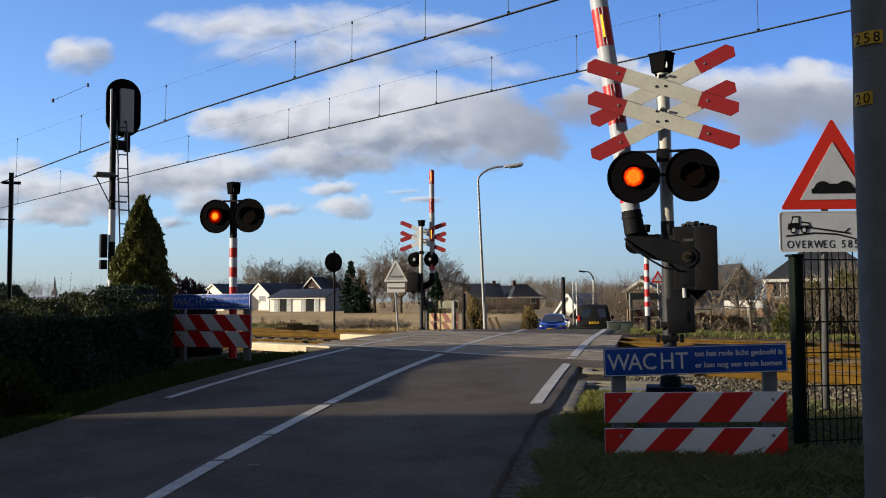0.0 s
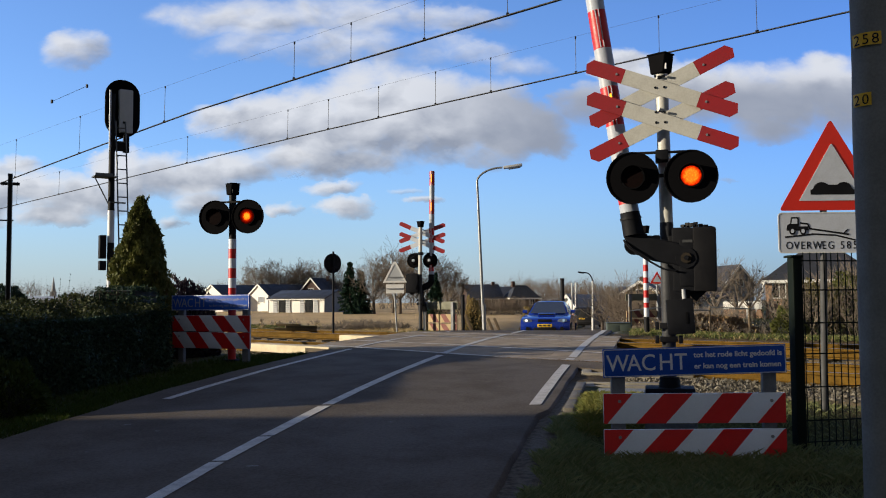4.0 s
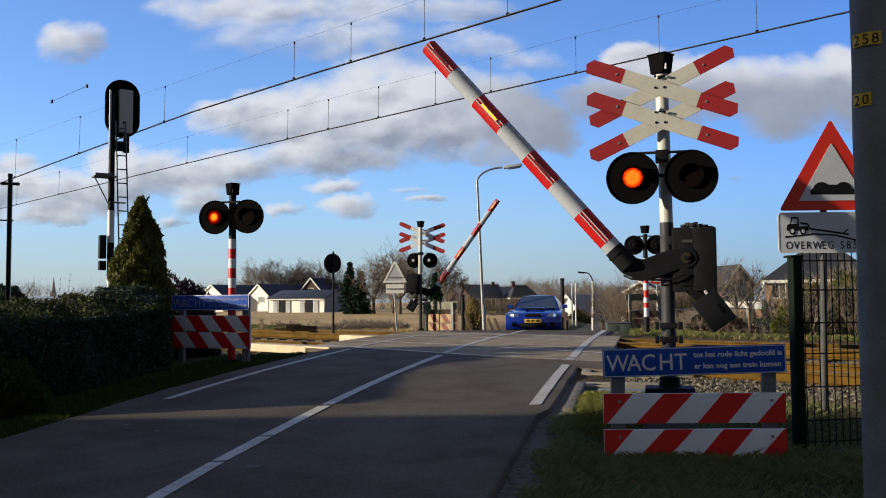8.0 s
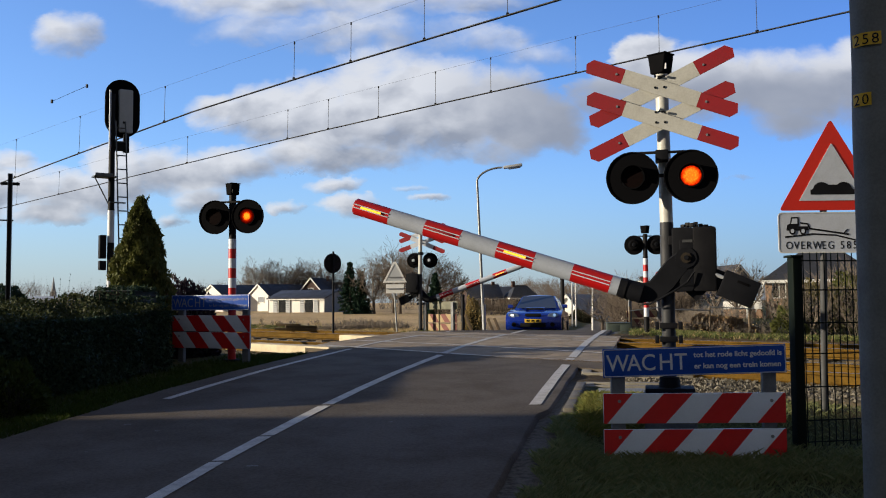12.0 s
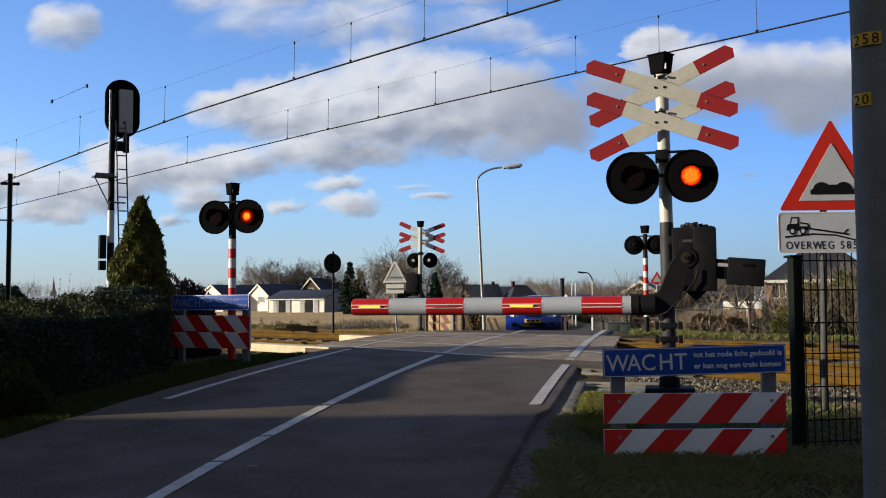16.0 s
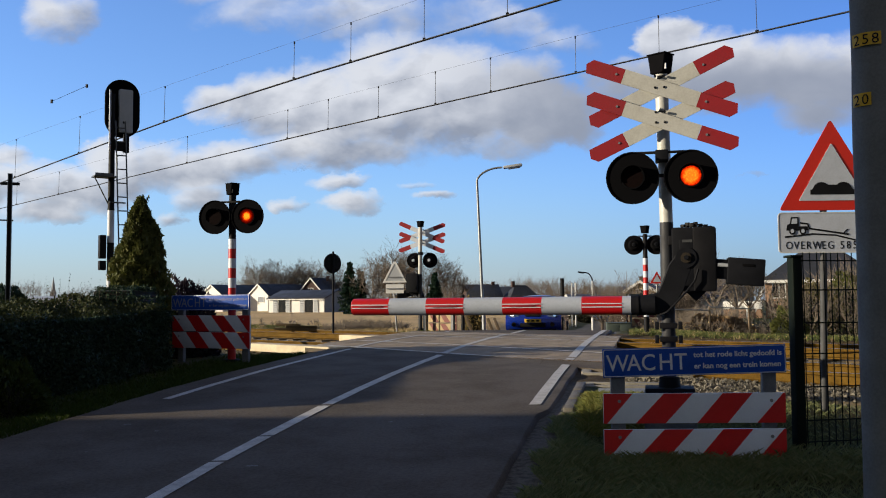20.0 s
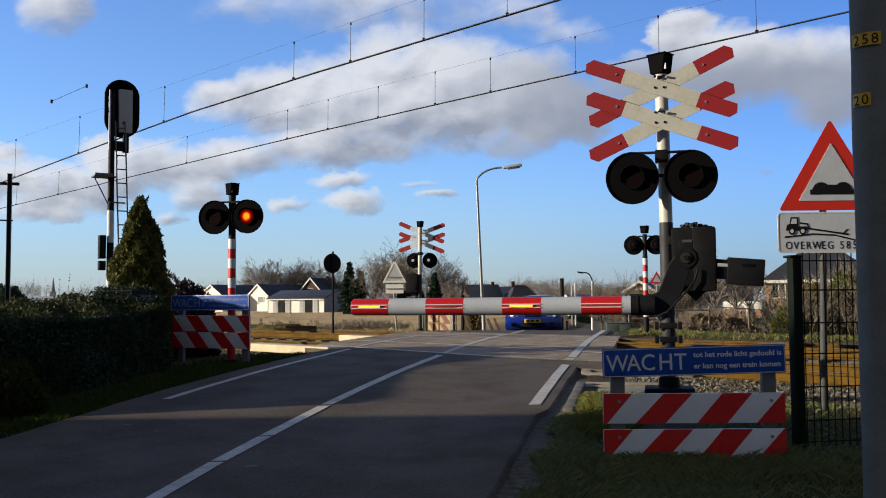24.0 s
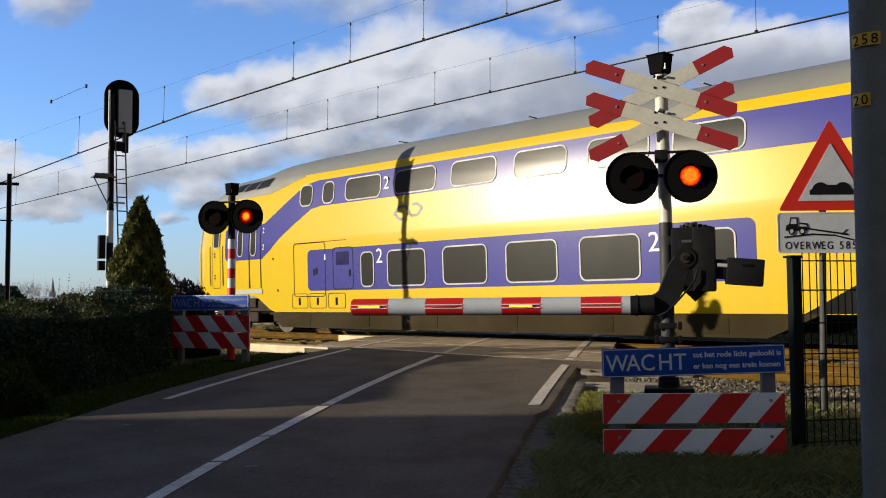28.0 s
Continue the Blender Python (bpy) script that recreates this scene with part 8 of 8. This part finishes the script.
def dry_bank(g, n):
    x, y = g.uniform(-4.3, -1.1, n), g.normal(29.6, 0.45, n)
    return np.stack([x, y, ground_z(x, y) - 0.02], 1)


def straw_field(g, n):
    x, y = g.uniform(-9, 4.5, n), 30.5 + np.abs(g.gamma(1.5, 7, n))
    keep = (x - ROADX(y) < -2.8) & (y < 70)
    x, y = x[keep], y[keep]
    return np.stack([x, y, ground_z(x, y) - 0.02], 1)


blades("dry_grass", straw_field, 26000, 0.07, M["drygrass"], 48, "straw-coloured stubble of the field", 0.5)
blades("dry_grass", dry_bank, 5000, 0.20, M["drygrass"], 45, "dry grass along the field edge", 0.45)
thicket("shrub_bank", -4.2, -1.2, 29.3, 31.5, 0.42, 170, "low brown scrub along the field edge", 49)
blades("verge_grass", right_verge, 90000, 0.050, M["grass"], 41, "rough green verge grass", 0.7, 0.0034)
blades("verge_grass", kerb_grass, 20000, 0.075, M["kerbgrass"], 47, "yellow-green sunlit grass by the kerb", 0.7, 0.004)
blades("verge_grass", tussocks, 44000, 0.085, M["grass"], 46, "longer tussocks of rough olive grass", 0.7, 0.0038)
blades("verge_grass", left_verge, 24000, 0.06, M["greengrass"], 42, "short green verge grass below the hedge")
blades("dry_grass", far_verge, 9000, 0.09, M["drygrass"], 43, "dry yellow grass beyond the tracks")
blades("verge_grass", far_verge, 60000, 0.09, M["fargrass"], 44, "green grass beyond the tracks", 0.7, 0.012)
# ---- what moves ----
PERIOD, SHIFT = 0.6598, 1.15
LEFT_AT = (0, 2, 6, 8, 17, 19, 21, 25, 27)       # full seconds at which the left lamps are steadily lit
DARK = ((1.55, 3.35), (12.85, 14.6), (23.85, 25.75))      # the near lamps' pulses fall between the shutter's openings


def lamp_is_on(rule, t):
    left = ((t - SHIFT) % PERIOD) < PERIOD / 2
    if abs(t - round(t)) < 0.085:
        left = round(t) in LEFT_AT
    both = abs(t - 10.0) < 0.085      # both lamps catch the same opening once
    dark = any(a < t < b for a, b in DARK)
    strip_off = 19.45 < t < 22.6
    if rule == "L":
        return left or both
    if rule == "R":
        return not left or both
    if rule == "NL":
        return (left or both) and not dark
    if rule == "NR":
        return (not left or both) and not dark
    if rule == "BL":
        return left and not strip_off
    if rule == "BR":
        return not left and not strip_off
    if rule == "TIP":
        return 10.7 < t and not strip_off
    if rule == "FTIP":
        return True
    return False


def lamp_rows(place, rule, spin):
    """The carrier swings round by half a turn each time that the light comes or goes."""
    def at(t, a):
        turn = (0, 0, a) if spin == "z" else (a, 0, 0)
        return t, pose(*place, *turn)
    n = 28 * 30
    state = lamp_is_on(rule, 0.0)
    angle = 180.0 if state else 0.0
    rows = [at(0.0, angle)]
    for k in range(1, n + 1):
        t = k / 30
        now = lamp_is_on(rule, t)
        if now != state and 3 < k < n:
            rows += [at((k - 2) / 30, angle), at((k - 1) / 30, angle + 60), at(k / 30, angle + 120), at((k + 1) / 30, angle + 180)]
            angle, state = angle + 180, now
    rows.append(at(28.0, angle))
    return [r for i, r in enumerate(rows) if i == 0 or r[0] > rows[i - 1][0] + 1e-6]


def motions():
    for carrier, place, rule in LAMPS:
        walk(carrier, lamp_rows(place, rule, "x" if carrier.name.startswith("lamp_strip") else "z"))
    turn = Matrix.Rotation(radians(ROAD_TURN), 4, "Z")
    walk(near_boom, [(t, Matrix.Translation(NEAR_PIVOT) @ turn @ Matrix.Rotation(radians(a), 4, "Y")) for t, a in CLOSING])
    walk(far_boom, [(t, Matrix.Translation(FAR_PIVOT) @ turn @ Matrix.Rotation(radians(-a * 1.09), 4, "Y")) for t, a in CLOSING])
    for mover in MOVERS + CLOUD_ROWS:
        walk(*mover)


motions()
